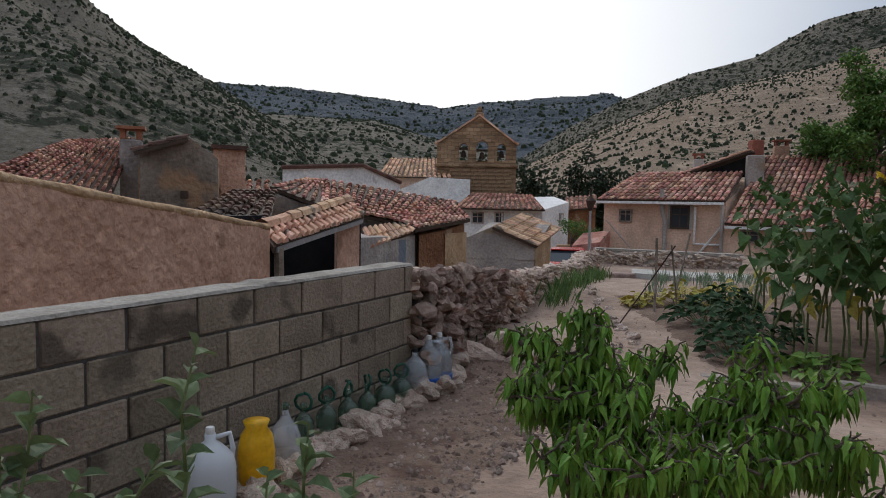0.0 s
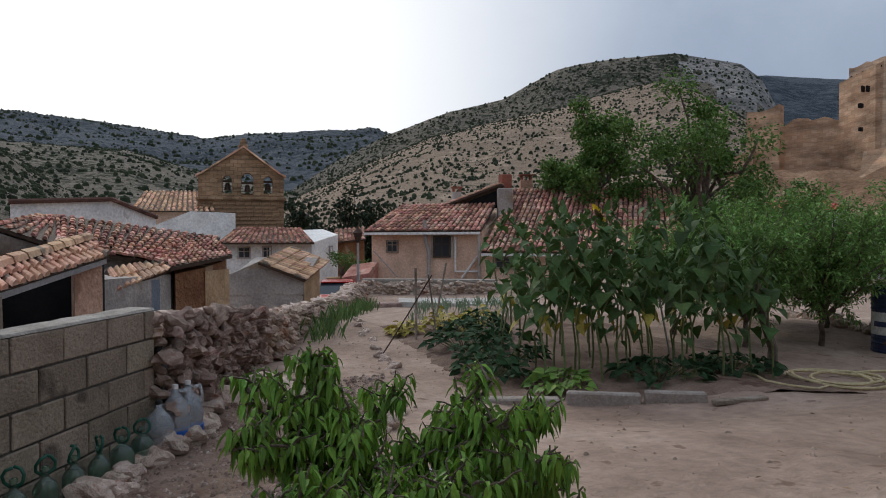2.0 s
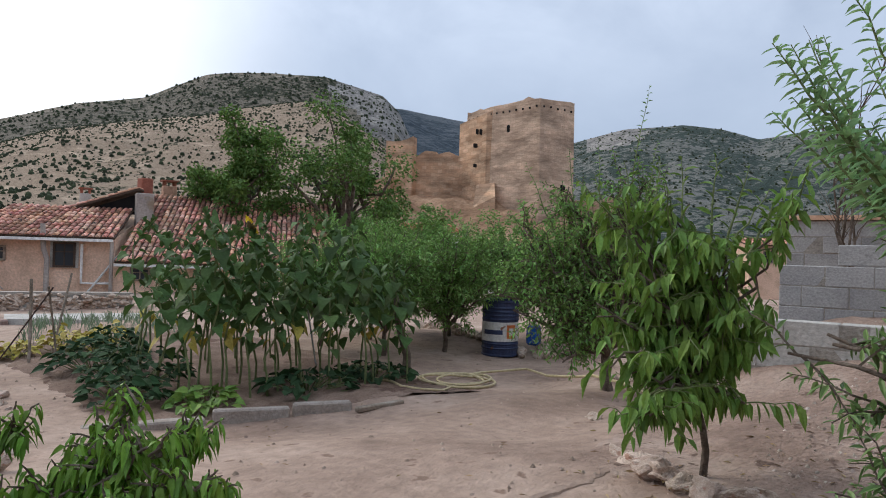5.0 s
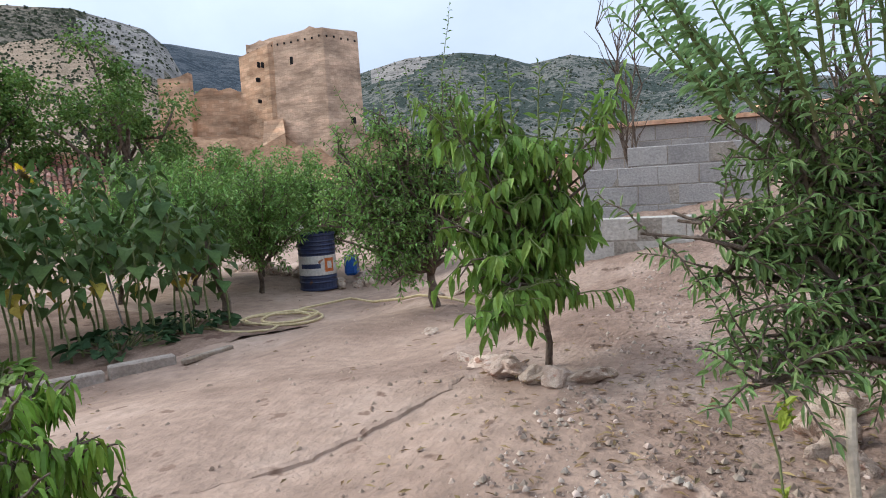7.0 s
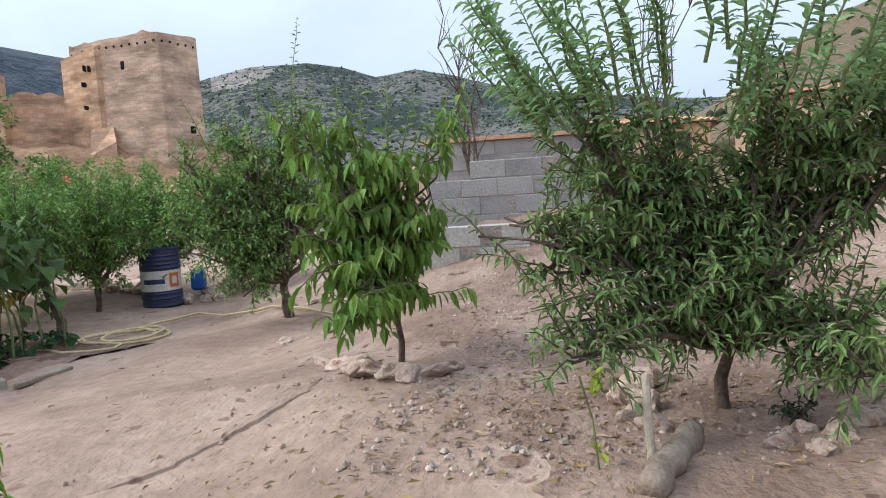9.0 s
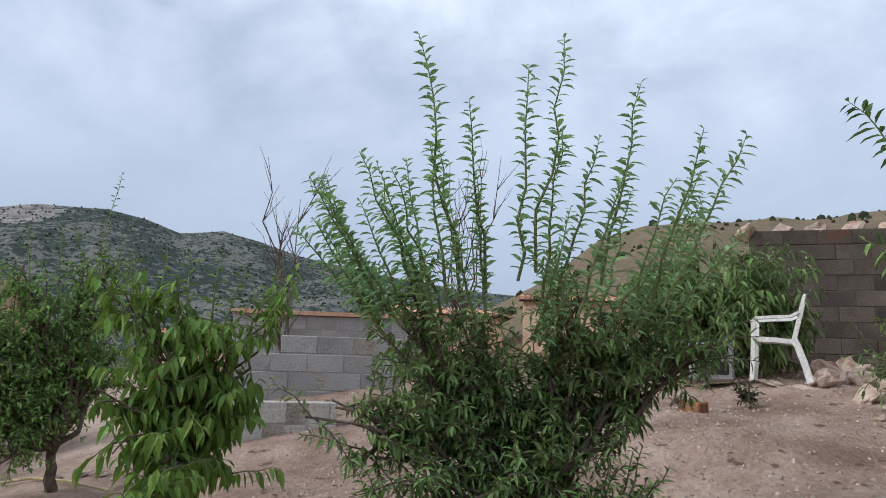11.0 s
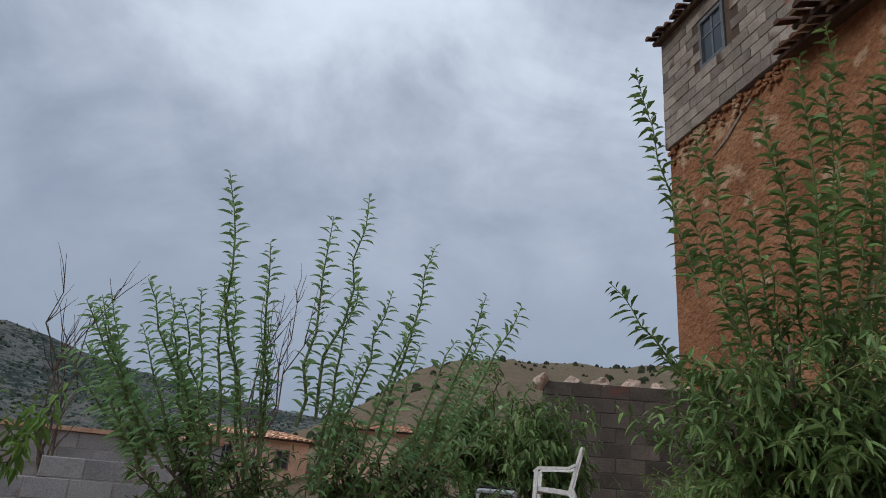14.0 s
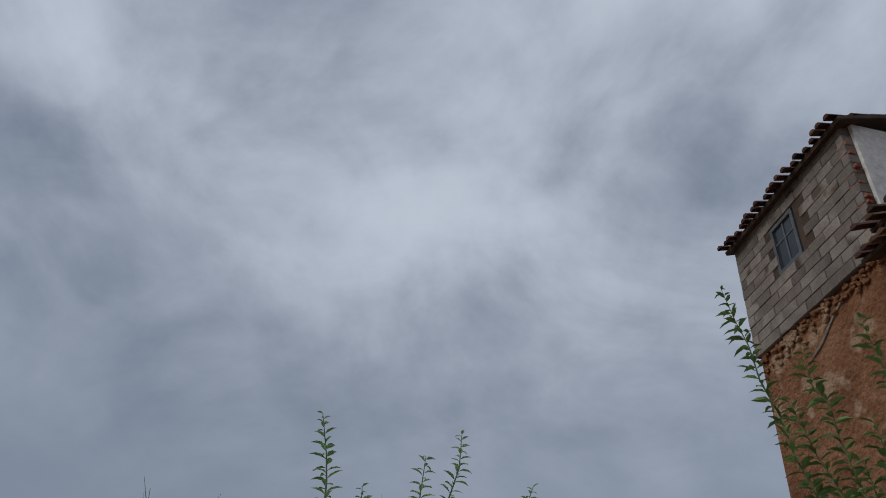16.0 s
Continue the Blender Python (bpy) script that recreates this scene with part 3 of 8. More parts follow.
def wall_side(x, y):
    """Signed distance to the terrace's western edge; negative outside."""
    best, sign = 1e9, 1
    for (ax, ay), (bx, by) in zip(WALL_LINE, WALL_LINE[1:]):
        dx, dy = bx - ax, by - ay
        t = max(0.0, min(1.0, ((x - ax) * dx + (y - ay) * dy) / (dx * dx + dy * dy)))
        d = math.hypot(x - ax - t * dx, y - ay - t * dy)
        if d < best:
            best, sign = d, 1 if (x - ax) * dy - (y - ay) * dx > 0 else -1
    return best * sign


def land(x, y):
    d = (G[:, 0] - x) ** 2 + (G[:, 1] - y) ** 2 + 0.3
    w = d ** -1.6
    z = float((w * G[:, 2]).sum() / w.sum())
    r = math.hypot(x, y)
    out = smooth01((r - 22) / 40)
    z = z * (1 - out) + -3.2 * out
    if -8 < y < 40 and x < 14:
        s = wall_side(x, y)
        low = -1.0 - 0.04 * max(0, y - 5)
        k = smooth01((-s + 0.05) / 0.5)
        if s < 0.1:
            z = z * (1 - k) + min(z, low) * k
    return z


def axis(lo, hi, mid_lo, mid_hi, step):
    a = list(np.arange(mid_lo, mid_hi + 1e-6, step))
    s, x = step, mid_hi
    while x < hi:
        s *= 1.25
        x += s
        a.append(min(x, hi))
    s, x = step, mid_lo
    while x > lo:
        s *= 1.25
        x -= s
        a.insert(0, max(x, lo))
    return a


def make_ground():
    xs, ys = axis(-3000, 3000, -4, 13, 0.16), axis(-3000, 3000, -6, 21, 0.16)
    v = []
    for y in ys:
        for x in xs:
            z = land(x, y)
            if abs(x) < 20 and abs(y) < 26:
                p = Vector((x, y, 0))
                z += 0.035 * noise.noise(p * 0.9) + 0.018 * noise.noise(p * 3.1) + 0.012 * noise.noise(p * 7.0)
            v.append((x, y, z))
    n = len(xs)
    f = [(j * n + i, j * n + i + 1, (j + 1) * n + i + 1, (j + 1) * n + i) for j in range(len(ys) - 1) for i in range(n - 1)]
    b = Build()
    b.v, b.f = v, f
    return single("ground", b, M_SOIL, "bare dry brown garden soil on a sloping terrace", "ground", kind="structure", smooth=True)


make_ground()


def make_path():
    """Red-brown gravel along the foot of the walls, a thin layer over the soil."""
    b, rows, across = Build(), 70, 12
    for i in range(rows + 1):
        y = 1.6 + 5.6 * i / rows
        left = -3.05 + (y + 0.02) * 0.5104 + 0.12 if y < 5.3 else -0.36 + (y - 5.26) * 0.32 + 0.3
        right = left + (1.55 if y < 4.5 else 1.55 - 0.25 * (y - 4.5)) + 0.25 * noise.noise(Vector((0, y * 1.3, 4))) + 0.08 * noise.noise(Vector((0, y * 5, 4)))
        for j in range(across + 1):
            x = left + (right - left) * j / across
            p = Vector((x, y, 0))
            e = 1 - (2 * j / across - 1) ** 8
            z = land(x, y) + 0.035 * noise.noise(p * 0.9) + 0.018 * noise.noise(p * 3.1) + 0.012 * noise.noise(p * 7.0)
            b.v.append((x, y, z - 0.012 + 0.026 * e + 0.006 * noise.noise(p * 16)))
    n = across + 1
    b.f = [(i * n + j, i * n + j + 1, (i + 1) * n + j + 1, (i + 1) * n + j) for i in range(rows) for j in range(across)]
    single("gravel_path", b, M_PATH, "red-brown gravel path along the block wall", "path", kind="structure", smooth=True)


make_path()


M_TILLED = material("reddish_stony_soil", [(0.185, 0.124, 0.096), (0.28, 0.197, 0.155), (0.38, 0.288, 0.235)], 1.8, 22, 0.95, 0.9, 34, spots=((0.125, 0.08, 0.06), 7.0, 0.64), detail=9.0)


def make_orchard_soil():
    """Loose stony soil of the orchard and its bank, a thin uneven layer over the trodden ground."""
    b = Build()
    xs, ys = np.arange(1.5, 8.6, 0.09), np.arange(-4.6, 2.5, 0.09)
    for y in ys:
        for x in xs:
            p = Vector((x, y, 0))
            edge = (x - 2.05) * 0.55 - (y - 0.35) * 0.83 if x < 3.6 else (x - 3.2) * 0.35 + 2.0 - y + (0.5 if x > 5 else 0.0)
            edge = min(edge, x - 1.6, y + 4.5, 8.5 - x) + 0.30 * noise.noise(p * 1.1) + 0.14 * noise.noise(p * 3.7)
            k = smooth01(0.5 + edge * 1.3)
            z = land(x, y) + 0.035 * noise.noise(p * 0.9) + 0.018 * noise.noise(p * 3.1) + 0.012 * noise.noise(p * 7.0)
            b.v.append((x, y, z - 0.03 + 0.045 * k + 0.012 * k * noise.noise(p * 12)))
    n = len(xs)
    b.f = [(j * n + i, j * n + i + 1, (j + 1) * n + i + 1, (j + 1) * n + i) for j in range(len(ys) - 1) for i in range(n - 1)]
    single("orchard_soil", b, M_TILLED, "loose reddish stony soil under the fruit trees", "soil", kind="structure", smooth=True)


make_orchard_soil()


def make_bed_soil():
    """Dark dug soil of the sunflower and vegetable bed."""
    b = Build()
    xs, ys = np.arange(2.3, 6.6, 0.09), np.arange(5.0, 11.5, 0.09)
    for y in ys:
        for x in xs:
            p = Vector((x, y, 0))
            front = 5.98 - 0.43 * (x - 2.4) + 0.12
            edge = min(y - front, 11.2 - y, x - 2.55 - 0.05 * (y - 6), 6.3 - x) + 0.12 * noise.noise(p * 1.6) + 0.06 * noise.noise(p * 5.0)
            k = smooth01(0.5 + edge * 2.5)
            z = land(x, y) + 0.035 * noise.noise(p * 0.9) + 0.018 * noise.noise(p * 3.1) + 0.012 * noise.noise(p * 7.0)
            b.v.append((x, y, z - 0.03 + 0.05 * k + 0.02 * k * noise.noise(p * 9)))
    n = len(xs)
    b.f = [(j * n + i, j * n + i + 1, (j + 1) * n + i + 1, (j + 1) * n + i) for j in range(len(ys) - 1) for i in range(n - 1)]
    single("bed_soil", b, M_PATH, "dark dug soil of the sunflower bed", "soil", kind="structure", smooth=True)


make_bed_soil()


def polar(az, d, z=0.0):
    a = radians(az)
    return Vector((d * math.sin(a), d * math.cos(a), z))


def hill(name, label, prof, d_ridge, d_base, z_base, mat, rough=1.0, power=1.0, steps=26, shrubs=0, shrub_size=1.2, back=True, cliff=None):
    """A ridge seen all along: prof gives (bearing, elevation) of its skyline; it rises from d_base to d_ridge."""
    azs = np.arange(prof[0][0], prof[-1][0] + 0.01, 0.35)
    els = np.interp(azs, [p[0] for p in prof], [p[1] for p in prof])
    rows = []
    for j in range(steps + (3 if back else 0)):
        u = j / (steps - 1)
        row = []
        for a, e in zip(azs, els):
            d = d_base + (d_ridge - d_base) * u
            top = 1.6 + d_ridge * math.tan(radians(e))
            if u <= 1:
                z = z_base + (top - z_base) * u ** power
                p = polar(a, d, 0)
                k = rough * math.sin(math.pi * min(1, u)) + 0.12 * rough
                z += (0.012 if d_ridge < 1000 else 0.0) * (top - z_base) * math.sin(u * 75 + 6 * noise.noise(p * (5.0 / d_ridge))) * math.sin(math.pi * min(1, u))
                z += k * (top - z_base) * (0.10 * noise.noise(p * (9.0 / d_ridge)) + 0.05 * noise.noise(p * (27.0 / d_ridge)) + 0.02 * noise.noise(p * (80.0 / d_ridge)))
            else:
                z = top - (u - 1) * (top - z_base) * 4
            row.append(polar(a, d, z))
        rows.append(row)
    b = Build()
    n = len(azs)
    for r in rows:
        b.v.extend(tuple(p) for p in r)
    b.f = [(j * n + i, j * n + i + 1, (j + 1) * n + i + 1, (j + 1) * n + i) for j in range(len(rows) - 1) for i in range(n - 1)]
    if cliff:
        rock_face = Build()
        rock_face.v = list(b.v)
        keep = []
        for f in b.f:
            j, i = divmod(f[0], n)
            u = j / (steps - 1)
            edge_ = 0.10 * noise.noise(Vector((azs[i] * 1.1, 3, 1)))
            around = ((azs[i] - (cliff[0] + cliff[1]) / 2) / ((cliff[1] - cliff[0]) / 2)) ** 2 + ((u - 0.96) / (0.96 - cliff[2])) ** 2
            torn = 0.9 * noise.noise(Vector((i * 0.45, j * 0.9, 2))) + 0.5 * noise.noise(Vector((i * 1.3, j * 2.1, 5))) + edge_
            (rock_face.f if around + torn < 1.05 and u < 0.99 else keep).append(f)
        b.f = keep
        single("cliff_" + name, rock_face, M_CLIFF, "pale grey limestone cliff under the crest of a hill", "cliff", kind="structure")
    single(name, b, mat, label, "hill", kind="structure", smooth=True)
    if shrubs:
        spots = []
        for _ in range(shrubs):
            i, u = nrs.uniform(0, n - 1.01), nrs.uniform(0.03, 1.0) ** 0.62 * (steps - 1)
            j = min(int(u), steps - 2)
            p = rows[j][int(i)].lerp(rows[j + 1][int(i)], u - j).lerp(rows[j][int(i) + 1].lerp(rows[j + 1][int(i) + 1], u - j), i - int(i))
            spots.append((p, shrub_size * (0.5 + 1.5 * nrs.uniform() ** 2.2)))
        b = Build()
        for p, s in spots:
            k = len(b.v)
            top = [(math.cos(a) * s * nrs.uniform(0.6, 1.1), math.sin(a) * s * nrs.uniform(0.6, 1.1)) for a in np.arange(6) * math.pi / 3]
            b.v.extend([(p.x + x, p.y + y, p.z - 0.2 * s) for x, y in top] + [(p.x + 0.75 * x, p.y + 0.75 * y, p.z + s * nrs.uniform(0.5, 0.9)) for x, y in top] + [(p.x, p.y, p.z + 1.15 * s)])
            for q in range(6):
                r = (q + 1) % 6
                b.f.extend([(k + q, k + r, k + 6 + r, k + 6 + q), (k + 6 + q, k + 6 + r, k + 12)])
        single("hill_shrubs", b, M_SHRUB, "dark green juniper scrub dotted over a dry hillside", "shrubs", kind="stuff")


hill("hill_west", "steep grey-green scrubby hillside over the village", [(-75, 16), (-50, 17), (-32.4, 15.6), (-27.6, 14.1), (-23.5, 11.5), (-18.3, 8.9), (-14.4, 6.6), (-10.4, 4.1), (-6.8, 2.8), (-2, 0.6)],
     300, 70, -2, M_SCRUB_DARK, 0.8, 0.9, shrubs=14000, shrub_size=0.42)
# the blue-grey here is haze put into the slope's colour
hill("hill_far_north", "distant wooded hills closing the valley, tinted blue-grey for haze", [(-30, 9.0), (-18.1, 9.0), (-13.1, 8.95), (-7.75, 8.6), (-0.4, 7.7), (2.9, 8.2), (7.9, 8.4), (13.1, 8.9), (15, 8.2), (20, 7.5), (26, 7)],
     1700, 420, -3, M_FAR_HAZED, 0.6, 0.8, shrubs=5000, shrub_size=1.9)
hill("hill_north_west", "grey scrubby spur of the valley side", [(-20, 7.2), (-14, 6.8), (-6, 6.6), (-2, 5.5), (3, 4.4), (8, 3.6), (13, 3.0)], 700, 130, -3, M_SCRUB_DARK, 0.8, 0.9, shrubs=4000, shrub_size=0.9)
hill("hill_north_east", "dry terraced limestone hillside dotted with dark scrub", [(2, 1.8), (7, 4.2), (10, 6.2), (14.1, 8.3), (19.3, 10.2), (23.7, 11.2), (28.1, 13.3), (32.7, 13.95), (37.5, 14.1), (42.2, 12.8), (43.6, 11.6), (44.5, 9.8), (46, 6.5), (50, 3)],
     560, 110, -2.5, M_SCRUB_DARK, 0.7, 2.2, steps=40, cliff=(38.4, 45.0, 0.82), shrubs=11000, shrub_size=0.75)
hill("hill_middle", "rounded pinkish dry hill in front of the crest", [(3, 1.6), (8, 3.8), (12, 5.8), (18, 8.2), (24, 9.6), (29, 10.4), (33, 11.5), (36, 12.0), (38, 11.6), (41, 9.8), (44, 7.8), (48, 4)], 430, 92, -2.5, M_MIDHILL, 0.8, 0.95, steps=34, shrubs=11000, shrub_size=0.45)
# same haze-tinted colour as the northern hills
hill("hill_east_far", "dark wooded mountain behind the castle", [(40, 12), (44, 11.8), (48.9, 11.0), (53, 10.2), (58.2, 9.4), (62, 8)], 1500, 500, -3, M_FAR_HAZED, 0.6, 0.8)
hill("hill_east", "wooded hill with pale limestone outcrops", [(55, 8.5), (58.2, 9.4), (62.2, 10.4), (66.6, 10.65), (69.5, 10.2), (72.1, 9.35), (75.4, 9.85), (78.2, 9.2), (81.6, 8.2), (87.3, 7.2), (95, 6.0), (103, 5.4), (112, 5.2)],
     900, 160, -3, M_WOODED, 0.8, 1.7, steps=40, cliff=(59.2, 63.6, 0.84), shrubs=5000, shrub_size=0.9)
hill("hill_south_east", "low ridge of dry ochre grassland", [(80, 1.0), (92, 2.5), (98, 4.0), (103, 6.6), (106, 8.6), (110, 9.7), (114.4, 10.1), (117, 10.0), (120, 10.0), (126, 10.2), (140, 11), (160, 11.5), (190, 11)],
     260, 26, 0.5, M_DRYHILL, 0.5, 0.7, shrubs=2500, shrub_size=0.35)
hill("hill_south", "dry hillside behind the village", [(180, 11.5), (210, 10), (240, 12), (285, 16)], 420, 60, -2, M_SCRUB, 0.8, 0.9)


# ---- roofs, walls and houses ----
def vec(p):
    return Vector(p)


def roof_plane(name, a, b, c, d, mat, parent, pitch=0.17, row=0.3, thick=0.08, label="", pieces=False, ragged=0.0):
    """A slope of barrel tiles on a slab: eave a to b, ridge d to c."""
    a, b, c, d = map(vec, (a, b, c, d))
    nrm = (b - a).cross(d - a).normalized()
    if nrm.z < 0:
        nrm = -nrm
    slab = Build()
    low = nrm * thick
    for i in range(11):
        e, r = a.lerp(b, i / 10), d.lerp(c, i / 10)
        slab.v.extend(tuple(e.lerp(r, k / 6) - dn) for dn in (low, Vector()) for k in range(7))
    for i in range(10):
        o, w = i * 14, (i + 1) * 14
        slab.f.extend((o + k, o + k + 1, w + k + 1, w + k) for k in range(6))
        slab.f.extend((w + 7 + k, w + 8 + k, o + 8 + k, o + 7 + k) for k in range(6))
        slab.f.extend([(o, w, w + 7, o + 7), (w + 6, o + 6, o + 13, w + 13)])
    for o in (0, 140):
        slab.f.append(tuple(o + k for k in range(7)) + tuple(o + 13 - k for k in range(7)))
    base = part(name, slab, M_DARKWOOD, parent, label)
    cols = max(2, int(((b - a).length + (c - d).length) / 2 / pitch))
    rows = max(2, int((d - a).length / row))
    tiles = Build()
    for i in range(cols):
        u = (i + 0.5) / cols
        e0, e1 = a.lerp(b, u), d.lerp(c, u)
        along = (e1 - e0) / rows
        side = (b - a).normalized()
        for j in range(rows):
            jit = rnd.uniform(-0.02, 0.02)
            p0 = e0 + along * (j - 0.12 - (ragged * rnd.random() if j == 0 else 0)) + side * jit + nrm * rnd.uniform(0.0, 0.035)
            p1 = e0 + along * (j + 1.02) + side * (jit + rnd.uniform(-0.012, 0.012)) - nrm * 0.012
            one = Build() if pieces else tiles
            k = len(one.v)
            for p, r in ((p0, pitch * 0.41), (p1, pitch * 0.33)):
                for s in range(5):
                    t = math.pi * s / 4
                    one.v.append(tuple(p + side * (-math.cos(t) * r) + nrm * (math.sin(t) * r * 0.85 + 0.015)))
            one.f.extend((k + s, k + s + 1, k + s + 6, k + s + 5) for s in range(4))
            one.f.append((k, k + 1, k + 2, k + 3, k + 4))
            if pieces:
                part("roof_tile", one, mat, base)
    if not pieces:
        part("roof_tiles", tiles, mat, base, kind="stuff")
    return base


def ridge_tiles(p, q, mat, parent, r=0.12):
    p, q = vec(p), vec(q)
    n = max(2, int((q - p).length / 0.4))
    b = Build()
    side = (q - p).cross(Vector((0, 0, 1))).normalized()
    for i in range(n):
        a, c = p.lerp(q, (i - 0.08) / n), p.lerp(q, (i + 1.0) / n)
        k = len(b.v)
        for o, rr in ((a, r), (c, r * 0.88)):
            o = o + Vector((0, 0, rnd.uniform(-0.01, 0.01)))
            for s in range(5):
                t = math.pi * s / 4
                b.v.append(tuple(o - side * math.cos(t) * rr + Vector((0, 0, math.sin(t) * rr + 0.02))))
        b.f.extend((k + s, k + s + 1, k + s + 6, k + s + 5) for s in range(4))
    part("ridge_tiles", b, mat, parent, kind="stuff")


def window(parent, p, along, w, h, frame_mat=None, pane_mat=None, deep=0.12, bars=True, sill=False):
    """A window whose outer face stands at p (centre of its foot); along is the wall's direction, outward to its right."""
    ux = Vector((along[0], along[1], 0)).normalized()
    out = Vector((ux.y, -ux.x, 0))
    m = Matrix.Translation(p) @ Matrix((ux, out, Vector((0, 0, 1)))).transposed().to_4x4()
    frame_mat = frame_mat or M_DARKWOOD
    f = Build()
    t = 0.07
    f.box(w, deep, t, m @ pose(0, 0.0, t / 2))
    f.box(w, deep, t, m @ pose(0, 0.0, h - t / 2))
    for s in (-1, 1):
        f.box(t, deep, h - 2 * t, m @ pose(s * (w - t) / 2, 0.0, h / 2))
    if bars:
        f.box(0.04, deep * 0.6, h - 2 * t, m @ pose(0, 0.0, h / 2))
        f.box(w - 2 * t, deep * 0.55, 0.035, m @ pose(0, 0.0, h * 0.62))
    fr = part("window", f, frame_mat, parent)
    part("pane", Build().box(w - 2 * t, 0.02, h - 2 * t, m @ pose(0, 0.012, h / 2)), pane_mat or M_PANE, fr)
    if sill:
        part("sill", Build().box(w + 0.16, 0.2, 0.06, m @ pose(0, 0.06, -0.03)), M_CONCRETE, fr)
    return fr


def chimney(parent, x, y, z0, z1, w=0.5, d=0.5, mat=None, turn=0, cap=True, name="chimney"):
    b = Build().chamfer(w, d, z1 - z0, 0.03, pose(x, y, (z0 + z1) / 2, 0, 0, turn))
    c = part(name, b, mat or M_GREYREND, parent)
    if cap:
        k = Build()
        k.box(w + 0.12, d + 0.12, 0.06, pose(x, y, z1 + 0.23, 0, 0, turn))
        for sx in (-1, 1):
            for sy in (-1, 1):
                k.box(0.1, 0.1, 0.2, pose(x, y, z1 + 0.1, 0, 0, turn) @ pose(sx * w * 0.36, sy * d * 0.36, 0))
        part("chimney_cap", k, M_BRICK, c)
    return c


def block_wall(parent, a, b, z0, courses, length=0.4, height=0.2, thick=0.2, mat=None, skip=None, jitter=0.006, joint=0.014, mortar=None, phase=1):
    """Concrete blocks in half bond from a to b on a mortar core; each block is an object."""
    a, b = Vector((a[0], a[1])), Vector((b[0], b[1]))
    d = (b - a)
    span, u = d.length, d.normalized()
    turn = math.degrees(math.atan2(u.y, u.x))
    mid = (a + b) / 2
    if skip is None:
        part("mortar_joints", Build().box(span - 0.02, thick - (0.024 if joint > 0.01 else 0.01), courses * height - 0.02, pose(mid.x, mid.y, z0 + courses * height / 2, 0, 0, turn)), mortar or M_MORTAR, parent)
    full = {}
    for c in range(courses):
        x = -(length / 2 if c % 2 == phase else 0)
        while x < span - 0.02:
            s, e = max(0, x), min(span, x + length)
            x += length
            if e - s < 0.06 or (skip and skip((s + e) / 2, c)):
                continue
            key = round(e - s, 2)
            if key not in full:
                full[key] = Build().chamfer(e - s - joint, thick, height - joint, 0.006).mesh("block", mat or M_BLOCK)
            p = a + u * ((s + e) / 2)
            o = part("block", full[key], None, parent)
            o.matrix_local = pose(p.x, p.y, z0 + (c + 0.5) * height, rnd.uniform(-0.4, 0.4), 0, turn + rnd.uniform(-0.5, 0.5)) @ pose(0, rnd.uniform(-jitter, jitter), 0)


# ---- the block wall by the path ----
garden_wall = thing("block_wall", "bare grey concrete block wall with a rough mortar top", "wall", kind="structure")
block_wall(garden_wall, WALL_A, WALL_B, 1.1 - 7 * 0.2, 7, phase=0)
u = (WALL_B - WALL_A).normalized()
side = Vector((u.y, -u.x))
coping = Build()
n = 60
for i in range(n + 1):
    p = WALL_A.lerp(WALL_B, i / n)
    w = 0.10 + 0.008 * noise.noise(Vector((i * 0.7, 0, 0)))
    zt = 1.114 + 0.012 * noise.noise(Vector((i * 0.9, 5, 0)))
    for s, z in ((w, 1.098), (w - 0.012, zt), (-w + 0.012, zt + 0.004), (-w, 1.098)):
        q = p + side * s
        coping.v.append((q.x, q.y, z))
for i in range(n):
    coping.f.extend((4 * i + s, 4 * i + s + 1, 4 * i + s + 5, 4 * i + s + 4) for s in range(3))
coping.f.extend([(3, 2, 1, 0), (4 * n, 4 * n + 1, 4 * n + 2, 4 * n + 3)])
part("coping", coping, M_COPING, garden_wall, "thin pale mortar skim")


def walls(parent, xy, z0, z1, mat, name="wall", label=""):
    return part(name, Build().prism(xy, z0, z1), mat, parent, label)


# ---- houses below the terrace, to the west and north ----
pink = thing("pink_house", "rough pink mud-rendered house wall with a sloping tiled top", "house")
walls(pink, [(-3.05, 4.25), (-2.12, 8.42), (-4.9, 9.1), (-5.9, 4.9)], -2.0, [1.74, 1.24, 1.55, 2.05], M_PINK)
edge = [Vector((-3.05, 4.25, 1.745)).lerp(Vector((-2.12, 8.42, 1.245)), k / 24) for k in range(25)]
part("verge", Build().tube([p + Vector((-0.03, 0, 0.014 * noise.noise(p * 2.5))) for p in edge], [0.042 + 0.014 * noise.noise(p * 4) for p in edge], 8), M_OCHREWALL, pink, "rounded mud verge along the top", smooth=True)
shed = thing("open_shed", "small open-fronted shed with a pale clay tile roof", "shed")
roof_plane("roof", (-2.07, 8.42, 1.00), (-1.38, 12.09, 1.32), (-1.78, 12.85, 1.55), (-2.41, 9.16, 1.18), M_TILE_PALE, shed, 0.21, 0.34, pieces=True)
ridge_tiles((-2.41, 9.16, 1.19), (-1.78, 12.85, 1.58), M_TILE_PALE, shed)
part("eave_beam", Build().tube([(-2.08, 8.52, 0.96), (-1.42, 11.99, 1.24)], 0.05, 4), M_GALV, shed, "grey metal gutter along the eave")
part("post", Build().tube([(-2.05, 8.63, 0.40), (-2.06, 8.63, 0.97)], 0.07, 6), M_WOOD, shed)
walls(shed, [(-1.72, 11.24), (-1.45, 11.98), (-1.56, 12.37), (-1.83, 11.63)], -1.5, [1.15, 1.22, 1.25, 1.2], M_PINK, "pier")
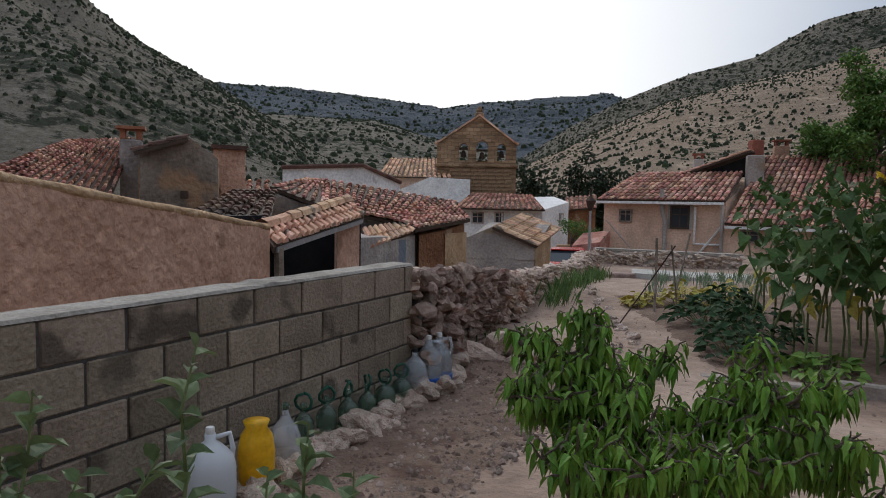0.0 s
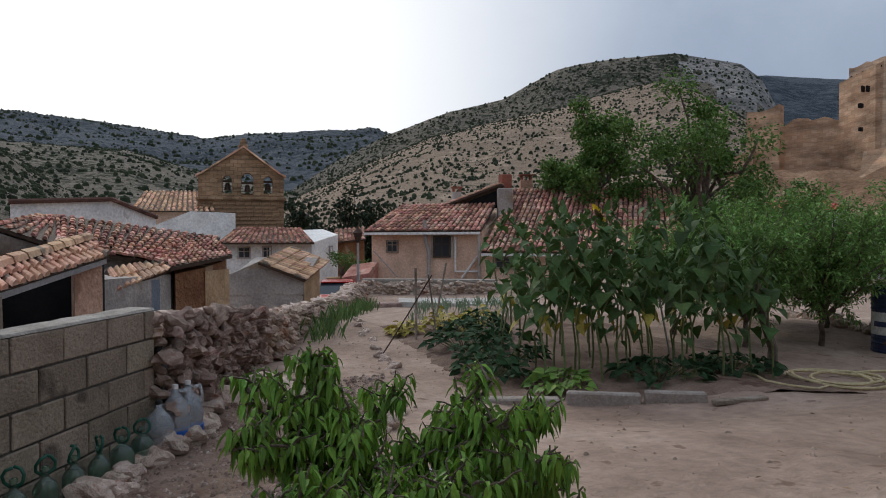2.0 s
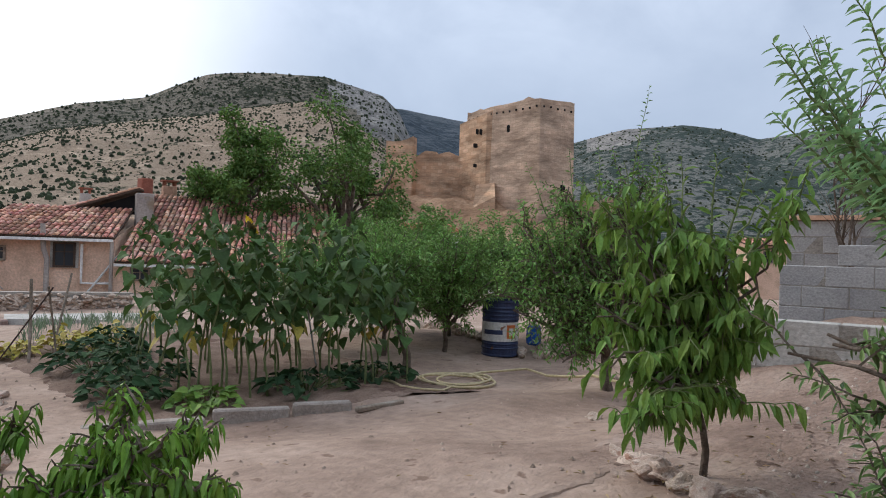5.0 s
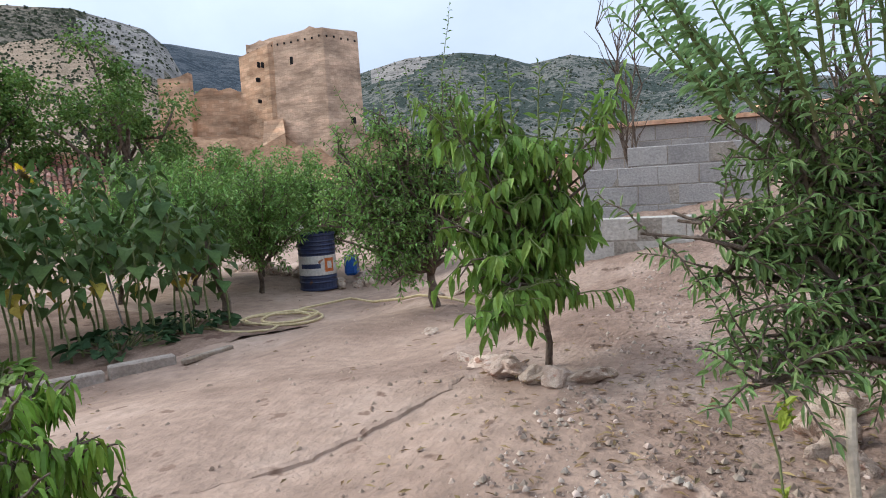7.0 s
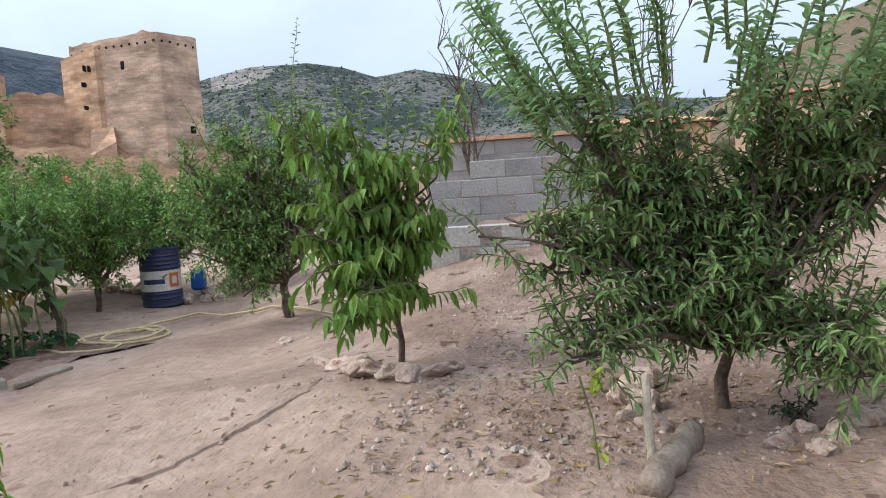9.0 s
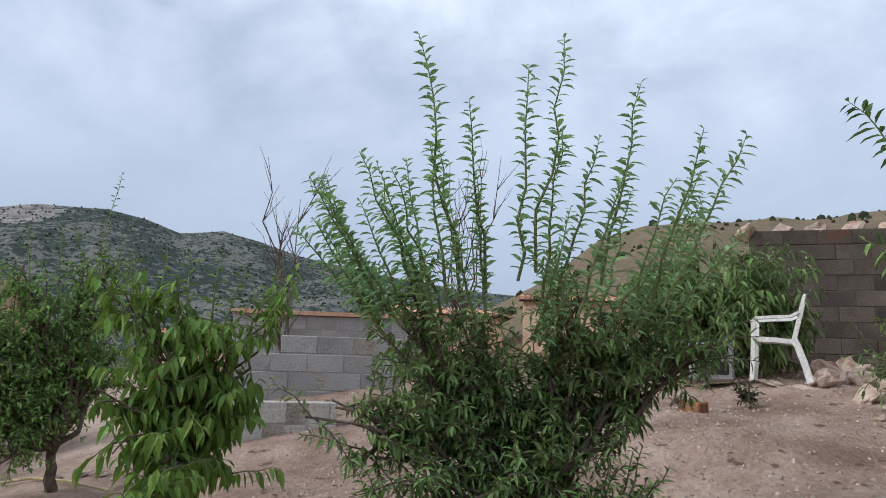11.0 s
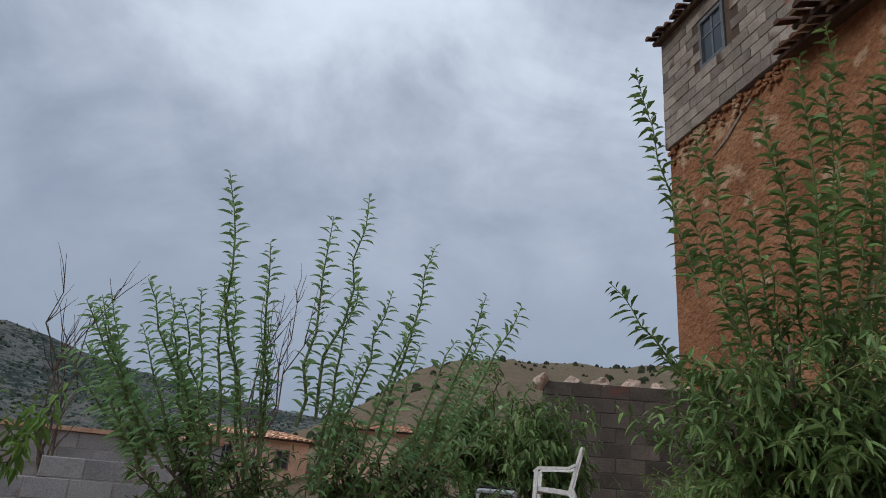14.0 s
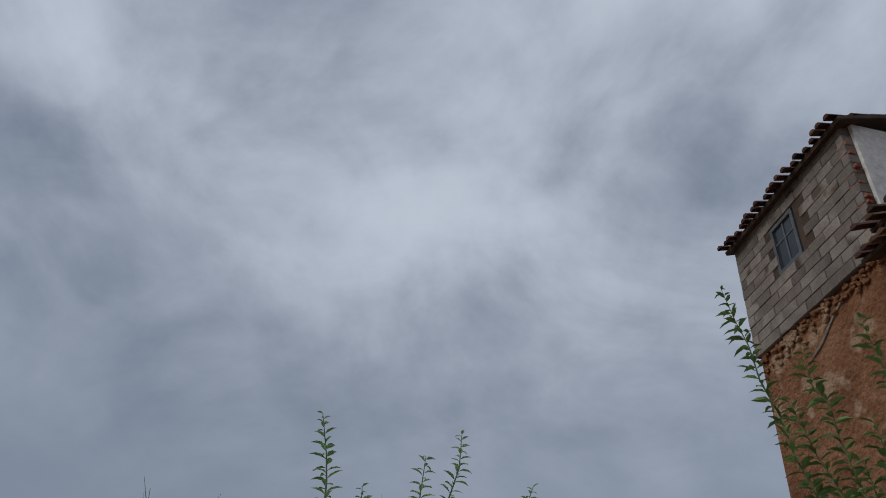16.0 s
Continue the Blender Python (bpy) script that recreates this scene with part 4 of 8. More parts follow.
# inner walls coloured near-black for the shade within the open shed
walls(shed, [(-4.1, 9.6), (-3.2, 12.6), (-3.5, 12.8), (-4.4, 9.8)], -1.5, 1.3, M_INNER_SHADE, "back_wall")
walls(shed, [(-3.6, 12.6), (-1.6, 12.3), (-1.5, 12.6), (-3.6, 12.9)], -1.5, 1.25, M_INNER_SHADE, "end_wall")
walls(shed, [(-2.16, 8.46), (-2.14, 8.62), (-4.1, 9.8), (-4.2, 9.5)], -1.5, [1.0, 1.0, 1.5, 1.5], M_INNER_SHADE, "side_wall")

porch = thing("lean_to", "little tiled lean-to with a grey-blue plank door", "shed")
roof_plane("roof", (-1.43, 13.30, 0.67), (-0.52, 15.26, 0.99), (-0.81, 15.85, 1.14), (-1.64, 13.88, 1.03), M_TILE_PALE, porch, 0.21, 0.34)
walls(porch, [(-1.56, 12.88), (-0.61, 15.26), (-1.6, 16.2), (-2.4, 14.2)], -1.5, [0.9, 0.85, 1.0, 1.05], M_GREYREND)
part("door", Build().prism([(-1.34, 13.46), (-0.79, 14.80), (-0.95, 14.9), (-1.5, 13.6)], -1.4, 0.78), material("blue_grey_paint", [(0.16, 0.19, 0.23), (0.22, 0.25, 0.30)], 3, 30, 0.7, 0.3, 20), porch, "faded blue-grey plank door")

long_house = thing("long_roof_house", "old house with a wavy red-brown tile roof and stained chimney", "house")
roof_plane("roof", (-6.25, 8.40, 1.62), (-5.87, 12.12, 1.51), (-7.12, 15.95, 2.93), (-8.61, 15.77, 2.84), M_TILE, long_house)
walls(long_house, [(-6.64, 8.74), (-6.13, 12.33), (-7.07, 15.76), (-10.81, 15.59)], -2.5, [1.3, 1.4, 1.5, 1.6], M_OCHREWALL)
chimney(long_house, *(-6.38, 14.10), 1.2, 2.75, 0.42, 0.42, M_GREYREND, 20)

gable = thing("grey_gable_house", "tall house with a bare grey-brown rendered gable wall", "house")
walls(gable, [(-5.90, 13.32), (-4.67, 14.23), (-5.85, 18.05), (-7.48, 17.43)], -2.5, [2.2, 2.25, 2.3, 2.3], M_OCHREWALL)
part("gable_wall", Build().prism([(-5.86, 13.29), (-5.15, 13.79), (-4.64, 14.18), (-4.73, 14.47), (-5.27, 14.12), (-6.00, 13.61)], 0.0, [2.42, 2.84, 2.4, 2.4, 2.84, 2.42]), material("stained_brown_render", [(0.15, 0.115, 0.088), (0.24, 0.19, 0.15), (0.33, 0.275, 0.225)], 0.8, 10, 0.95, 0.6, 9, spots=((0.36, 0.22, 0.13), 0.7, 0.6)), gable, "stained grey-brown render")
roof_plane("roof", (-5.90, 13.10, 2.45), (-7.52, 17.42, 2.83), (-6.56, 17.80, 3.20), (-5.08, 13.66, 2.79), M_TILE_DARK, gable)
window(gable, (-5.15, 13.68, 1.57), (1, 0.1), 0.13, 0.16, deep=0.1, bars=False)

stack = thing("render_stack", "broad rendered chimney block with a flat slab top", "chimney")
walls(stack, [(-5.54, 16.57), (-4.89, 16.98), (-5.19, 18.04), (-5.92, 17.81)], -2, 2.78, M_PINK)
walls(stack, [(-5.55, 16.46), (-4.82, 16.90), (-5.18, 18.15), (-5.98, 17.90)], 2.784, 2.88, M_TILE_DARK, "cap")
walls(stack, [(-5.29, 16.33), (-4.68, 16.63), (-4.76, 16.91), (-5.39, 16.62)], -2, [1.95, 1.9, 1.9, 1.95], M_PINK, "shoulder")

dark_house = thing("dark_roof_house", "low house with a dark weathered tile roof", "house")
roof_plane("roof", (-4.53, 11.73, 1.26), (-3.07, 12.19, 1.18), (-3.66, 15.13, 1.78), (-4.49, 14.91, 1.76), M_TILE_DARK, dark_house)
walls(dark_house, [(-4.55, 12.04), (-3.22, 12.46), (-3.68, 14.72), (-4.30, 14.55)], -2, [1.15, 1.05, 1.6, 1.6], M_OCHREWALL)
roof_plane("roof", (-5.00, 17.26, 1.77), (-4.36, 17.43, 1.84), (-4.85, 19.37, 2.12), (-5.50, 19.20, 2.10), M_TILE, dark_house)

red_house = thing("red_roof_house", "house with a broad sagging red tile roof and rubble gable", "house")
roof_plane("roof", (-2.47, 14.36, 1.44), (-0.43, 15.57, 1.03), (0.44, 19.57, 1.61), (-3.12, 17.70, 2.14), M_TILE, red_house)
roof_plane("roof", (-3.90, 15.49, 1.89), (-2.41, 14.37, 1.44), (-3.09, 17.70, 2.13), (-3.51, 17.83, 2.12), M_TILE, red_house)
walls(red_house, [(-3.83, 15.40), (-2.54, 14.76), (-0.46, 15.77), (0.25, 19.17), (-3.30, 17.87)], -2.5, [1.75, 1.35, 1.0, 1.3, 2.0], M_GREYREND)

orange_house = thing("orange_mud_house", "mud-walled house with a drooping red tile roof", "house")
roof_plane("roof", (-0.59, 14.86, 1.01), (0.67, 16.86, 1.20), (0.24, 18.97, 1.64), (-1.39, 17.92, 1.55), M_TILE, orange_house)
walls(orange_house, [(-0.52, 15.27), (0.09, 16.17), (0.54, 17.17), (0.25, 19.37), (-0.95, 17.95)], -2.5, [0.85, 0.95, 1.08, 1.3, 1.3], M_ADOBE)
part("corner_render", Build().prism([(0.06, 16.09), (0.60, 17.11), (0.57, 17.22), (0.06, 16.27)], -0.35, 0.86), M_OCHREWALL, orange_house, "patch of ochre render")

white_barn = thing("white_house", "plain whitewashed house with a dark red roof edge", "house")
walls(white_barn, [(-7.97, 34.05), (-4.15, 35.23), (-2.42, 37.90), (-7.45, 40.29)], -3.5, [3.15, 3.42, 2.55, 3.3], M_WHITE)
part("roof_edge", Build().tube([(-8.00, 33.94, 3.20), (-4.11, 35.13, 3.42), (-2.37, 37.80, 2.67)], 0.11, 6), M_TILE_DARK, white_barn, "dark red tile verge")

nave = thing("church_nave", "long church nave with a pale tile roof and eaves", "church")
roof_plane("roof", (-4.52, 46.76, 3.32), (0.54, 46.97, 3.30), (0.15, 53.97, 5.04), (-4.25, 53.81, 4.95), M_TILE_PALE, nave, 0.3, 0.5)
walls(nave, [(-4.40, 47.17), (0.39, 47.37), (0.16, 52.97), (-4.16, 52.81)], -4, [3.3, 3.3, 4.4, 4.4], M_TAN)
walls(nave, [(-2.90, 43.88), (-0.92, 43.96), (1.69, 44.44), (1.78, 46.94), (-3.10, 46.87)], -4, [2.35, 3.2, 3.1, 3.2, 2.4], M_WHITE, "porch_wall")

church = thing("bell_gable", "old stone church bell gable with three arched openings", "church", pose(-0.53, 48.0, 0, 0, 0, -3.0))
wide, deep = 5.5, 0.9
holes = ((1.84, 0.30, 4.55, 5.45), (3.13, 0.40, 4.45, 5.55), (4.48, 0.30, 4.55, 5.45))
skin = Build()
xs = sorted({round(v, 3) for v in list(np.linspace(0, wide, 30)) + [c + r * k for c, r, _, _ in holes for k in (-1, -0.92, -0.7, -0.4, 0, 0.4, 0.7, 0.92, 1)]})


def top_line(x):
    return 5.65 + (7.6 - 5.65) * (1 - abs(x - 2.9) / (2.9 if x < 2.9 else 2.6))


for x0, x1 in zip(xs, xs[1:]):
    xm = (x0 + x1) / 2
    cut = next(((c, r, a, b) for c, r, a, b in holes if abs(xm - c) < r), None)
    foot = [(x0, 0), (x1, 0), (x1, deep), (x0, deep)]
    if cut:
        c, r, a, b = cut
        arc = [b + math.sqrt(max(0, r * r - (x - c) ** 2)) for x in (x0, x1)]
        skin.prism(foot, -4, a)
        lo = [arc[0], arc[1], arc[1], arc[0]]
        hi = [top_line(x0), top_line(x1), top_line(x1), top_line(x0)]
        skin.add([(p[0], p[1], z) for p, z in zip(foot, lo)] + [(p[0], p[1], z) for p, z in zip(foot, hi)],
                 [(3, 2, 1, 0), (4, 5, 6, 7), (0, 1, 5, 4), (1, 2, 6, 5), (2, 3, 7, 6), (3, 0, 4, 7)])
    else:
        skin.prism(foot, -4, [top_line(x0), top_line(x1), top_line(x1), top_line(x0)])
weld = bmesh.new()
skin_mesh = skin.mesh("wall", M_CHURCH)
weld.from_mesh(skin_mesh)
bmesh.ops.remove_doubles(weld, verts=weld.verts[:], dist=0.001)
weld.to_mesh(skin_mesh)
weld.free()
part("wall", skin_mesh, None, church)
for x0, x1 in ((-0.15, 2.9), (2.9, 5.65)):
    b = Build()
    for i in range(8):
        p, q = [x0 + (x1 - x0) * k / 8 for k in (i, i + 1)]
        za, zb = [top_line(max(0, min(wide, k))) for k in (p, q)]
        b.add([(p, -0.15, za + 0.02), (q, -0.15, zb + 0.02), (q, deep + 0.15, zb + 0.02), (p, deep + 0.15, za + 0.02), (p, -0.15, za + 0.14), (q, -0.15, zb + 0.14), (q, deep + 0.15, zb + 0.14), (p, deep + 0.15, za + 0.14)],
              [(3, 2, 1, 0), (4, 5, 6, 7), (0, 1, 5, 4), (1, 2, 6, 5), (2, 3, 7, 6), (3, 0, 4, 7)])
    part("coping", b, M_TILE_PALE, church)
part("cornice", Build().chamfer(wide + 0.3, deep + 0.3, 0.22, 0.05, pose(wide / 2, deep / 2, 4.2)), M_CHURCH, church)
part("finial", Build().lathe([(0.32, 7.6), (0.32, 7.85), (0.2, 7.9), (0.24, 8.05), (0.1, 8.3)], 8, pose(2.9, deep / 2, 0)), M_CHURCH, church)
for c, r, a, b_ in holes:
    bell = part("bell", Build().lathe([(0.24, a + 0.25), (0.2, a + 0.35), (0.15, a + 0.55), (0.13, a + 0.68), (0.04, a + 0.74)], 12, pose(c, deep / 2, 0)), M_IRON, church, "dark bronze bell")
    part("yoke", Build().box(2 * r, 0.1, 0.14, pose(c, deep / 2, a + 0.83)), M_DARKWOOD, bell)
stone_mesh = [Build().chamfer(w, 0.06, 0.24, 0.02).mesh("ashlar", M_CHURCH) for w in (0.42, 0.55, 0.66)]
for r in range(7):
    x = 0.9 + 0.1 * (r % 2)
    while x < 5.2:
        k = rnd.randrange(3)
        w = (0.42, 0.55, 0.66)[k]
        if x + w < 5.45:
            o = part("ashlar", stone_mesh[k], None, church)
            o.location = (x + w / 2, -0.015, 2.35 + r * 0.26)
        x += w + 0.02
part("side_wall", Build().prism([(0.1, deep), (wide - 0.1, deep), (wide - 0.1, 9), (0.1, 9)], -4, [4.6, 4.6, 4.4, 4.4]), M_CHURCH, church)

white_house = thing("white_house", "white two-storey house with a red tile roof", "house")
roof_plane("roof", (0.54, 36.47, 1.34), (5.34, 36.08, 1.31), (5.35, 41.63, 2.14), (1.71, 41.94, 2.18), M_TILE, white_house, 0.26, 0.45)
walls(white_house, [(0.83, 36.97), (5.27, 36.60), (7.06, 38.84), (6.78, 42.44), (1.75, 42.94)], -4, [1.35, 1.3, 1.75, 2.1, 1.9], M_WHITE)
window(white_house, (1.84, 36.88, 0.51), (1, 0.02), 0.65, 0.62, M_GREYREND)
window(white_house, (2.99, 36.80, 0.53), (1, 0.02), 0.5, 0.62, M_GREYREND)
window(white_house, (6.53, 38.22, 0.43), (0.55, 0.83), 0.5, 0.7, M_GREYREND)

hut = thing("grey_hut", "small grey-rendered barn with a pale tile roof", "barn")
walls(hut, [(0.64, 22.37), (2.95, 21.98), (3.74, 23.99), (1.72, 25.42)], -3, [0.3, 0.2, 0.9, 0.9], M_GREYREND)
part("gable_wall", Build().prism([(0.64, 22.32), (1.66, 22.21), (2.96, 21.93), (2.99, 22.18), (1.68, 22.51), (0.64, 22.57)], -0.2, [0.42, 0.86, 0.22, 0.22, 0.86, 0.42]), M_GREYREND, hut)
part("side_render", Build().prism([(2.98, 21.98), (3.77, 23.93), (3.76, 24.09), (2.97, 22.13)], -3, [0.2, 0.85, 0.85, 0.2]), M_OCHREWALL, hut, "ochre mud-rendered side wall")
roof_plane("roof", (2.99, 21.77, 0.26), (4.14, 24.43, 0.72), (2.98, 25.80, 1.24), (1.60, 22.02, 0.84), M_TILE_PALE, hut, 0.22, 0.36)

low_roofs = thing("orange_house", "distant ochre house with a brown tile roof", "house")
roof_plane("roof", (6.96, 39.37, 1.31), (8.69, 39.02, 1.47), (9.75, 43.91, 2.24), (7.80, 44.30, 2.07), M_TILE, low_roofs, 0.26, 0.45)
walls(low_roofs, [(7.11, 39.65), (8.70, 39.33), (9.69, 43.92), (7.91, 44.28)], -4, 1.4, M_ADOBE)
yard = thing("yard_wall", "ochre yard wall beside the lane", "wall")
walls(yard, [(5.07, 30.56), (7.04, 30.68), (7.15, 31.17), (5.15, 31.05)], -4, -0.2, M_OCHREWALL)

# the house across the garden
home = thing("tile_roof_house", "tan rendered house with patched red tile roofs", "house")
F0, F1 = Vector((6.80, 29.10, 0.74)), Vector((10.85, 26.44, 0.90))
ux = Vector((F1.x - F0.x, F1.y - F0.y, 0)).normalized()
inn = Vector((-ux.y, ux.x, 0))


def home_at(s, depth, z):
    p = Vector((F0.x, F0.y, 0)) + ux * s + inn * depth
    return Vector((p.x, p.y, z))


LEN = (Vector((F1.x, F1.y)) - Vector((F0.x, F0.y))).length
walls(home, [home_at(0, 0, 0)[:2], home_at(LEN, 0, 0)[:2], home_at(LEN, 6, 0)[:2], home_at(0, 6, 0)[:2]], -2.5, [1.82, 1.82, 2.9, 2.9], M_TAN)
roof_plane("roof", home_at(-0.2, -0.35, 1.86), home_at(LEN + 0.05, -0.35, 1.86), home_at(LEN + 0.05, 3.2, 3.12), home_at(0.35, 3.2, 3.12), M_TILE, home, 0.21, 0.36)
walls(home, [home_at(LEN, -0.25, 0)[:2], home_at(LEN + 8, -0.25, 0)[:2], home_at(LEN + 8, 6, 0)[:2], home_at(LEN, 6, 0)[:2]], -2.5, [0.95, 0.9, 3.2, 3.2], M_TAN)
roof_plane("roof", home_at(LEN + 0.1, -0.6, 1.0), home_at(LEN + 8.2, -0.6, 0.95), home_at(LEN + 8.2, 4.6, 3.75), home_at(LEN + 0.6, 4.6, 3.85), M_TILE, home, 0.21, 0.36)
roof_plane("roof", home_at(LEN - 2.4, 2.9, 3.05), home_at(LEN - 2.4, 6.0, 3.1), home_at(LEN + 0.3, 6.0, 4.0), home_at(LEN + 0.3, 2.9, 4.0), M_TILE, home, 0.22, 0.36)
# solid wedge, the loft's inner shade put into its colour
part("loft_opening", Build().prism([home_at(LEN - 1.6, 3.15, 0)[:2], home_at(LEN + 0.1, 3.15, 0)[:2], home_at(LEN + 0.1, 3.4, 0)[:2], home_at(LEN - 1.6, 3.4, 0)[:2]], 2.9, [3.1, 3.72, 3.72, 3.1]), M_INNER_SHADE, home)
chimney(home, *home_at(LEN + 0.55, 2.6, 0)[:2], 1.8, 3.75, 0.65, 0.6, M_GREYREND, -16, cap=False)
part("chimney", Build().chamfer(0.5, 0.5, 0.75, 0.04, pose(*home_at(LEN + 0.3, 4.2, 4.15))), M_BRICK, home, "red painted chimney block")
chimney(home, *home_at(LEN + 1.1, 5.6, 0)[:2], 3.0, 4.35, 0.6, 0.5, M_PINK, -16)
chimney(home, *home_at(LEN - 2.6, 6.5, 0)[:2], 2.0, 3.9, 0.45, 0.45, M_CONCRETE, -16)
window(home, home_at(0.95, -0.02, 0.92), ux, 0.55, 0.55, M_WOOD, bars=True)
window(home, home_at(3.15, -0.02, 0.72), ux, 0.75, 0.92, M_DARKWOOD)
part("window_surround", Build().box(0.95, 0.05, 1.15, Matrix.Translation(home_at(3.15, 0.0, 1.28)) @ Matrix.Rotation(math.atan2(ux.y, ux.x), 4, "Z")), M_CONCRETE, home)
window(home, home_at(LEN + 0.95, -0.28, 0.28), ux, 0.7, 0.5, M_WOOD)
part("fascia", Build().tube([home_at(-0.2, -0.38, 1.74), home_at(LEN, -0.38, 1.74)], 0.07, 4), M_WHITE, home)
part("fascia", Build().tube([home_at(LEN + 0.1, -0.62, 0.86), home_at(LEN + 8.2, -0.62, 0.82)], 0.07, 4), M_WHITE, home)
part("downpipe", Build().tube([home_at(2.45, -0.2, 2.3), home_at(2.5, -0.2, 1.4), home_at(2.62, -0.2, 1.0), home_at(2.62, -0.2, -1)], 0.09, 7), M_GREYREND, home)
part("downpipe", Build().tube([home_at(LEN - 0.05, -0.3, 1.7), home_at(LEN - 0.05, -0.3, -1)], 0.07, 7), M_GREYREND, home)
part("pipe", Build().tube([home_at(3.75, -0.12, 1.6), home_at(3.75, -0.12, 0.15), home_at(4.95, -0.12, 0.15)], 0.05, 6), M_WHITE, home)
part("pipe", Build().tube([home_at(3.75, -0.14, -0.5), home_at(5.1, -0.14, 1.35)], 0.04, 6), M_WHITE, home)
part("wire", Build().tube([home_at(0.2, -0.3, 1.0), home_at(1.3, -0.4, -0.1)], 0.025, 5), M_GREYREND, home)
part("lean_to_roof", Build().prism([home_at(-0.9, -1.2, 0)[:2], home_at(0.3, -1.2, 0)[:2], home_at(0.3, -0.02, 0)[:2], home_at(-0.9, -0.02, 0)[:2]], -0.6, [-0.1, 0.1, 0.55, 0.4]), M_TILE, home)

street_lamp = thing("street_lamp", "old iron street lamp with a lantern head", "street lamp", pose(*(5.27, 24.62), 0))
part("pole", Build().lathe([(0.09, -3), (0.07, -1.5), (0.04, 1.35), (0.04, 1.4)], 8), M_GALV, street_lamp)
part("lantern", Build().lathe([(0.07, 1.4), (0.17, 1.72), (0.2, 1.75), (0.05, 1.92), (0.02, 2.0)], 6), M_IRON, street_lamp)


def make_car(place):
    c = thing("car", "small red hatchback parked in the lane", "car", place)
    prof = [(-1.85, 0.35), (-1.85, 0.85), (-1.7, 1.05), (1.0, 1.08), (1.78, 0.98), (1.95, 0.8), (1.95, 0.35)]
    b = Build()
    for y in (-0.82, 0.82):
        b.v.extend((x, y, z) for x, z in prof)
    n = len(prof)
    b.f = [tuple(range(n)), tuple(reversed(range(n, 2 * n)))] + [((i + 1) % n, i, n + i, n + (i + 1) % n) for i in range(n)]
    part("body", b, M_RED, c)
    cab = [(-1.65, 1.05, 0.74), (-1.25, 1.45, 0.62), (0.1, 1.47, 0.62), (0.85, 1.08, 0.74)]
    g = Build()
    for s in (-1, 1):
        g.v.extend((x, s * w, z) for x, z, w in cab)
    g.f = [(0, 1, 2, 3), (7, 6, 5, 4), (0, 4, 5, 1), (1, 5, 6, 2), (2, 6, 7, 3)]
    part("windows", g, M_PANE, c)
    part("roof", Build().chamfer(1.5, 1.26, 0.05, 0.02, pose(-0.52, 0, 1.485)), M_RED, c)
    part("bumper", Build().chamfer(0.12, 1.6, 0.22, 0.04, pose(1.95, 0, 0.48)), M_RUBBER, c)
    for s in (-1, 1):
        part("headlight", Build().chamfer(0.1, 0.32, 0.16, 0.04, pose(1.87, s * 0.58, 0.72)), M_CLEAR, c)
    for x in (-1.2, 1.25):
        for s in (-1, 1):
            w = part("wheel", Build().lathe([(0.3, -0.09), (0.31, -0.05), (0.31, 0.05), (0.3, 0.09)], 16, pose(x, s * 0.76, 0.31, 90)), M_RUBBER, c)
            part("rim", Build().lathe([(0.19, -0.1), (0.19, 0.1)], 12, pose(x, s * 0.765, 0.31, 90)), M_GALV, w)


car_x, car_y, car_top = (4.84, 26.54, -0.2)
make_car(pose(car_x, car_y, car_top - 1.42, 0, 0, -100))

# ---- the castle ----
mound = Build()
azs, dist = np.arange(36, 66, 0.3), np.linspace(50, 96, 60)
for d in dist:
    for a in azs:
        p = polar(a, d)
        k = smooth01((d - 52) / 22) * smooth01((a - 36) / 8) * smooth01((66 - a) / 5)
        mound.v.append((p.x, p.y, -3.2 + k * 10.6 + 1.3 * noise.noise(p * 0.12) + 0.9 * noise.noise(p * 0.35) + 0.5 * abs(noise.noise(p * 0.9))))
n = len(azs)
mound.f = [(j * n + i, j * n + i + 1, (j + 1) * n + i + 1, (j + 1) * n + i) for j in range(len(dist) - 1) for i in range(n - 1)]
single("castle_mound", mound, M_OCHRE, "eroded ochre earth mound under the castle", "hill", kind="structure", smooth=True)
castle = thing("castle_tower", "massive ruined polygonal castle tower of ochre masonry", "castle")
T = [(57.6, 49.4), (56.4, 44.75), (55.95, 38.6), (60.4, 37.5), (66, 42), (65, 50)]
core = Build()
mid = Vector((60.5, 44.0))
rings = []
for z in np.linspace(2, 17.3, 16):
    k = 1.0 + 0.03 * (1 - (z - 2) / 14.6)
    ring = []
    for (x0, y0), (x1, y1) in zip(T, T[1:] + T[:1]):
        for s in np.arange(0, 1, 0.125):
            p = Vector((x0 + (x1 - x0) * s, y0 + (y1 - y0) * s))
            p = mid + (p - mid) * k
            j = 0.06 * noise.noise(Vector((p.x * 0.9, p.y * 0.9, z * 1.3)))
            ring.append((p.x + j, p.y + j, z + (0.45 * noise.noise(Vector((p.x * 0.9, p.y * 0.9, 3))) if z > 17.2 else 0)))
    rings.append(ring)
m = len(rings[0])
for r in rings:
    core.v.extend(r)
core.f = [(j * m + (i + 1) % m, j * m + i, (j + 1) * m + i, (j + 1) * m + (i + 1) % m) for j in range(len(rings) - 1) for i in range(m)] + [tuple((len(rings) - 1) * m + i for i in reversed(range(m)))]
part("wall", core, M_CASTLE_GREY, castle)
part("broken_wall", Build().prism([(57.75, 50.6), (56.3, 45.6), (56.6, 44.4), (58.9, 46.0), (59.5, 50.5)], 2, [16.2, 16.6, 17.2, 17.2, 16.4]), M_CASTLE, castle, "broken ochre wall face with small openings")


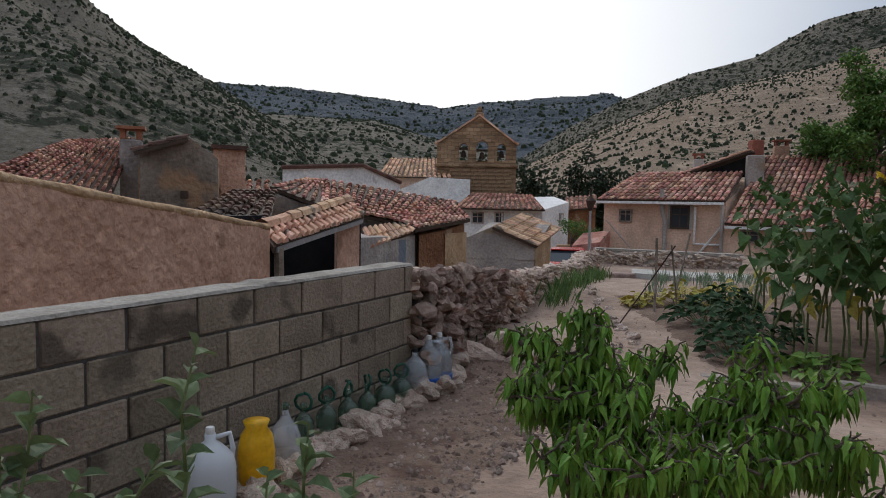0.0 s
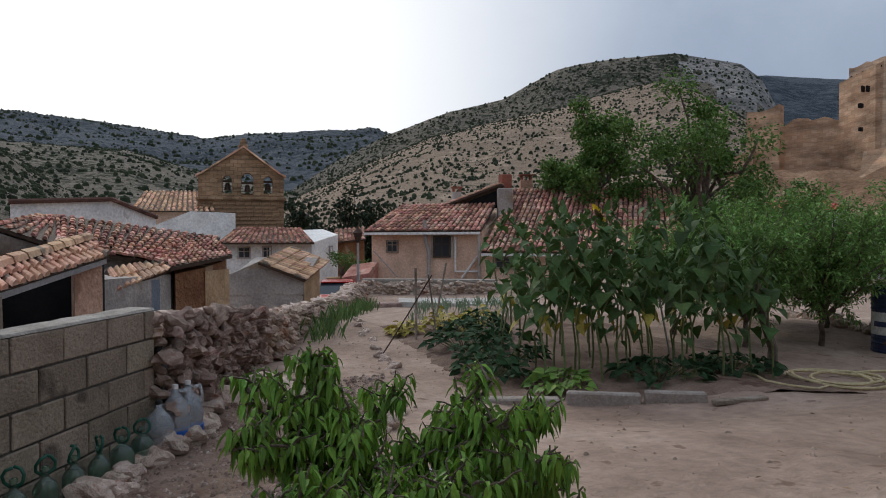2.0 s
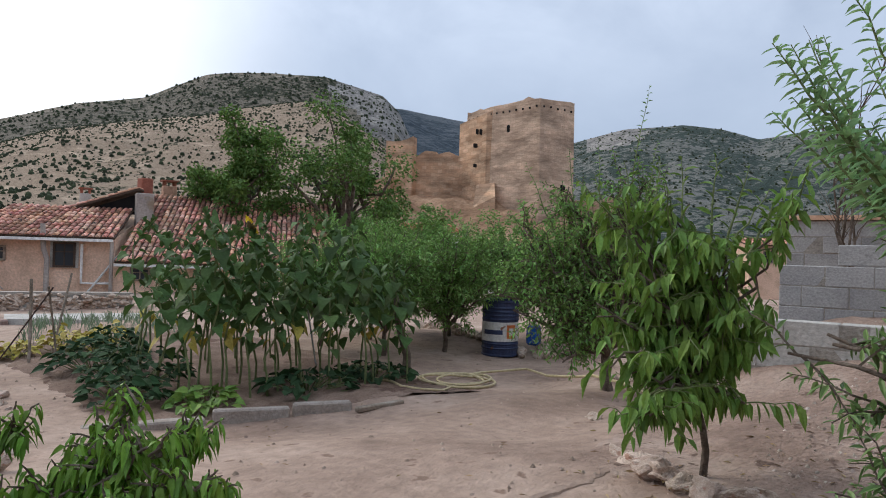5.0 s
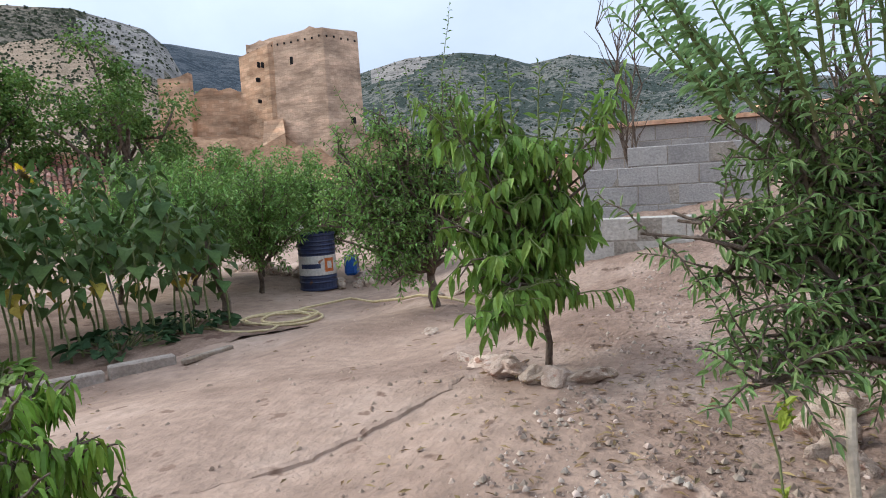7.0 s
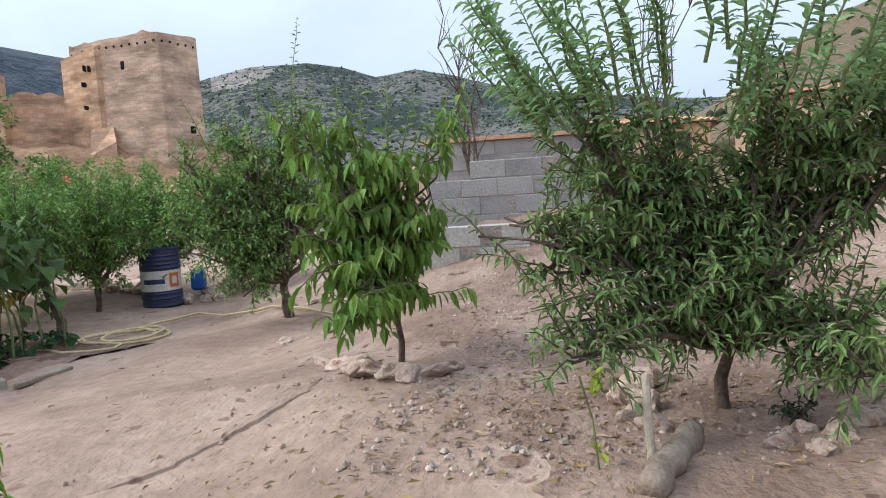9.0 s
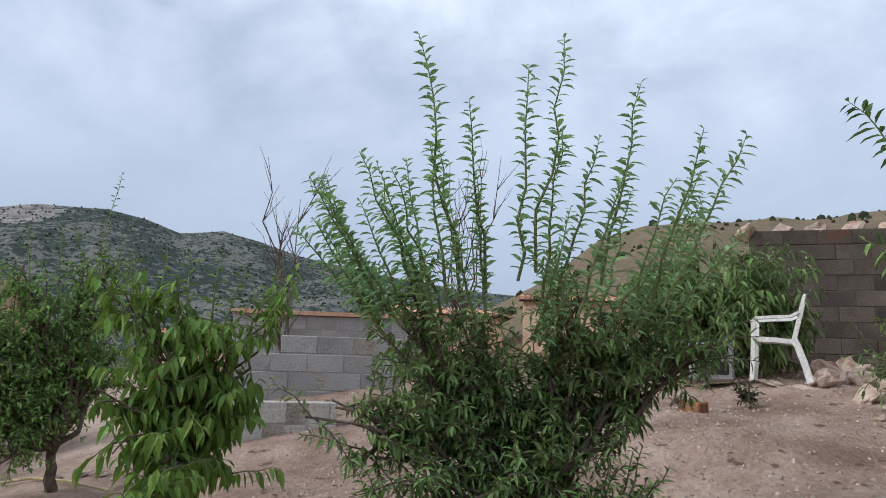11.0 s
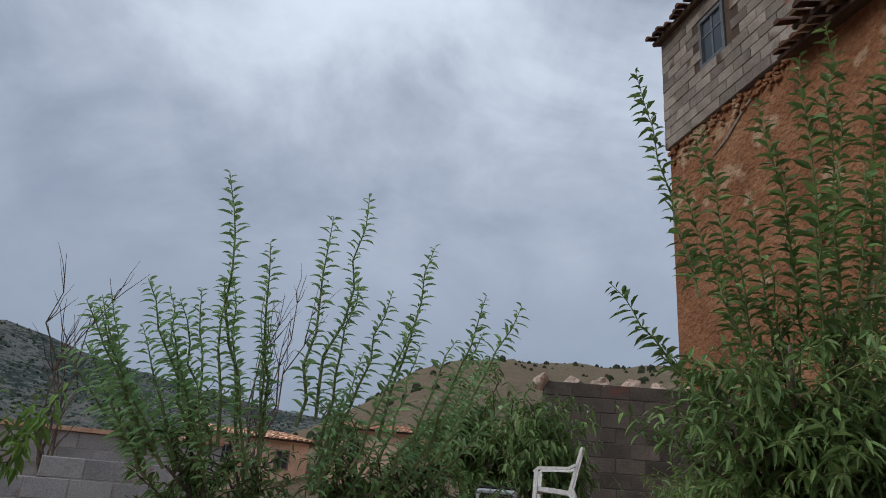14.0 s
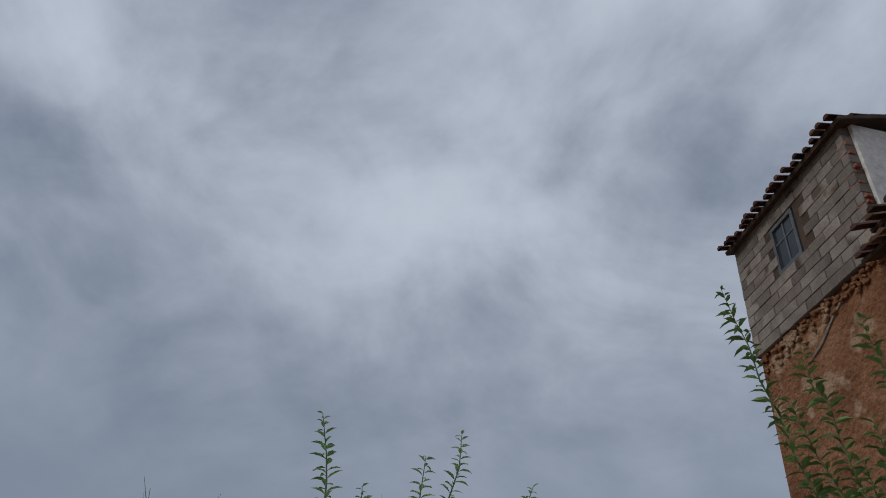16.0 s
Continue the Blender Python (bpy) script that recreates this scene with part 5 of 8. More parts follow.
# a solid near-black block gives the shade in an opening; nothing is cut
def slot(t0, p, w, h):
    part("opening", Build().chamfer(0.5, w, h, 0.05, Matrix.Translation(p) @ Matrix.Rotation(radians(t0), 4, "Z")), M_INNER_SHADE, castle)


slot(5, (56.41, 42.67, 14.66), 0.4, 0.75)
slot(5, (57.74, 36.93, 8.42), 0.35, 0.65)
for (x0, y0), (x1, y1) in zip(T[:3], T[1:4]):
    span = math.hypot(x1 - x0, y1 - y0)
    for q in range(int(span / 0.8)):
        k = (q + 0.5) / int(span / 0.8)
        # putlog holes are blocks too, their shade painted on as near-black
        put = part("putlog_hole", Build().chamfer(0.2, 0.17, 0.2, 0.03, pose(x0 + (x1 - x0) * k, y0 + (y1 - y0) * k, 16.45 + rnd.uniform(-0.06, 0.06), 0, 0, math.degrees(math.atan2(y1 - y0, x1 - x0)) + 90)), M_INNER_SHADE, castle)
slot(17, (54.98, 45.74, 14.47), 0.18, 0.55)
slot(17, (55.06, 45.33, 14.41), 0.18, 0.55)
slot(17, (55.03, 45.99, 13.04), 0.32, 0.42)
slot(17, (55.04, 45.98, 10.95), 0.25, 0.36)
part("buttress", Build().prism([(54.14, 45.35), (54.77, 42.99), (56.28, 44.31), (55.49, 46.06)], 2, [6.5, 7.6, 9.2, 9.0]), M_CASTLE, castle, "collapsed rubble at the foot")
ruin = thing("curtain_wall", "crumbling ochre curtain wall of the castle", "castle wall")
for x0, x1, z0, z1, d0, d1, nm in ((1018, 1068, 14.1, 14.4, 79, 78, "turret"), (1066, 1110, 12.6, 13.4, 79.5, 79, "wall"), (1108, 1165, 13.3, 12.6, 79, 78, "wall"), (980, 1020, 9.0, 10.5, 78, 78, "wall")):
    a, c = [polar(44.0 + (x - 1040) * 0.0436, d) for x, d in ((x0, d0), (x1, d1))]
    b = Build()
    k = 9
    pts = [a.lerp(c, i / (k - 1)) for i in range(k)]
    back = (Vector((c.y - a.y, a.x - c.x, 0))).normalized() * -1.4
    hs = [z0 + (z1 - z0) * i / (k - 1) + 0.5 * noise.noise(pts[i] * 0.7) for i in range(k)]
    for i in range(k - 1):
        p, q = pts[i], pts[i + 1]
        b.prism([(p.x, p.y), (q.x, q.y), (q.x - back.x, q.y - back.y), (p.x - back.x, p.y - back.y)], 2, [hs[i], hs[i + 1], hs[i + 1], hs[i]])
    part(nm, b, M_CASTLE, ruin)

# ---- village roofs below the castle and to the east ----
def little_house(az, d, w, deep_, z1, wall_mat, roof_mat, label, turn=0.0, rise=0.6, z0=-3.5):
    p = polar(az, d)
    h = thing("village_house", label, "house", pose(p.x, p.y, 0, 0, 0, -az + turn), group="village houses")
    part("wall", Build().prism([(-w / 2, -deep_ / 2), (w / 2, -deep_ / 2), (w / 2, deep_ / 2), (-w / 2, deep_ / 2)], z0, [z1, z1, z1 + rise, z1 + rise]), wall_mat, h)
    roof_plane("roof", (-w / 2 - 0.2, -deep_ / 2 - 0.3, z1), (w / 2 + 0.2, -deep_ / 2 - 0.3, z1), (w / 2 + 0.2, deep_ / 2, z1 + rise + 0.05), (-w / 2 - 0.2, deep_ / 2, z1 + rise + 0.05), roof_mat, h, 0.3, 0.55)
    for s in (-0.28, 0.25):
        window(h, (s * w, -deep_ / 2 - 0.01, z1 - 1.35), (1, 0), 0.7, 0.9, M_WOOD)
    return h


little_house(46.6, 44, 3.0, 4, 2.9, M_WHITE, M_REDROOF, "white house with a red sheet roof below the castle", 8)
little_house(40.5, 46, 4.5, 4, 2.9, M_PINK, M_TILE, "pink house with an old tile roof", -5)
little_house(53.5, 44, 3.5, 4, 2.1, M_WHITE, M_TILE_PALE, "white cottage behind the orchard", 10)
little_house(58.5, 40, 4, 4, 1.4, M_WHITE, M_TILE, "white cottage with a red roof behind the orchard", 0)
little_house(74, 60, 6, 6, 3.0, M_TAN, M_TILE, "tan house across the valley", 12)
little_house(79, 85, 9, 6, 4.2, M_ADOBE, M_TILE, "brick-coloured house across the valley", -8)
little_house(83.5, 70, 7, 6, 4.6, M_TAN, M_TILE_PALE, "pale house across the valley", 5)
little_house(87.5, 62, 7, 6, 3.2, M_WHITE, M_TILE, "white house across the valley", -6)
little_house(93, 36, 5, 5, 3.9, M_TAN, M_TILE_PALE, "tan farmhouse behind the trees", 14)
little_house(99, 55, 8, 6, 5.0, M_OCHREWALL, M_TILE, "ochre house on the far slope", -4)
little_house(104, 34, 5, 5, 4.5, M_TAN, M_TILE_PALE, "tan house with a pale roof", 4)

# ---- grey block walls east of the orchard ----
east_wall = thing("block_wall", "pale grey concrete block wall beyond the orchard", "wall", pose(-0.36, 0.2, 0), kind="structure")
block_wall(east_wall, (9.80, 2.45), (10.06, -0.3), 0.15, 10, mat=M_PALEBLOCK, joint=0.006, mortar=M_COPING)
part("coping", Build().prism([(9.66, 2.47), (9.92, -0.32), (10.2, -0.29), (9.94, 2.5)], 2.154, 2.21), M_TILE_PALE, east_wall, "thin red tile coping")
yard_wall = thing("block_wall", "grey concrete block wall stepping down behind the peach tree", "wall", pose(-0.36, 0.2, 0), kind="structure")
block_wall(yard_wall, (7.83, 1.95), (8.0, 0.1), 0.2, 7, mat=M_PALEBLOCK, joint=0.007, mortar=M_COPING)
block_wall(yard_wall, (7.88, 1.45), (8.0, 0.1), 1.604, 1, mat=M_PALEBLOCK, joint=0.007, mortar=M_COPING)
step_wall = thing("low_block_wall", "low step of pale concrete blocks", "wall", pose(-0.36, 0.2, 0), kind="structure")
block_wall(step_wall, (6.54, 1.95), (6.72, 0.7), 0.15, 5, mat=M_CONCRETE, joint=0.007, mortar=M_COPING)

# ---- adobe house above the bank ----
adobe = thing("adobe_house", "tall orange adobe house with a grey block upper storey", "house", pose(-0.38, 0.22, 0))
A0, A1 = Vector((9.2, -7.2)), Vector((5.85, -6.95))
part("adobe_wall", Build().prism([(1.0, -6.6), (9.2, -7.2), (9.0, -13), (1.0, -13)][::-1], 0.2, [8.0, 8.0, 8.0, 8.0]), M_ADOBE, adobe, "eroded orange adobe wall")
part("upper_core", Build().prism([(9.17, -7.24), (9.0, -12.4), (5.7, -12.4), (5.88, -7.0)], 8.004, 10.4), M_OLDBLOCK, adobe)


def hole(s, c):
    return 1.0 < s < 2.05 and 5 <= c <= 9


block_wall(adobe, A0, A1, 8.0, 12, skip=hole, mat=M_OLDBLOCK, joint=0.01)
for s_ in (0.93, 2.06):
    part("jamb", Build().chamfer(0.42, 0.16, 1.0, 0.01, pose(9.2 - s_, -7.2 + 0.0745 * s_, 9.5, 0, 0, -4.3)), M_DARKWOOD, adobe, "dark brown jamb")
part("plaster_wall", Build().prism([(5.84, -7.02), (5.66, -12.4), (5.6, -12.4), (5.78, -7.02)][::-1], 8.004, [10.4, 10.4, 10.4, 10.4]), M_WHITE, adobe, "pale plastered end wall")
for i in (0, 2, 3, 6, 7, 10, 12, 13, 16, 18):
    part("brick", Build().chamfer(0.2, 0.11, 0.055, 0.006, pose(5.9 + 0.05 * rnd.random(), -6.92, 8.2 + i * 0.1, 0, 0, 4)), M_BRICK, adobe)
fr = window(adobe, (7.72, -7.06, 9.0), (-1, 0.07), 0.68, 0.98, material("blue_grey_frame", [(0.09, 0.105, 0.12), (0.13, 0.15, 0.165)], 5, 40, 0.7, 0.2, 40))
roof_plane("roof", (9.28, -6.95, 10.35), (5.65, -6.7, 10.35), (5.6, -10.0, 11.5), (9.2, -10.0, 11.5), M_TILE_DARK, adobe, 0.17, 0.36, 0.07, ragged=0.35)
roof_plane("roof", (5.75, -6.62, 8.12), (0.8, -6.3, 8.0), (0.8, -8.6, 8.9), (5.45, -8.8, 8.9), M_TILE_DARK, adobe, 0.18, 0.36, 0.06, ragged=0.9)
roof_plane("roof_edge", (6.1, -6.68, 7.86), (0.8, -6.33, 7.8), (0.8, -6.9, 7.98), (5.85, -7.2, 8.0), M_TILE_DARK, adobe, 0.18, 0.3, 0.05, ragged=0.8)
rub = Build()
for i in range(110):
    s = rnd.random()
    rub.chamfer(rnd.uniform(0.05, 0.12), 0.05, rnd.uniform(0.04, 0.09), 0.01, pose(9.15 - 3.3 * s, -7.16 + 0.24 * s, 8.0 - abs(rnd.gauss(0, 0.14)), rnd.uniform(-20, 20), rnd.uniform(-30, 30), rnd.uniform(-20, 20)))
part("rubble_course", rub, M_ADOBE, adobe, "broken brick course", kind="stuff")
part("crack_patch", Build().tube([(8.0, -7.1, 7.3), (7.6, -7.07, 7.45), (7.2, -7.04, 7.7), (6.9, -7.02, 7.85)], [0.012, 0.03, 0.02, 0.03], 5), M_COPING, adobe, "pale mortar repair")
part("ceramic_disc", Build().lathe([(0.12, 0), (0.1, 0.05)], 12, pose(6.0, -6.9, 5.2, -90)), M_BRICK, adobe)

# boundary wall behind the chair
rear_wall = thing("rear_wall", "dark stained grey block wall with red stones set along its top", "wall", pose(-0.36, 0.2, 0), kind="structure")
block_wall(rear_wall, (8.75, -4.5), (7.75, -7.2), 1.2, 11, mat=M_DARKBLOCK, joint=0.008)


# ---- leaves and trees ----
class Leaves:
    """Collects leaves: place, direction, length, width and how far the tip hangs."""

    def __init__(self):
        self.rows = []

    def add(self, p, d, length, width, hang):
        self.rows.append((*p, *d, length, width, hang))

    def build(self, fine=True, fold=0.25, broad=False):
        a = np.array(self.rows)
        p, d = a[:, :3], a[:, 3:6]
        d = d / np.linalg.norm(d, axis=1, keepdims=True)
        w, hang = a[:, 7:8], a[:, 8:9]
        ln = a[:, 6:7] / (1 + 0.5 * hang)
        up = np.zeros_like(d)
        up[:, 2] = 1
        up = up + nrs.normal(0, 0.35, up.shape)
        s = np.cross(d, up)
        s /= np.linalg.norm(s, axis=1, keepdims=True) + 1e-9
        nrm = np.cross(s, d)
        down = np.zeros_like(d)
        down[:, 2] = -1

        def at(t, side, lift):
            return p + d * ln * t + down * ln * hang * t * t + s * w * side + nrm * w * lift

        if broad:
            v = np.stack([at(0, 0, 0), at(0.04, -0.34, fold), at(0.12, 0, 0), at(0.04, 0.34, fold), at(0.36, -0.52, fold), at(0.4, 0, 0), at(0.36, 0.52, fold),
                          at(0.7, -0.32, fold * 0.7), at(0.72, 0, 0), at(0.7, 0.32, fold * 0.7), at(1, 0, 0)], 1)
            pat = [(0, 3, 2), (0, 2, 1), (2, 3, 6, 5), (1, 2, 5, 4), (5, 6, 9, 8), (4, 5, 8, 7), (8, 9, 10), (7, 8, 10)]
        elif fine:
            v = np.stack([at(0, 0, 0), at(0.33, -0.46, fold), at(0.33, 0, 0), at(0.33, 0.46, fold), at(0.68, -0.36, fold), at(0.68, 0, 0), at(0.68, 0.36, fold), at(1, 0, 0)], 1)
            pat = [(0, 3, 2), (0, 2, 1), (2, 3, 6, 5), (1, 2, 5, 4), (5, 6, 7), (4, 5, 7)]
        else:
            v = np.stack([at(0, 0, 0), at(0.5, -0.5, fold), at(1, 0, 0), at(0.5, 0.5, fold)], 1)
            pat = [(0, 3, 2), (0, 2, 1)]
        k = v.shape[1]
        b = Build()
        b.v = [tuple(q) for q in v.reshape(-1, 3).tolist()]
        b.f = [tuple(i + k * j for i in f) for j in range(len(a)) for f in pat]
        return b


def rand_dir(bias=(0, 0, 0), spread=1.0):
    v = Vector((rnd.gauss(0, 1), rnd.gauss(0, 1), rnd.gauss(0, 1))).normalized() * spread + Vector(bias)
    return v.normalized()


def curve(a, c, lift, n=6, wob=0.03):
    a, c = Vector(a), Vector(c)
    ln = (c - a).length
    pts = []
    for i in range(n + 1):
        t = i / n
        p = a.lerp(c, t) + Vector((0, 0, lift * ln * 4 * t * (1 - t)))
        if 0 < i < n:
            p += Vector((rnd.gauss(0, wob), rnd.gauss(0, wob), rnd.gauss(0, wob))) * ln
        pts.append(p)
    return pts


def leafy(lv, pts, start, step, size, width, hang, open_, droop, jitter=0.25):
    """Leaves set spirally along a twig."""
    total = sum((b - a).length for a, b in zip(pts, pts[1:]))
    s, ang = start * total, rnd.uniform(0, 6.28)
    while s < total:
        r, i = s, 0
        while i < len(pts) - 2 and r > (pts[i + 1] - pts[i]).length:
            r -= (pts[i + 1] - pts[i]).length
            i += 1
        seg = pts[i + 1] - pts[i]
        p, d = pts[i] + seg.normalized() * min(r, seg.length), seg.normalized()
        o = d.orthogonal().normalized()
        o = Matrix.Rotation(ang, 3, d) @ o
        ang += 2.4
        q = d * (1 - open_) + o * open_ + Vector((0, 0, -droop)) + Vector((rnd.gauss(0, jitter), rnd.gauss(0, jitter), rnd.gauss(0, jitter))) * 0.6
        k = rnd.uniform(0.65, 1.1) * (0.55 + 0.45 * min(1, (total - s) / (0.15 * total + 1e-6)))
        lv.add(p, q, size * k, width * k, hang * rnd.uniform(0.6, 1.3))
        s += step * rnd.uniform(0.7, 1.3)


def tree(name, label, base, crown_c, crown_r, leaf_mat, trunk_top=None, r0=0.05, limbs=10, twigs=8, twig_len=0.35, step=0.03, size=0.1, width=0.025, hang=0.3,
         open_=0.7, droop=0.2, up=0.4, shoots=(), shoot_mat=None, fine=True, stems=1, category="tree", bark=None, low=0.35, group="", inner=1.5, lobes=(), shoot_leaf=0.098, shoot_step=0.0125):
    """lobes: (x, y, z, radius) of the leafy masses that make up an uneven crown."""
    base = Vector(base)
    t = thing(name, label, category, pose(*base), group)
    inv = Matrix.Translation(-base)
    wood, small, lv = Build(), Build(), Leaves()
    crown_c, crown_r = Vector(crown_c), Vector(crown_r)
    top = Vector(trunk_top) if trunk_top else base.lerp(crown_c, 0.55)
    trunks = []
    if stems == 1:
        pts = curve(base - Vector((0, 0, 0.08)), top, 0, 6, 0.025)
        wood.tube(pts, [r0 * (1.25 - 0.5 * i / 6) if i else r0 * 1.5 for i in range(7)], 8)
        trunks = [pts[-1]]
    else:
        for _ in range(stems):
            e = base.lerp(crown_c, 0.5) + Vector((rnd.uniform(-0.5, 0.5) * crown_r.x, rnd.uniform(-0.5, 0.5) * crown_r.y, 0))
            pts = curve(base - Vector((0, 0, 0.06)), e, 0.02, 5, 0.03)
            wood.tube(pts, [r0 * (1 - 0.4 * i / 5) for i in range(6)], 7)
            trunks.append(pts[-1])
    for i in range(limbs):
        while True:
            v = Vector((rnd.uniform(-1, 1), rnd.uniform(-1, 1), rnd.uniform(-1, 1)))
            if low < v.length < 1:
                break
        mid_, rad_ = crown_c, crown_r
        if lobes:
            lb = lobes[i % len(lobes)] if i < 2 * len(lobes) else rnd.choices(lobes, [q[3] ** 2 for q in lobes])[0]
            mid_, rad_ = Vector(lb[:3]), Vector((lb[3], lb[3], lb[3]))
        e = mid_ + Vector((v.x * rad_.x, v.y * rad_.y, v.z * rad_.z)) * (0.5 if lobes else 0.85)
        s = trunks[i % len(trunks)]
        s = s.lerp(base, rnd.uniform(0, 0.25)) if stems == 1 else s
        pts = curve(s, e, 0.10 if v.z < 0.3 else 0.02, 6, 0.035)
        wood.tube(pts, [r0 * 0.5 * (1 - 0.8 * k / 6) + 0.003 for k in range(7)], 6)
        for j in range(twigs):
            k = rnd.uniform(inner, 6)
            a = pts[int(k)].lerp(pts[min(6, int(k) + 1)], k - int(k))
            away = (a - mid_)
            away = Vector((away.x / rad_.x, away.y / rad_.y, away.z / rad_.z))
            if away.length > 1:
                away.normalize()
            d = rand_dir(Vector((away.x, away.y, away.z * 0.5)) * 0.9 + Vector((0, 0, up)), 0.8)
            tip = a + d * twig_len * rnd.uniform(0.6, 1.3)
            tw = curve(a, tip, 0.05, 4, 0.03)
            small.tube(tw, [0.0055, 0.005, 0.004, 0.003, 0.002], 4, False)
            leafy(lv, tw, 0.08, step, size, width, hang, open_, droop)
    part("trunk", wood_local(wood, inv), bark or M_BARK, t, smooth=True, kind="stuff" if stems > 1 else "")
    part("twig_mass", wood_local(small, inv), M_STALK if size > 0.08 else M_BARK, t, kind="stuff")
    for sx, sy, sz in shoots:
        sl = Leaves()
        e = Vector((sx, sy, sz))
        a = crown_c.lerp(e, 0.3) + Vector((rnd.gauss(0, 0.08), rnd.gauss(0, 0.08), 0))
        a.x, a.y = a.x * 0.5 + e.x * 0.5, a.y * 0.5 + e.y * 0.5
        pts = curve(a, e, -0.01, 7, 0.012)
        sh = part("shoot", wood_local(Build().tube(pts, [0.008, 0.008, 0.007, 0.006, 0.005, 0.004, 0.003, 0.0015], 5, False), inv), M_STALK, t, "long upright young shoot")
        leafy(sl, pts, 0.05, shoot_step, shoot_leaf, shoot_leaf * 0.27, 0.35, 0.66, -0.05, 0.16)
        part("foliage", wood_local(sl.build(fine), inv), shoot_mat or leaf_mat, sh)
    part("crown", wood_local(lv.build(fine), inv), leaf_mat, t, kind="stuff")
    return t


def wood_local(b, inv):
    o = inv.translation
    b.v = [(x + o.x, y + o.y, z + o.z) for x, y, z in b.v]
    return b


def on(x, y, dz=0.0):
    return Vector((x, y, land(x, y) + dz))


def rock_mesh(name, mat, seed, sub=2, flat=0.75, rough=0.28):
    r = random.Random(seed)
    bm = bmesh.new()
    bmesh.ops.create_icosphere(bm, subdivisions=sub, radius=0.5)
    o = Vector((r.uniform(0, 50), r.uniform(0, 50), r.uniform(0, 50)))
    for v in bm.verts:
        k = 1 + rough * noise.noise(v.co * 2.4 + o) * 1.8 + 0.16 * noise.noise(v.co * 6 + o) + 0.07 * noise.noise(v.co * 15 + o)
        v.co = Vector((v.co.x * k, v.co.y * k * 0.85, v.co.z * k * flat))
    return Build().bm(bm).mesh(name, mat)


# big almond and its tall shoots
ALMOND_LOBES = [(2.86, 0.25, 1.60, 0.33), (2.75, 0.51, 1.26, 0.25), (2.63, 0.66, 1.32, 0.17), (2.56, 0.34, 1.04, 0.25), (2.41, 0.38, 0.85, 0.12), (2.85, 0.06, 1.24, 0.31), (2.95, 0.04, 1.77, 0.26), (2.90, -0.36, 1.30, 0.32), (2.87, -0.51, 1.64, 0.32),
                (2.90, -0.77, 1.75, 0.30), (2.94, -0.95, 1.55, 0.22), (2.53, -0.61, 0.92, 0.24), (2.38, -0.74, 0.82, 0.18), (2.68, -0.43, 1.03, 0.22), (2.64, -0.10, 1.02, 0.26), (3.12, -0.25, 1.12, 0.28), (3.26, 0.12, 1.36, 0.30),
                (2.90, 0.33, 1.90, 0.18), (2.86, -0.50, 1.93, 0.2), (2.95, -0.98, 1.82, 0.2), (2.70, -1.05, 1.60, 0.22)]
tree("almond_tree", "young almond tree with long upright leafy shoots", on(2.88, -0.25), (2.83, -0.17, 1.5), (0.95, 1.25, 0.78), M_ALMOND, (2.86, -0.27, 0.85), 0.028,
     limbs=84, twigs=12, low=0.2, inner=3.4, twig_len=0.24, step=0.0135, size=0.072, width=0.02, hang=0.18, open_=0.62, droop=0.12, up=0.3, lobes=ALMOND_LOBES,
     shoots=[(2.42, 0.30, 2.97), (2.45, 0.07, 2.69), (2.43, -0.19, 2.86), (2.40, -0.34, 2.99), (2.42, -0.69, 2.80), (2.40, -0.96, 2.60), (2.32, -1.11, 2.55),
             (2.51, 0.54, 2.45), (2.46, 0.69, 2.30), (2.56, 0.19, 2.50), (2.51, -0.36, 2.60), (2.45, -0.51, 2.55), (2.51, 0.02, 2.35), (2.35, -0.81, 2.35), (2.56, 0.42, 2.30), (2.40, -0.61, 2.40), (2.65, -1.26, 2.20)] + [(rnd.uniform(2.4, 3.06), rnd.choice((rnd.uniform(-1.2, -0.3), rnd.uniform(0.0, 0.85))), rnd.uniform(1.95, 2.55)) for _ in range(30)], shoot_mat=M_SHOOT)
# almond in front of the adobe wall
tree("almond_tree", "tall leafy almond tree in front of an adobe wall", on(2.19, -2.71), (2.26, -2.76, 2.15), (0.8, 0.9, 0.9), M_ALMOND, (2.22, -2.71, 1.5), 0.05,
     limbs=44, twigs=11, low=0.5, inner=2.4, twig_len=0.42, step=0.026, size=0.115, width=0.031, hang=0.25, open_=0.62, droop=0.15, up=0.4, shoot_leaf=0.145, shoot_step=0.017,
     shoots=[(2.75, -2.07, 4.44), (2.76, -1.88, 2.91), (1.85, -2.50, 4.08), (1.61, -2.44, 3.64), (1.49, -2.53, 3.72), (2.07, -2.28, 3.30), (2.30, -2.17, 3.04), (1.97, -2.38, 3.54), (1.41, -2.60, 3.93), (2.53, -2.21, 3.56), (2.06, -2.15, 3.05), (1.65, -2.28, 3.21), (1.49, -2.41, 3.28), (2.02, -2.34, 3.86), (1.68, -2.51, 4.17), (2.37, -2.25, 3.82)], shoot_mat=M_ALMOND)
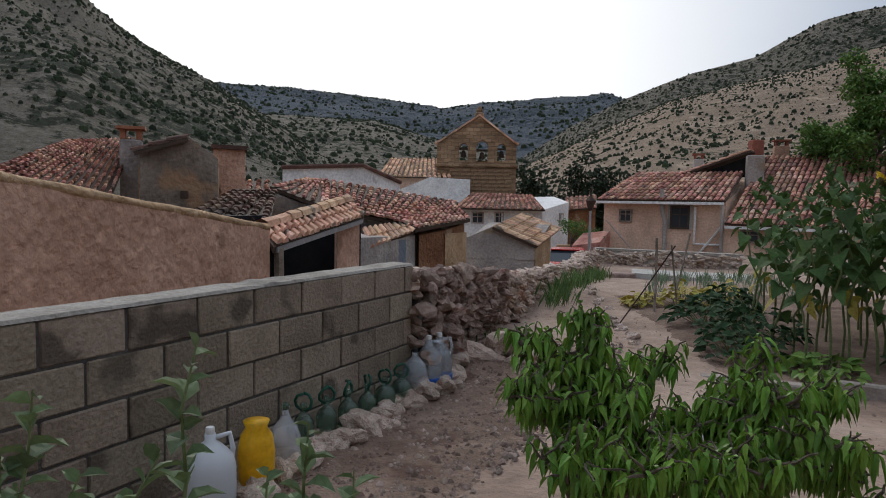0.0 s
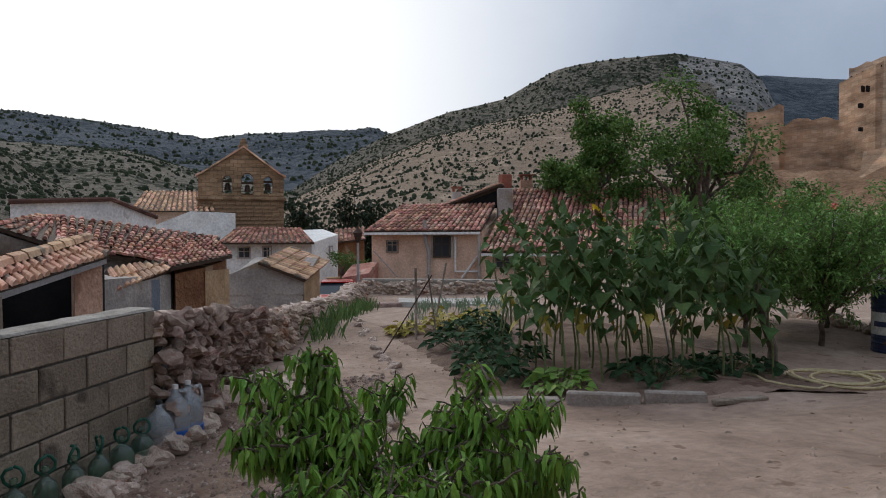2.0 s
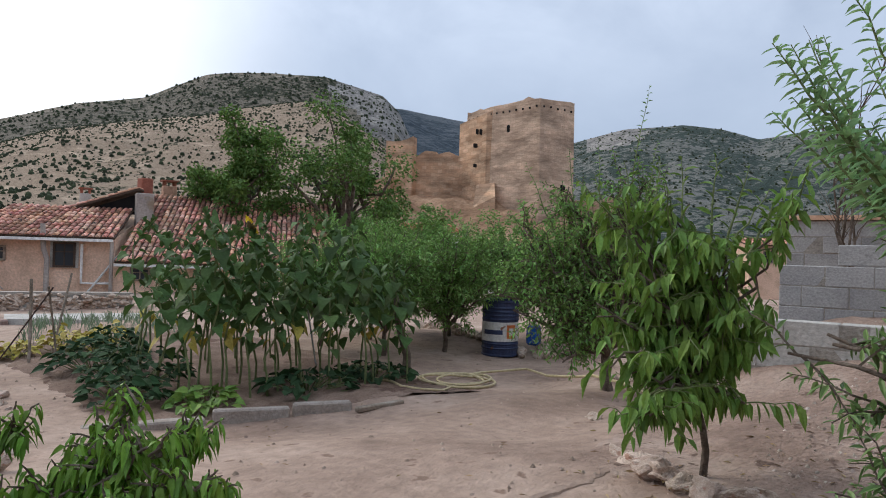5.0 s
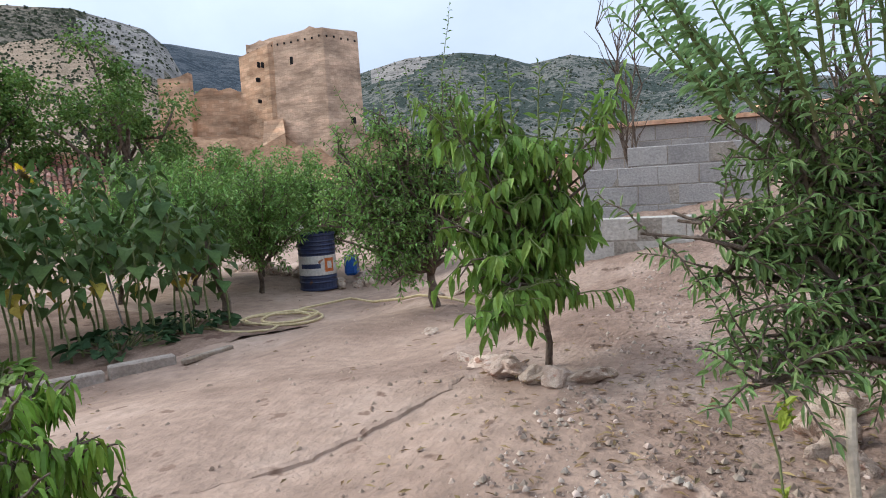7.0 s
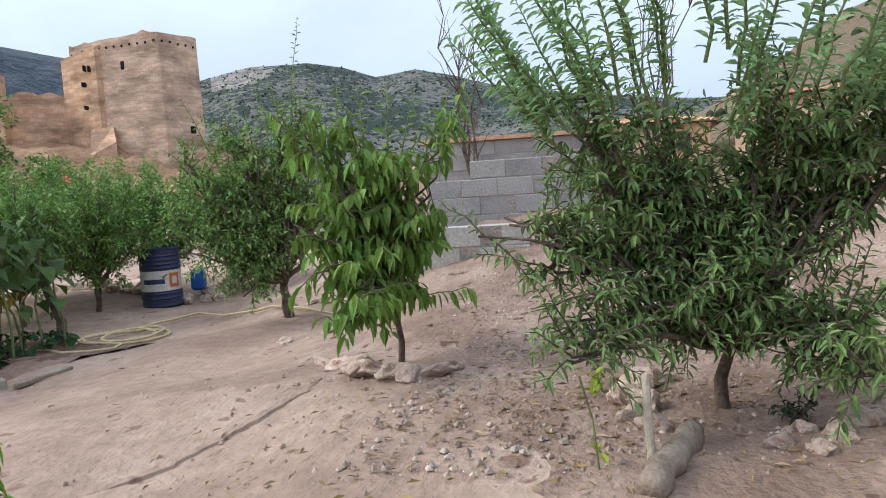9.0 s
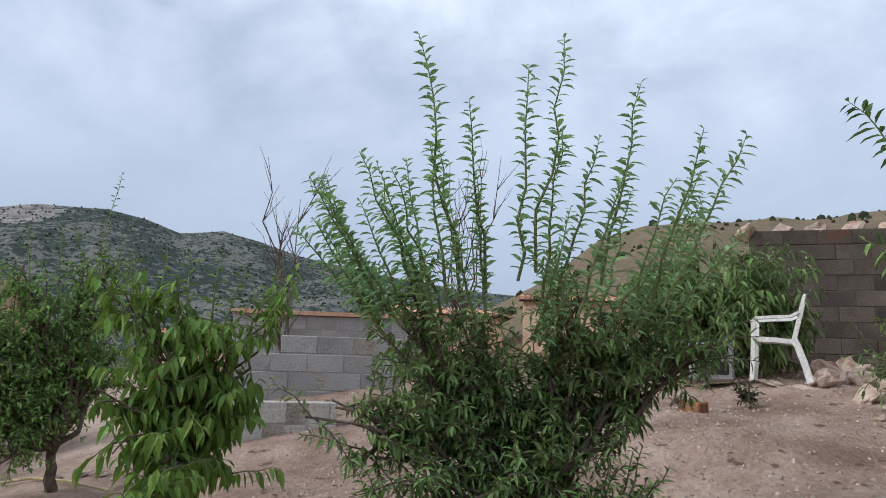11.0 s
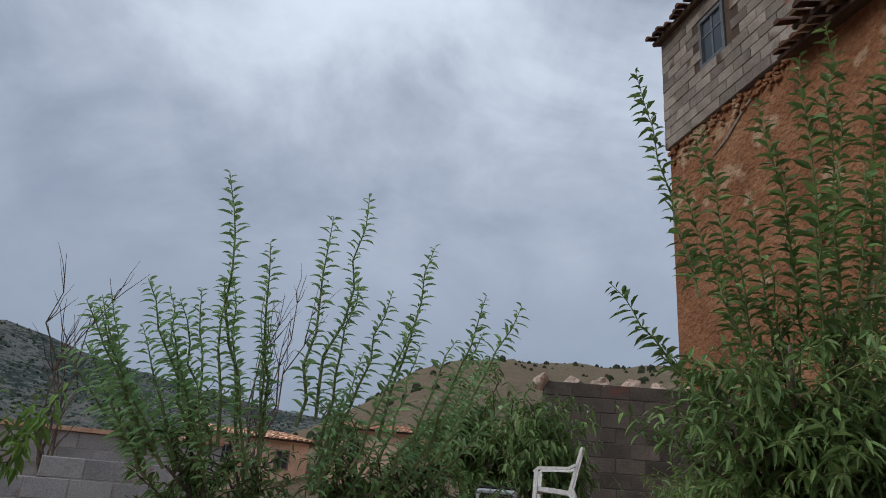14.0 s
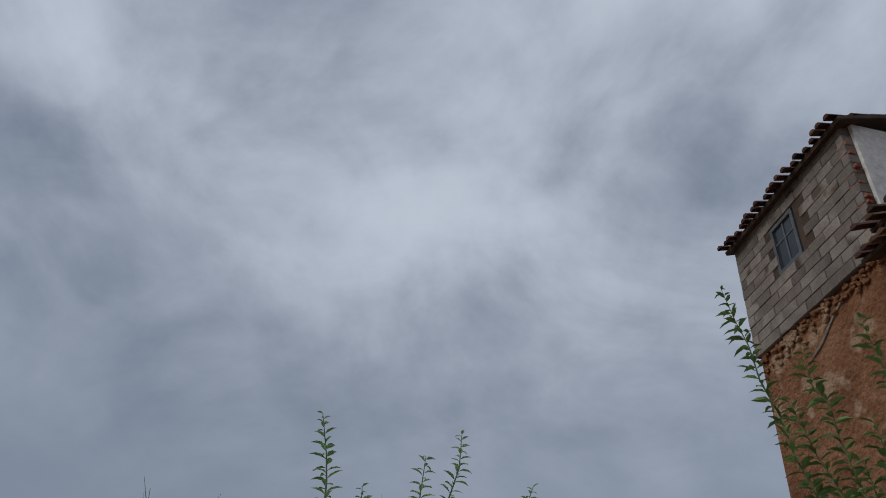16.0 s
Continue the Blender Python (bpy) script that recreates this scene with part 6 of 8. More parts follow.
# peach trees
PEACH_LOBES = [(3.62, 1.93, 1.86, 0.19), (3.85, 1.64, 1.91, 0.18), (3.83, 1.36, 1.67, 0.22), (4.00, 1.08, 1.84, 0.16), (3.61, 1.71, 1.50, 0.27), (3.90, 1.48, 1.29, 0.30), (3.49, 1.97, 1.27, 0.19),
               (3.47, 1.77, 1.08, 0.21), (3.45, 1.55, 0.92, 0.18), (3.36, 1.60, 0.80, 0.12), (3.86, 1.26, 0.86, 0.13), (4.07, 1.25, 1.24, 0.15), (4.06, 1.65, 1.06, 0.28)]
tree("peach_tree", "peach tree with drooping glossy leaves in a stone ring", on(3.82, 1.46), (3.77, 1.66, 1.42), (0.72, 0.85, 0.85), M_PEACH_DEEP, (3.80, 1.48, 1.05), 0.019,
     limbs=46, twigs=6, low=0.2, inner=2.8, twig_len=0.24, step=0.03, size=0.125, width=0.05, hang=0.45, open_=0.6, droop=0.8, up=0.25, lobes=PEACH_LOBES, shoot_leaf=0.12, shoot_step=0.03,
     shoots=[(3.67, 2.08, 2.10), (3.82, 1.63, 2.18), (4.00, 1.32, 2.14), (4.05, 1.11, 2.12), (3.72, 1.92, 2.16), (3.88, 1.78, 2.2), (3.92, 1.48, 2.2), (3.62, 1.62, 2.02), (3.58, 1.86, 1.98), (3.95, 1.2, 2.0)])
SAPLING_LOBES = [(0.35, 2.10, 1.11, 0.13), (0.48, 2.12, 1.22, 0.07), (0.20, 1.97, 1.02, 0.08), (0.53, 2.01, 1.03, 0.12), (0.60, 1.84, 0.97, 0.14), (0.77, 2.15, 1.09, 0.11), (0.33, 1.75, 0.93, 0.10), (0.99, 1.95, 1.12, 0.11), (0.94, 1.75, 1.05, 0.13),
                 (1.05, 1.68, 0.98, 0.07), (0.77, 1.61, 0.96, 0.12), (0.58, 1.63, 0.91, 0.12), (0.81, 2.03, 0.94, 0.11), (0.29, 2.16, 1.13, 0.08), (1.14, 1.92, 1.04, 0.1), (1.16, 1.72, 0.86, 0.09)]
tree("peach_sapling", "bushy young peach tree with curling bright leaves", on(0.74, 1.98), (0.72, 1.95, 0.86), (0.72, 0.46, 0.44), M_PEACH, None, 0.009,
     limbs=50, twigs=13, low=0.2, inner=3.4, twig_len=0.09, step=0.0095, size=0.066, width=0.023, hang=0.95, open_=0.7, droop=0.55, up=0.6, stems=6, lobes=SAPLING_LOBES)
# plum tree behind the peach
PLUM_LOBES = [(6.18, 4.13, 1.51, 0.53), (6.37, 3.80, 1.95, 0.47), (5.84, 4.27, 1.19, 0.35), (6.13, 3.81, 0.98, 0.46), (6.08, 3.71, 0.56, 0.2), (6.80, 3.40, 2.11, 0.49), (7.06, 3.29, 1.50, 0.50), (6.85, 3.75, 1.34, 0.56), (6.18, 4.31, 1.87, 0.30), (6.5, 3.92, 2.3, 0.36), (6.9, 3.5, 2.42, 0.34)]
tree("plum_tree", "plum tree with small dense leaves in a low stone ring", on(6.59, 3.56), (6.44, 3.66, 1.55), (1.15, 1.25, 1.05), M_WILLOW, (6.57, 3.57, 0.7), 0.05,
     limbs=54, twigs=15, low=0.25, inner=2.6, twig_len=0.36, step=0.024, size=0.08, width=0.034, hang=0.2, open_=0.7, droop=0.1, up=0.3, fine=False, lobes=PLUM_LOBES,
     shoots=[(7.09, 3.42, 3.5), (6.69, 3.80, 2.85), (6.29, 3.91, 2.75), (6.09, 4.31, 2.6), (6.88, 3.20, 2.85)], shoot_leaf=0.09, shoot_step=0.03)
# leafy bushes along the far edge of the bed
for x, y, h, r in ((6.9, 7.3, 1.95, 0.95), (8.2, 7.3, 2.0, 1.0), (7.8, 8.6, 2.0, 1.0), (9.3, 8.2, 2.0, 1.0), (8.9, 9.4, 2.0, 1.0), (9.9, 6.0, 1.9, 0.95), (6.6, 8.4, 1.8, 0.85), (9.8, 7.2, 2.0, 0.9)):
    tree("fruit_bush", "feathery green fruit bush at the edge of the vegetable bed", on(x, y), on(x, y, h * 0.66), (r, r, h * 0.42), M_WILLOW, on(x, y, 0.45), 0.035,
         limbs=44, twigs=13, twig_len=0.42, step=0.026, size=0.105, width=0.036, hang=0.15, open_=0.6, droop=0.0, up=0.7, fine=False, category="bush", group="fruit bushes")
bag = single("white_bag", rock_mesh("white_bag", M_PLASTIC_W, 77, 3, 1.3, 0.3), None, "crumpled white plastic bag among peach stems", "bag", place=pose(1.12, 2.78, land(1.12, 2.78) + 0.12, 0, 0, 30) @ Matrix.Diagonal((0.18, 0.16, 0.3, 1)))
part_trunk = thing("leaning_trunk", "dark leaning fruit tree trunk", "trunk", pose(6.0, 5.95, 0.0))
part("stem", Build().tube([(0, 0, -0.05), (0.03, 0, 0.35), (-0.08, 0.05, 0.75), (-0.1, 0.1, 1.1)], [0.06, 0.05, 0.045, 0.03], 8), M_BARK, part_trunk)
# leaning grey-green shoots at the edge of the path
sap = thing("quince_sapling", "quince sapling with upright grey-green shoots", "sapling", pose(-0.6, 1.45, 0.18))
for tips, root in ((((-0.56, 1.58, 1.25), (-0.62, 1.5, 1.0)), (-0.68, 1.5, 0.2)), (((-0.87, 1.44, 1.16), (-0.95, 1.45, 1.02), (-0.8, 1.5, 0.95)), (-0.95, 1.35, 0.2)), (((-0.31, 1.65, 1.03), (-0.4, 1.6, 0.92)), (-0.38, 1.6, 0.2)), (((-0.2, 1.67, 0.9),), (-0.26, 1.62, 0.2))):
    for tip in tips:
        st, lv = Build(), Leaves()
        pts = curve(root, tip, 0.01, 6, 0.02)
        st.tube(pts, [0.009, 0.008, 0.007, 0.006, 0.005, 0.004, 0.002], 5, False)
        leafy(lv, pts, 0.08, 0.021, 0.125, 0.062, 0.35, 0.6, 0.05)
        o = Matrix.Translation((0.6, -1.45, -0.18))
        part("shoot", wood_local(st, o), M_STALK, sap)
        part("foliage", wood_local(lv.build(), o), M_APPLE, sap)
# shrubs on the bank
tree("peach_bush", "dense dark green bush behind the garden chair", on(7.03, -3.55), (6.98, -3.35, 2.3), (0.9, 1.25, 0.95), M_ALMOND, None, 0.03, limbs=50, twigs=12, twig_len=0.35, step=0.03, size=0.16, width=0.042, hang=0.5, open_=0.6, droop=0.4, up=0.3, stems=4, category="bush")
tree("shrub", "low tangled shrub among pale stones", on(4.23, -3.48), (4.23, -3.53, 1.65), (0.7, 0.8, 0.4), M_ALMOND, None, 0.015, limbs=20, twigs=7, twig_len=0.3, step=0.04, size=0.085, width=0.022, hang=0.3, open_=0.65, droop=0.2, up=0.3, stems=5, category="bush")
tree("shrub", "low tangled shrub against the rear wall", on(5.42, -4.59), (5.42, -4.59, 1.95), (0.8, 0.6, 0.45), M_PEACH_DEEP, None, 0.015, limbs=18, twigs=7, twig_len=0.3, step=0.04, size=0.085, width=0.022, hang=0.3, open_=0.65, droop=0.2, up=0.3, stems=5, category="bush")
tree("seedling", "small dark green plant on the gravel bank", on(5.10, -2.52), on(5.10, -2.52, 0.14), (0.16, 0.16, 0.1), M_SQUASH, None, 0.006, limbs=10, twigs=3, twig_len=0.1, step=0.018, size=0.06, width=0.02, hang=0.3, open_=0.6, droop=0.0, up=0.6, stems=4, category="plant")
tree("seedling", "small dry green plant beside a broken brick", on(5.06, -1.90), on(5.06, -1.90, 0.12), (0.12, 0.12, 0.06), M_APPLE, None, 0.005, limbs=7, twigs=3, twig_len=0.08, step=0.02, size=0.045, width=0.014, hang=0.3, open_=0.6, droop=0.0, up=0.6, stems=3, category="plant")
tree("seedling", "tiny weed on the soil under the almond", on(2.65, -0.51), on(2.65, -0.51, 0.06), (0.1, 0.1, 0.05), M_SQUASH, None, 0.004, limbs=7, twigs=3, twig_len=0.07, step=0.02, size=0.04, width=0.02, hang=0.3, open_=0.6, droop=0.0, up=0.6, stems=3, category="plant")
yl = thing("yellow_seedling", "thin seedling with yellow-green leaves", "plant", pose(*on(2.24, 0.26)))
lv = Leaves()
for z in (0.08, 0.3, 0.33, 0.36):
    for _ in range(4):
        lv.add((0, 0, z), rand_dir((0, 0, 0.5)), 0.07, 0.03, 0.3)
part("stem", Build().tube([(0, 0, -0.02), (0.01, 0.02, 0.2), (0, 0.06, 0.36)], 0.004, 5), M_STALK, yl)
part("foliage", lv.build(), material("lime_leaf", [(0.26, 0.33, 0.04), (0.34, 0.42, 0.07)], 4, 40, 0.5, 0, translucent=0.3), yl)


def far_tree(name, label, p, h, r, mat, n=3500, leaf=0.3, trunk=0.25, bare=0.3, limbs=12, group="", tips=3):
    """A broadleaf tree seen from afar: forked limbs and clumps of leaves with gaps."""
    p = Vector(p)
    t = thing(name, label, "tree", pose(*p), group)
    wood, lv = Build(), Leaves()
    fork = Vector((rnd.uniform(-0.3, 0.3), rnd.uniform(-0.3, 0.3), h * bare))
    wood.tube(curve((0, 0, -0.5), fork, 0, 5, 0.03), [trunk * (1.2 - 0.08 * i) for i in range(6)], 8)
    clumps = []
    for _ in range(limbs):
        a = rnd.uniform(0, 6.28)
        k = rnd.uniform(0.3, 1.0)
        e = Vector((math.cos(a) * r * k, math.sin(a) * r * k, h * rnd.uniform(bare + 0.12, 0.97 - 0.3 * k * k)))
        pts = curve(fork.lerp(Vector((0, 0, 0)), rnd.uniform(0, 0.2)), e, 0.05, 6, 0.05)
        wood.tube(pts, [trunk * 0.55 * (1 - 0.85 * i / 6) for i in range(7)], 6)
        for q in pts[tips:]:
            clumps.append((q, r * rnd.uniform(0.18, 0.36)))
    for _ in range(n):
        c, s = rnd.choice(clumps)
        d = Vector((rnd.gauss(0, 1), rnd.gauss(0, 1), rnd.gauss(0, 0.7)))
        d = d.normalized() * s * rnd.random() ** 0.4
        lv.add(c + d, rand_dir((d.x, d.y, 0.2)), leaf * rnd.uniform(0.6, 1.2), leaf * 0.55, 0.3)
    part("trunk", wood, M_BARK, t, smooth=True)
    part("crown", lv.build(False), mat, t, kind="stuff")
    return t


far_tree("elm_tree", "leafy elm with a rounded crown beyond the beds", (17.2, 28.1, -1.4), 9.9, 2.2, M_ELM, 16000, 0.24, 0.24, 0.25, 40, tips=5)
far_tree("elm_tree", "spreading half-bare elm with dark twisted limbs", (20.8, 25.9, -1.4), 10.6, 3.0, M_ELM, 9500, 0.25, 0.36, 0.24, 36, tips=6)
far_tree("elm_tree", "low dark green tree below the castle", (27.0, 26.8, -1.0), 6.4, 1.9, M_ELM, 6000, 0.22, 0.15, 0.2, 14)
far_tree("elm_tree", "round bright green tree below the castle", (28.5, 22.0, -1.0), 5.2, 1.8, M_WILLOW, 6000, 0.2, 0.15, 0.2, 14)
far_tree("elm_tree", "dark bush at the foot of the castle", (29.5, 18.5, -1.0), 4.4, 2.6, M_ELM, 4000, 0.22, 0.15, 0.15, 14)
for az_, d_, h_ in ((45.5, 47, 5.4), (49.0, 46, 5.0), (52.5, 48, 5.2), (56.0, 46, 4.6), (59.5, 42, 4.2)):
    far_tree("elm_tree", "dusty green bush at the foot of the castle mound", polar(az_, d_, -2.4), h_, 1.9, M_ELM, 4000, 0.24, 0.12, 0.15, 12, "castle bushes")
far_tree("elm_tree", "small green tree beside the lane", (5.98, 30.40, -0.32), 1.6, 1.0, M_ELM, 1500, 0.14, 0.08, 0.15, 9)
for i in range(15):
    a, d = 6.0 + i * 0.75 + rnd.uniform(-0.3, 0.3), rnd.uniform(58, 72)
    q = polar(a, d, -3.2)
    far_tree("valley_tree", "dark green valley tree behind the village", q, 9.0 + rnd.uniform(-1, 1.0) - 0.06 * abs(i - 6), 2.6, M_PINE, 1500, 0.5, 0.2, 0.12, 9, group="valley trees")
for i in range(12):
    a, d = 60 + i * 3.6 + rnd.uniform(-0.8, 0.8), rnd.uniform(40, 75)
    q = polar(a, d, -2.8)
    far_tree("valley_tree", "green tree between the houses of the valley", q, 4.6 + rnd.uniform(-0.8, 1.2), 2.2, M_ELM, 700, 0.4, 0.18, 0.15, 9, group="valley trees")


def bare_sapling(p, tips, label):
    p = Vector(p)
    t = thing("bare_sapling", label, "sapling", pose(*p))
    for q in tips:
        pts = curve((0, 0, -0.05), Vector(q) - p, 0.0, 7, 0.02)
        st = part("stem", Build().tube(pts, [0.016, 0.015, 0.014, 0.012, 0.01, 0.008, 0.006, 0.003], 5, False), M_BARK, t)
        for _ in range(11):
            i = rnd.randrange(2, 7)
            e = pts[i] + rand_dir((0, 0, 1.5)) * rnd.uniform(0.3, 0.7)
            part("twig", Build().tube(curve(pts[i], e, 0, 3, 0.03), [0.007, 0.006, 0.004, 0.002], 4, False), M_BARK, st)


bare_sapling(on(8.78, 1.86), [(8.59, 2.17, 4.19), (8.71, 1.64, 4.00), (8.66, 1.85, 3.48), (8.59, 1.71, 3.63), (8.63, 1.98, 3.3)], "leafless dry sapling with thin dark stems")
bare_sapling(on(8.86, -0.41), [(8.83, -0.54, 4.19), (8.81, -0.79, 4.50), (8.85, -0.28, 4.30), (8.79, -0.99, 4.42), (8.82, -0.66, 3.83), (8.84, -0.41, 4.06)], "leafless dry sapling with thin grey stems")


# ---- vegetable bed ----
def sunflower(height, seed, head=False, dry=True):
    r = random.Random(seed)
    t = thing("sunflower", "tall sunflower plant with broad leaves, yellowing near the ground", "sunflower", group="sunflowers")
    if head:
        t["label"] = "sunflower in bloom with a yellow head and broad leaves"
    pts = [Vector((r.gauss(0, 0.02) * i, r.gauss(0, 0.02) * i, height * i / 6 - (0.05 if i == 0 else 0))) for i in range(7)]
    part("stalk", Build().tube(pts, [0.013, 0.012, 0.011, 0.010, 0.009, 0.008, 0.005], 7), M_STALK, t)

    def leaf(lv, z, size, ang, hang):
        k = min(5, int(z / height * 6))
        p = pts[k].lerp(pts[k + 1], z / height * 6 - k)
        lv.add(p + Vector((math.cos(ang) * 0.07, math.sin(ang) * 0.07, 0.03)), (math.cos(ang), math.sin(ang), 0.2), size, size * 0.8, hang)

    green, yellow = Leaves(), Leaves()
    a = r.uniform(0, 6)
    z = 0.33 * height
    while z < height * 0.97:
        f = z / height
        size = (0.225 if f < 0.8 else 0.16) * r.uniform(0.7, 1.15)
        leaf(yellow if f < 0.42 and dry and r.random() < 0.4 else green, z, size * (0.75 if f < 0.42 else 1), a, 1.5 if f < 0.42 else r.uniform(0.7, 1.6))
        a += 2.4
        z += (0.085 if f < 0.45 else 0.042) * r.uniform(0.6, 1.5)
    for i in range(20):
        k = i / 19
        green.add(pts[-2].lerp(pts[-1], 0.2 + 0.8 * k), (math.cos(i * 2.4), math.sin(i * 2.4), 0.5 + 1.3 * k), (0.15 - 0.06 * k) * r.uniform(0.7, 1.2), 0.04, 0.15)
    part("foliage", green.build(True, 0.1, True), M_SUNLEAF, t)
    if yellow.rows:
        part("dry_foliage", yellow.build(True, 0.2, True), M_SUNDRY, t, "yellowed hanging lower leaves")
    if head:
        hd = part("flower_head", Build().lathe([(0.02, -0.03), (0.06, -0.01), (0.06, 0.01), (0.03, 0.02)], 12, Matrix.Translation(pts[-1]) @ pose(0, 0, 0.03, 55, 0, 150)), M_SEED, t)
        pl = Leaves()
        m = (Matrix.Translation(pts[-1]) @ pose(0, 0, 0.03, 55, 0, 150))
        for i in range(18):
            d = m.to_3x3() @ Vector((math.cos(i * 0.349), math.sin(i * 0.349), 0.15))
            pl.add(m @ Vector((0.055 * math.cos(i * 0.349), 0.055 * math.sin(i * 0.349), 0)), d, 0.07, 0.028, 0.0)
        part("petals", pl.build(True, 0.1), M_PETAL, hd)
    return t


protos = [sunflower(1.62, 1), sunflower(1.45, 2), sunflower(1.9, 3), sunflower(1.3, 4), sunflower(1.75, 5, head=True), sunflower(1.78, 6), sunflower(1.2, 7), sunflower(1.55, 8)]
spots = []
for row_, (x0, y0, x1, y1, n_) in enumerate(((3.45, 6.35, 5.75, 5.65, 13), (3.35, 6.95, 5.8, 6.2, 12), (3.5, 7.6, 5.7, 6.9, 10), (4.0, 8.3, 5.6, 7.7, 7))):
    for i in range(n_):
        k = (i + rnd.uniform(-0.25, 0.25)) / (n_ - 1)
        spots.append((x0 + (x1 - x0) * k, y0 + (y1 - y0) * k + rnd.uniform(-0.12, 0.12)))
heads = {3: 1}
for i, (x, y) in enumerate(spots):
    m = pose(x, y, land(x, y), rnd.uniform(-3, 3), rnd.uniform(-3, 3), rnd.uniform(0, 360))
    proto = protos[4] if i in heads else protos[rnd.choice((0, 1, 2, 3, 5, 6, 7))]
    o = copy_thing(proto, m) if "used" in proto else proto
    if o is proto:
        o.matrix_world = m
        proto["used"] = 1


def blades(name, label, spots_, mat, height, n_each, width, spread, category="plants"):
    lv = Leaves()
    for x, y in spots_:
        z = land(x, y)
        for _ in range(n_each):
            a = rnd.uniform(0, 6.28)
            lv.add((x + rnd.gauss(0, spread * 0.25), y + rnd.gauss(0, spread * 0.25), z - 0.02), (math.cos(a) * spread, math.sin(a) * spread, 1), height * rnd.uniform(0.6, 1.15), width, rnd.uniform(0.02, 0.35))
    return single(name, lv.build(True, 0.2), mat, label, category, kind="stuff")


blades("iris_border", "sword-leaved irises growing along the dry stone wall", [(0.75 + 0.315 * s + rnd.gauss(0, 0.08) + 0.42, 8.6 + s + rnd.gauss(0, 0.1)) for s in np.arange(1.2, 9.8, 0.17)], M_IRIS, 0.46, 9, 0.034, 0.4)
blades("iris_clump", "clump of irises by the dry stone wall", [(0.55 + rnd.gauss(0, 0.1), 6.9 + rnd.gauss(0, 0.15)) for _ in range(6)], M_IRIS, 0.26, 8, 0.022, 0.6)
blades("onion_rows", "rows of thin blue-green onion leaves", [(3.3 + c * 0.42 + 0.1 * r + rnd.gauss(0, 0.04), 10.6 + r * 0.28) for c in range(6) for r in range(20)], M_ONION, 0.36, 6, 0.018, 0.3)
sq = []
for cx, cy, rr, hh, nn, mat, lab, nm in ((3.35, 7.3, 0.55, 0.42, 150, M_SQUASH, "dark green vegetable plant with broad leaves", "vegetable_plant"), (3.3, 8.3, 0.5, 0.4, 130, M_SQUASH, "dark green vegetable plant with broad leaves", "vegetable_plant"),
                                     (3.0, 6.7, 0.4, 0.3, 90, M_SQUASH, "low dark green vegetable plant", "vegetable_plant"), (3.9, 9.3, 0.45, 0.4, 110, M_SQUASH, "dark green vegetable plant with broad leaves", "vegetable_plant"),
                                     (3.5, 6.15, 0.35, 0.22, 90, M_PEACH_DEEP, "low bright green vegetable plant", "vegetable_plant"), (4.6, 6.0, 0.5, 0.22, 110, M_SQUASH, "low green plants between sunflower stalks", "vegetable_plant"),
                                     (5.6, 6.1, 0.5, 0.2, 100, M_SQUASH, "low green plants between sunflower stalks", "vegetable_plant"), (3.6, 10.0, 0.35, 0.35, 90, M_SUNDRY, "low yellowing vegetable plant in the bed", "yellow_plant"), (2.95, 10.0, 0.25, 0.25, 60, M_SUNDRY, "low yellowing vegetable plant in the bed", "yellow_plant"), (4.2, 10.2, 0.35, 0.35, 70, M_SUNDRY, "low yellowing vegetable plant in the bed", "yellow_plant")):
    t = thing(nm, lab, "plant", pose(*on(cx, cy)), group="vegetables")
    lv, st = Leaves(), Build()
    for _ in range(nn):
        a, k = rnd.uniform(0, 6.28), rnd.random() ** 0.5
        q = Vector((math.cos(a) * rr * k, math.sin(a) * rr * k, hh * (1 - 0.6 * k * k) * rnd.uniform(0.45, 1.05)))
        lv.add(q, (math.cos(a), math.sin(a), rnd.uniform(-0.1, 0.6)), 0.15 * rnd.uniform(0.6, 1.2), 0.11, rnd.uniform(0.2, 0.7))
        if rnd.random() < 0.3:
            st.tube([(q.x * 0.2, q.y * 0.2, -0.02), q], 0.006, 4, False)
    part("stalk", st, M_STALK, t, kind="stuff")
    part("foliage", lv.build(True, 0.15, True), mat, t)

cane_group = "garden canes"
for i, (a, b, r, m) in enumerate((((2.25, 8.69, 0.02), (2.92, 8.55, 1.1), 0.009, M_IRON), ((2.95, 9.4, 0.0), (2.98, 9.5, 1.15), 0.018, M_WOOD), ((3.3, 9.8, 0.0), (3.62, 10.0, 1.2), 0.014, M_WOOD), ((3.15, 9.0, 0.0), (2.92, 8.7, 1.1), 0.012, M_WOOD),
                                  ((3.4, 7.6, 0.02), (3.52, 7.5, 0.95), 0.013, M_STALK), ((5.5, 7.0, 0.0), (5.2, 7.1, 1.7), 0.012, M_GALV))):
    single("garden_cane", Build().tube([a, Vector(a).lerp(Vector(b), 0.5) + Vector((0.01, 0.01, 0)), b], r, 6), m, ("dark iron bar leaning out of the soil", "thin weathered garden cane stuck in the bed")[i > 0], "cane", cane_group)

# ---- rocks ----
ROCKS = [rock_mesh("rock", M_STONE_PALE, i, 3, 0.75, 0.42) for i in range(7)]
WALLSTONES = [rock_mesh("stone", M_STONE, 20 + i, 2, 0.65, 0.5) for i in range(7)]


def rock(x, y, s, dz=0.0, label="pale pinkish limestone rock", group="", zs=1.0):
    o = tagged(new("rock", rnd.choice(ROCKS)), label, "rock", group)
    o.matrix_world = pose(x, y, land(x, y) + s * 0.16 + dz, rnd.uniform(-25, 25), rnd.uniform(-25, 25), rnd.uniform(0, 360)) @ Matrix.Diagonal((s * rnd.uniform(0.85, 1.25), s * rnd.uniform(0.8, 1.1), s * rnd.uniform(0.75, 1.0) * zs, 1))
    return o


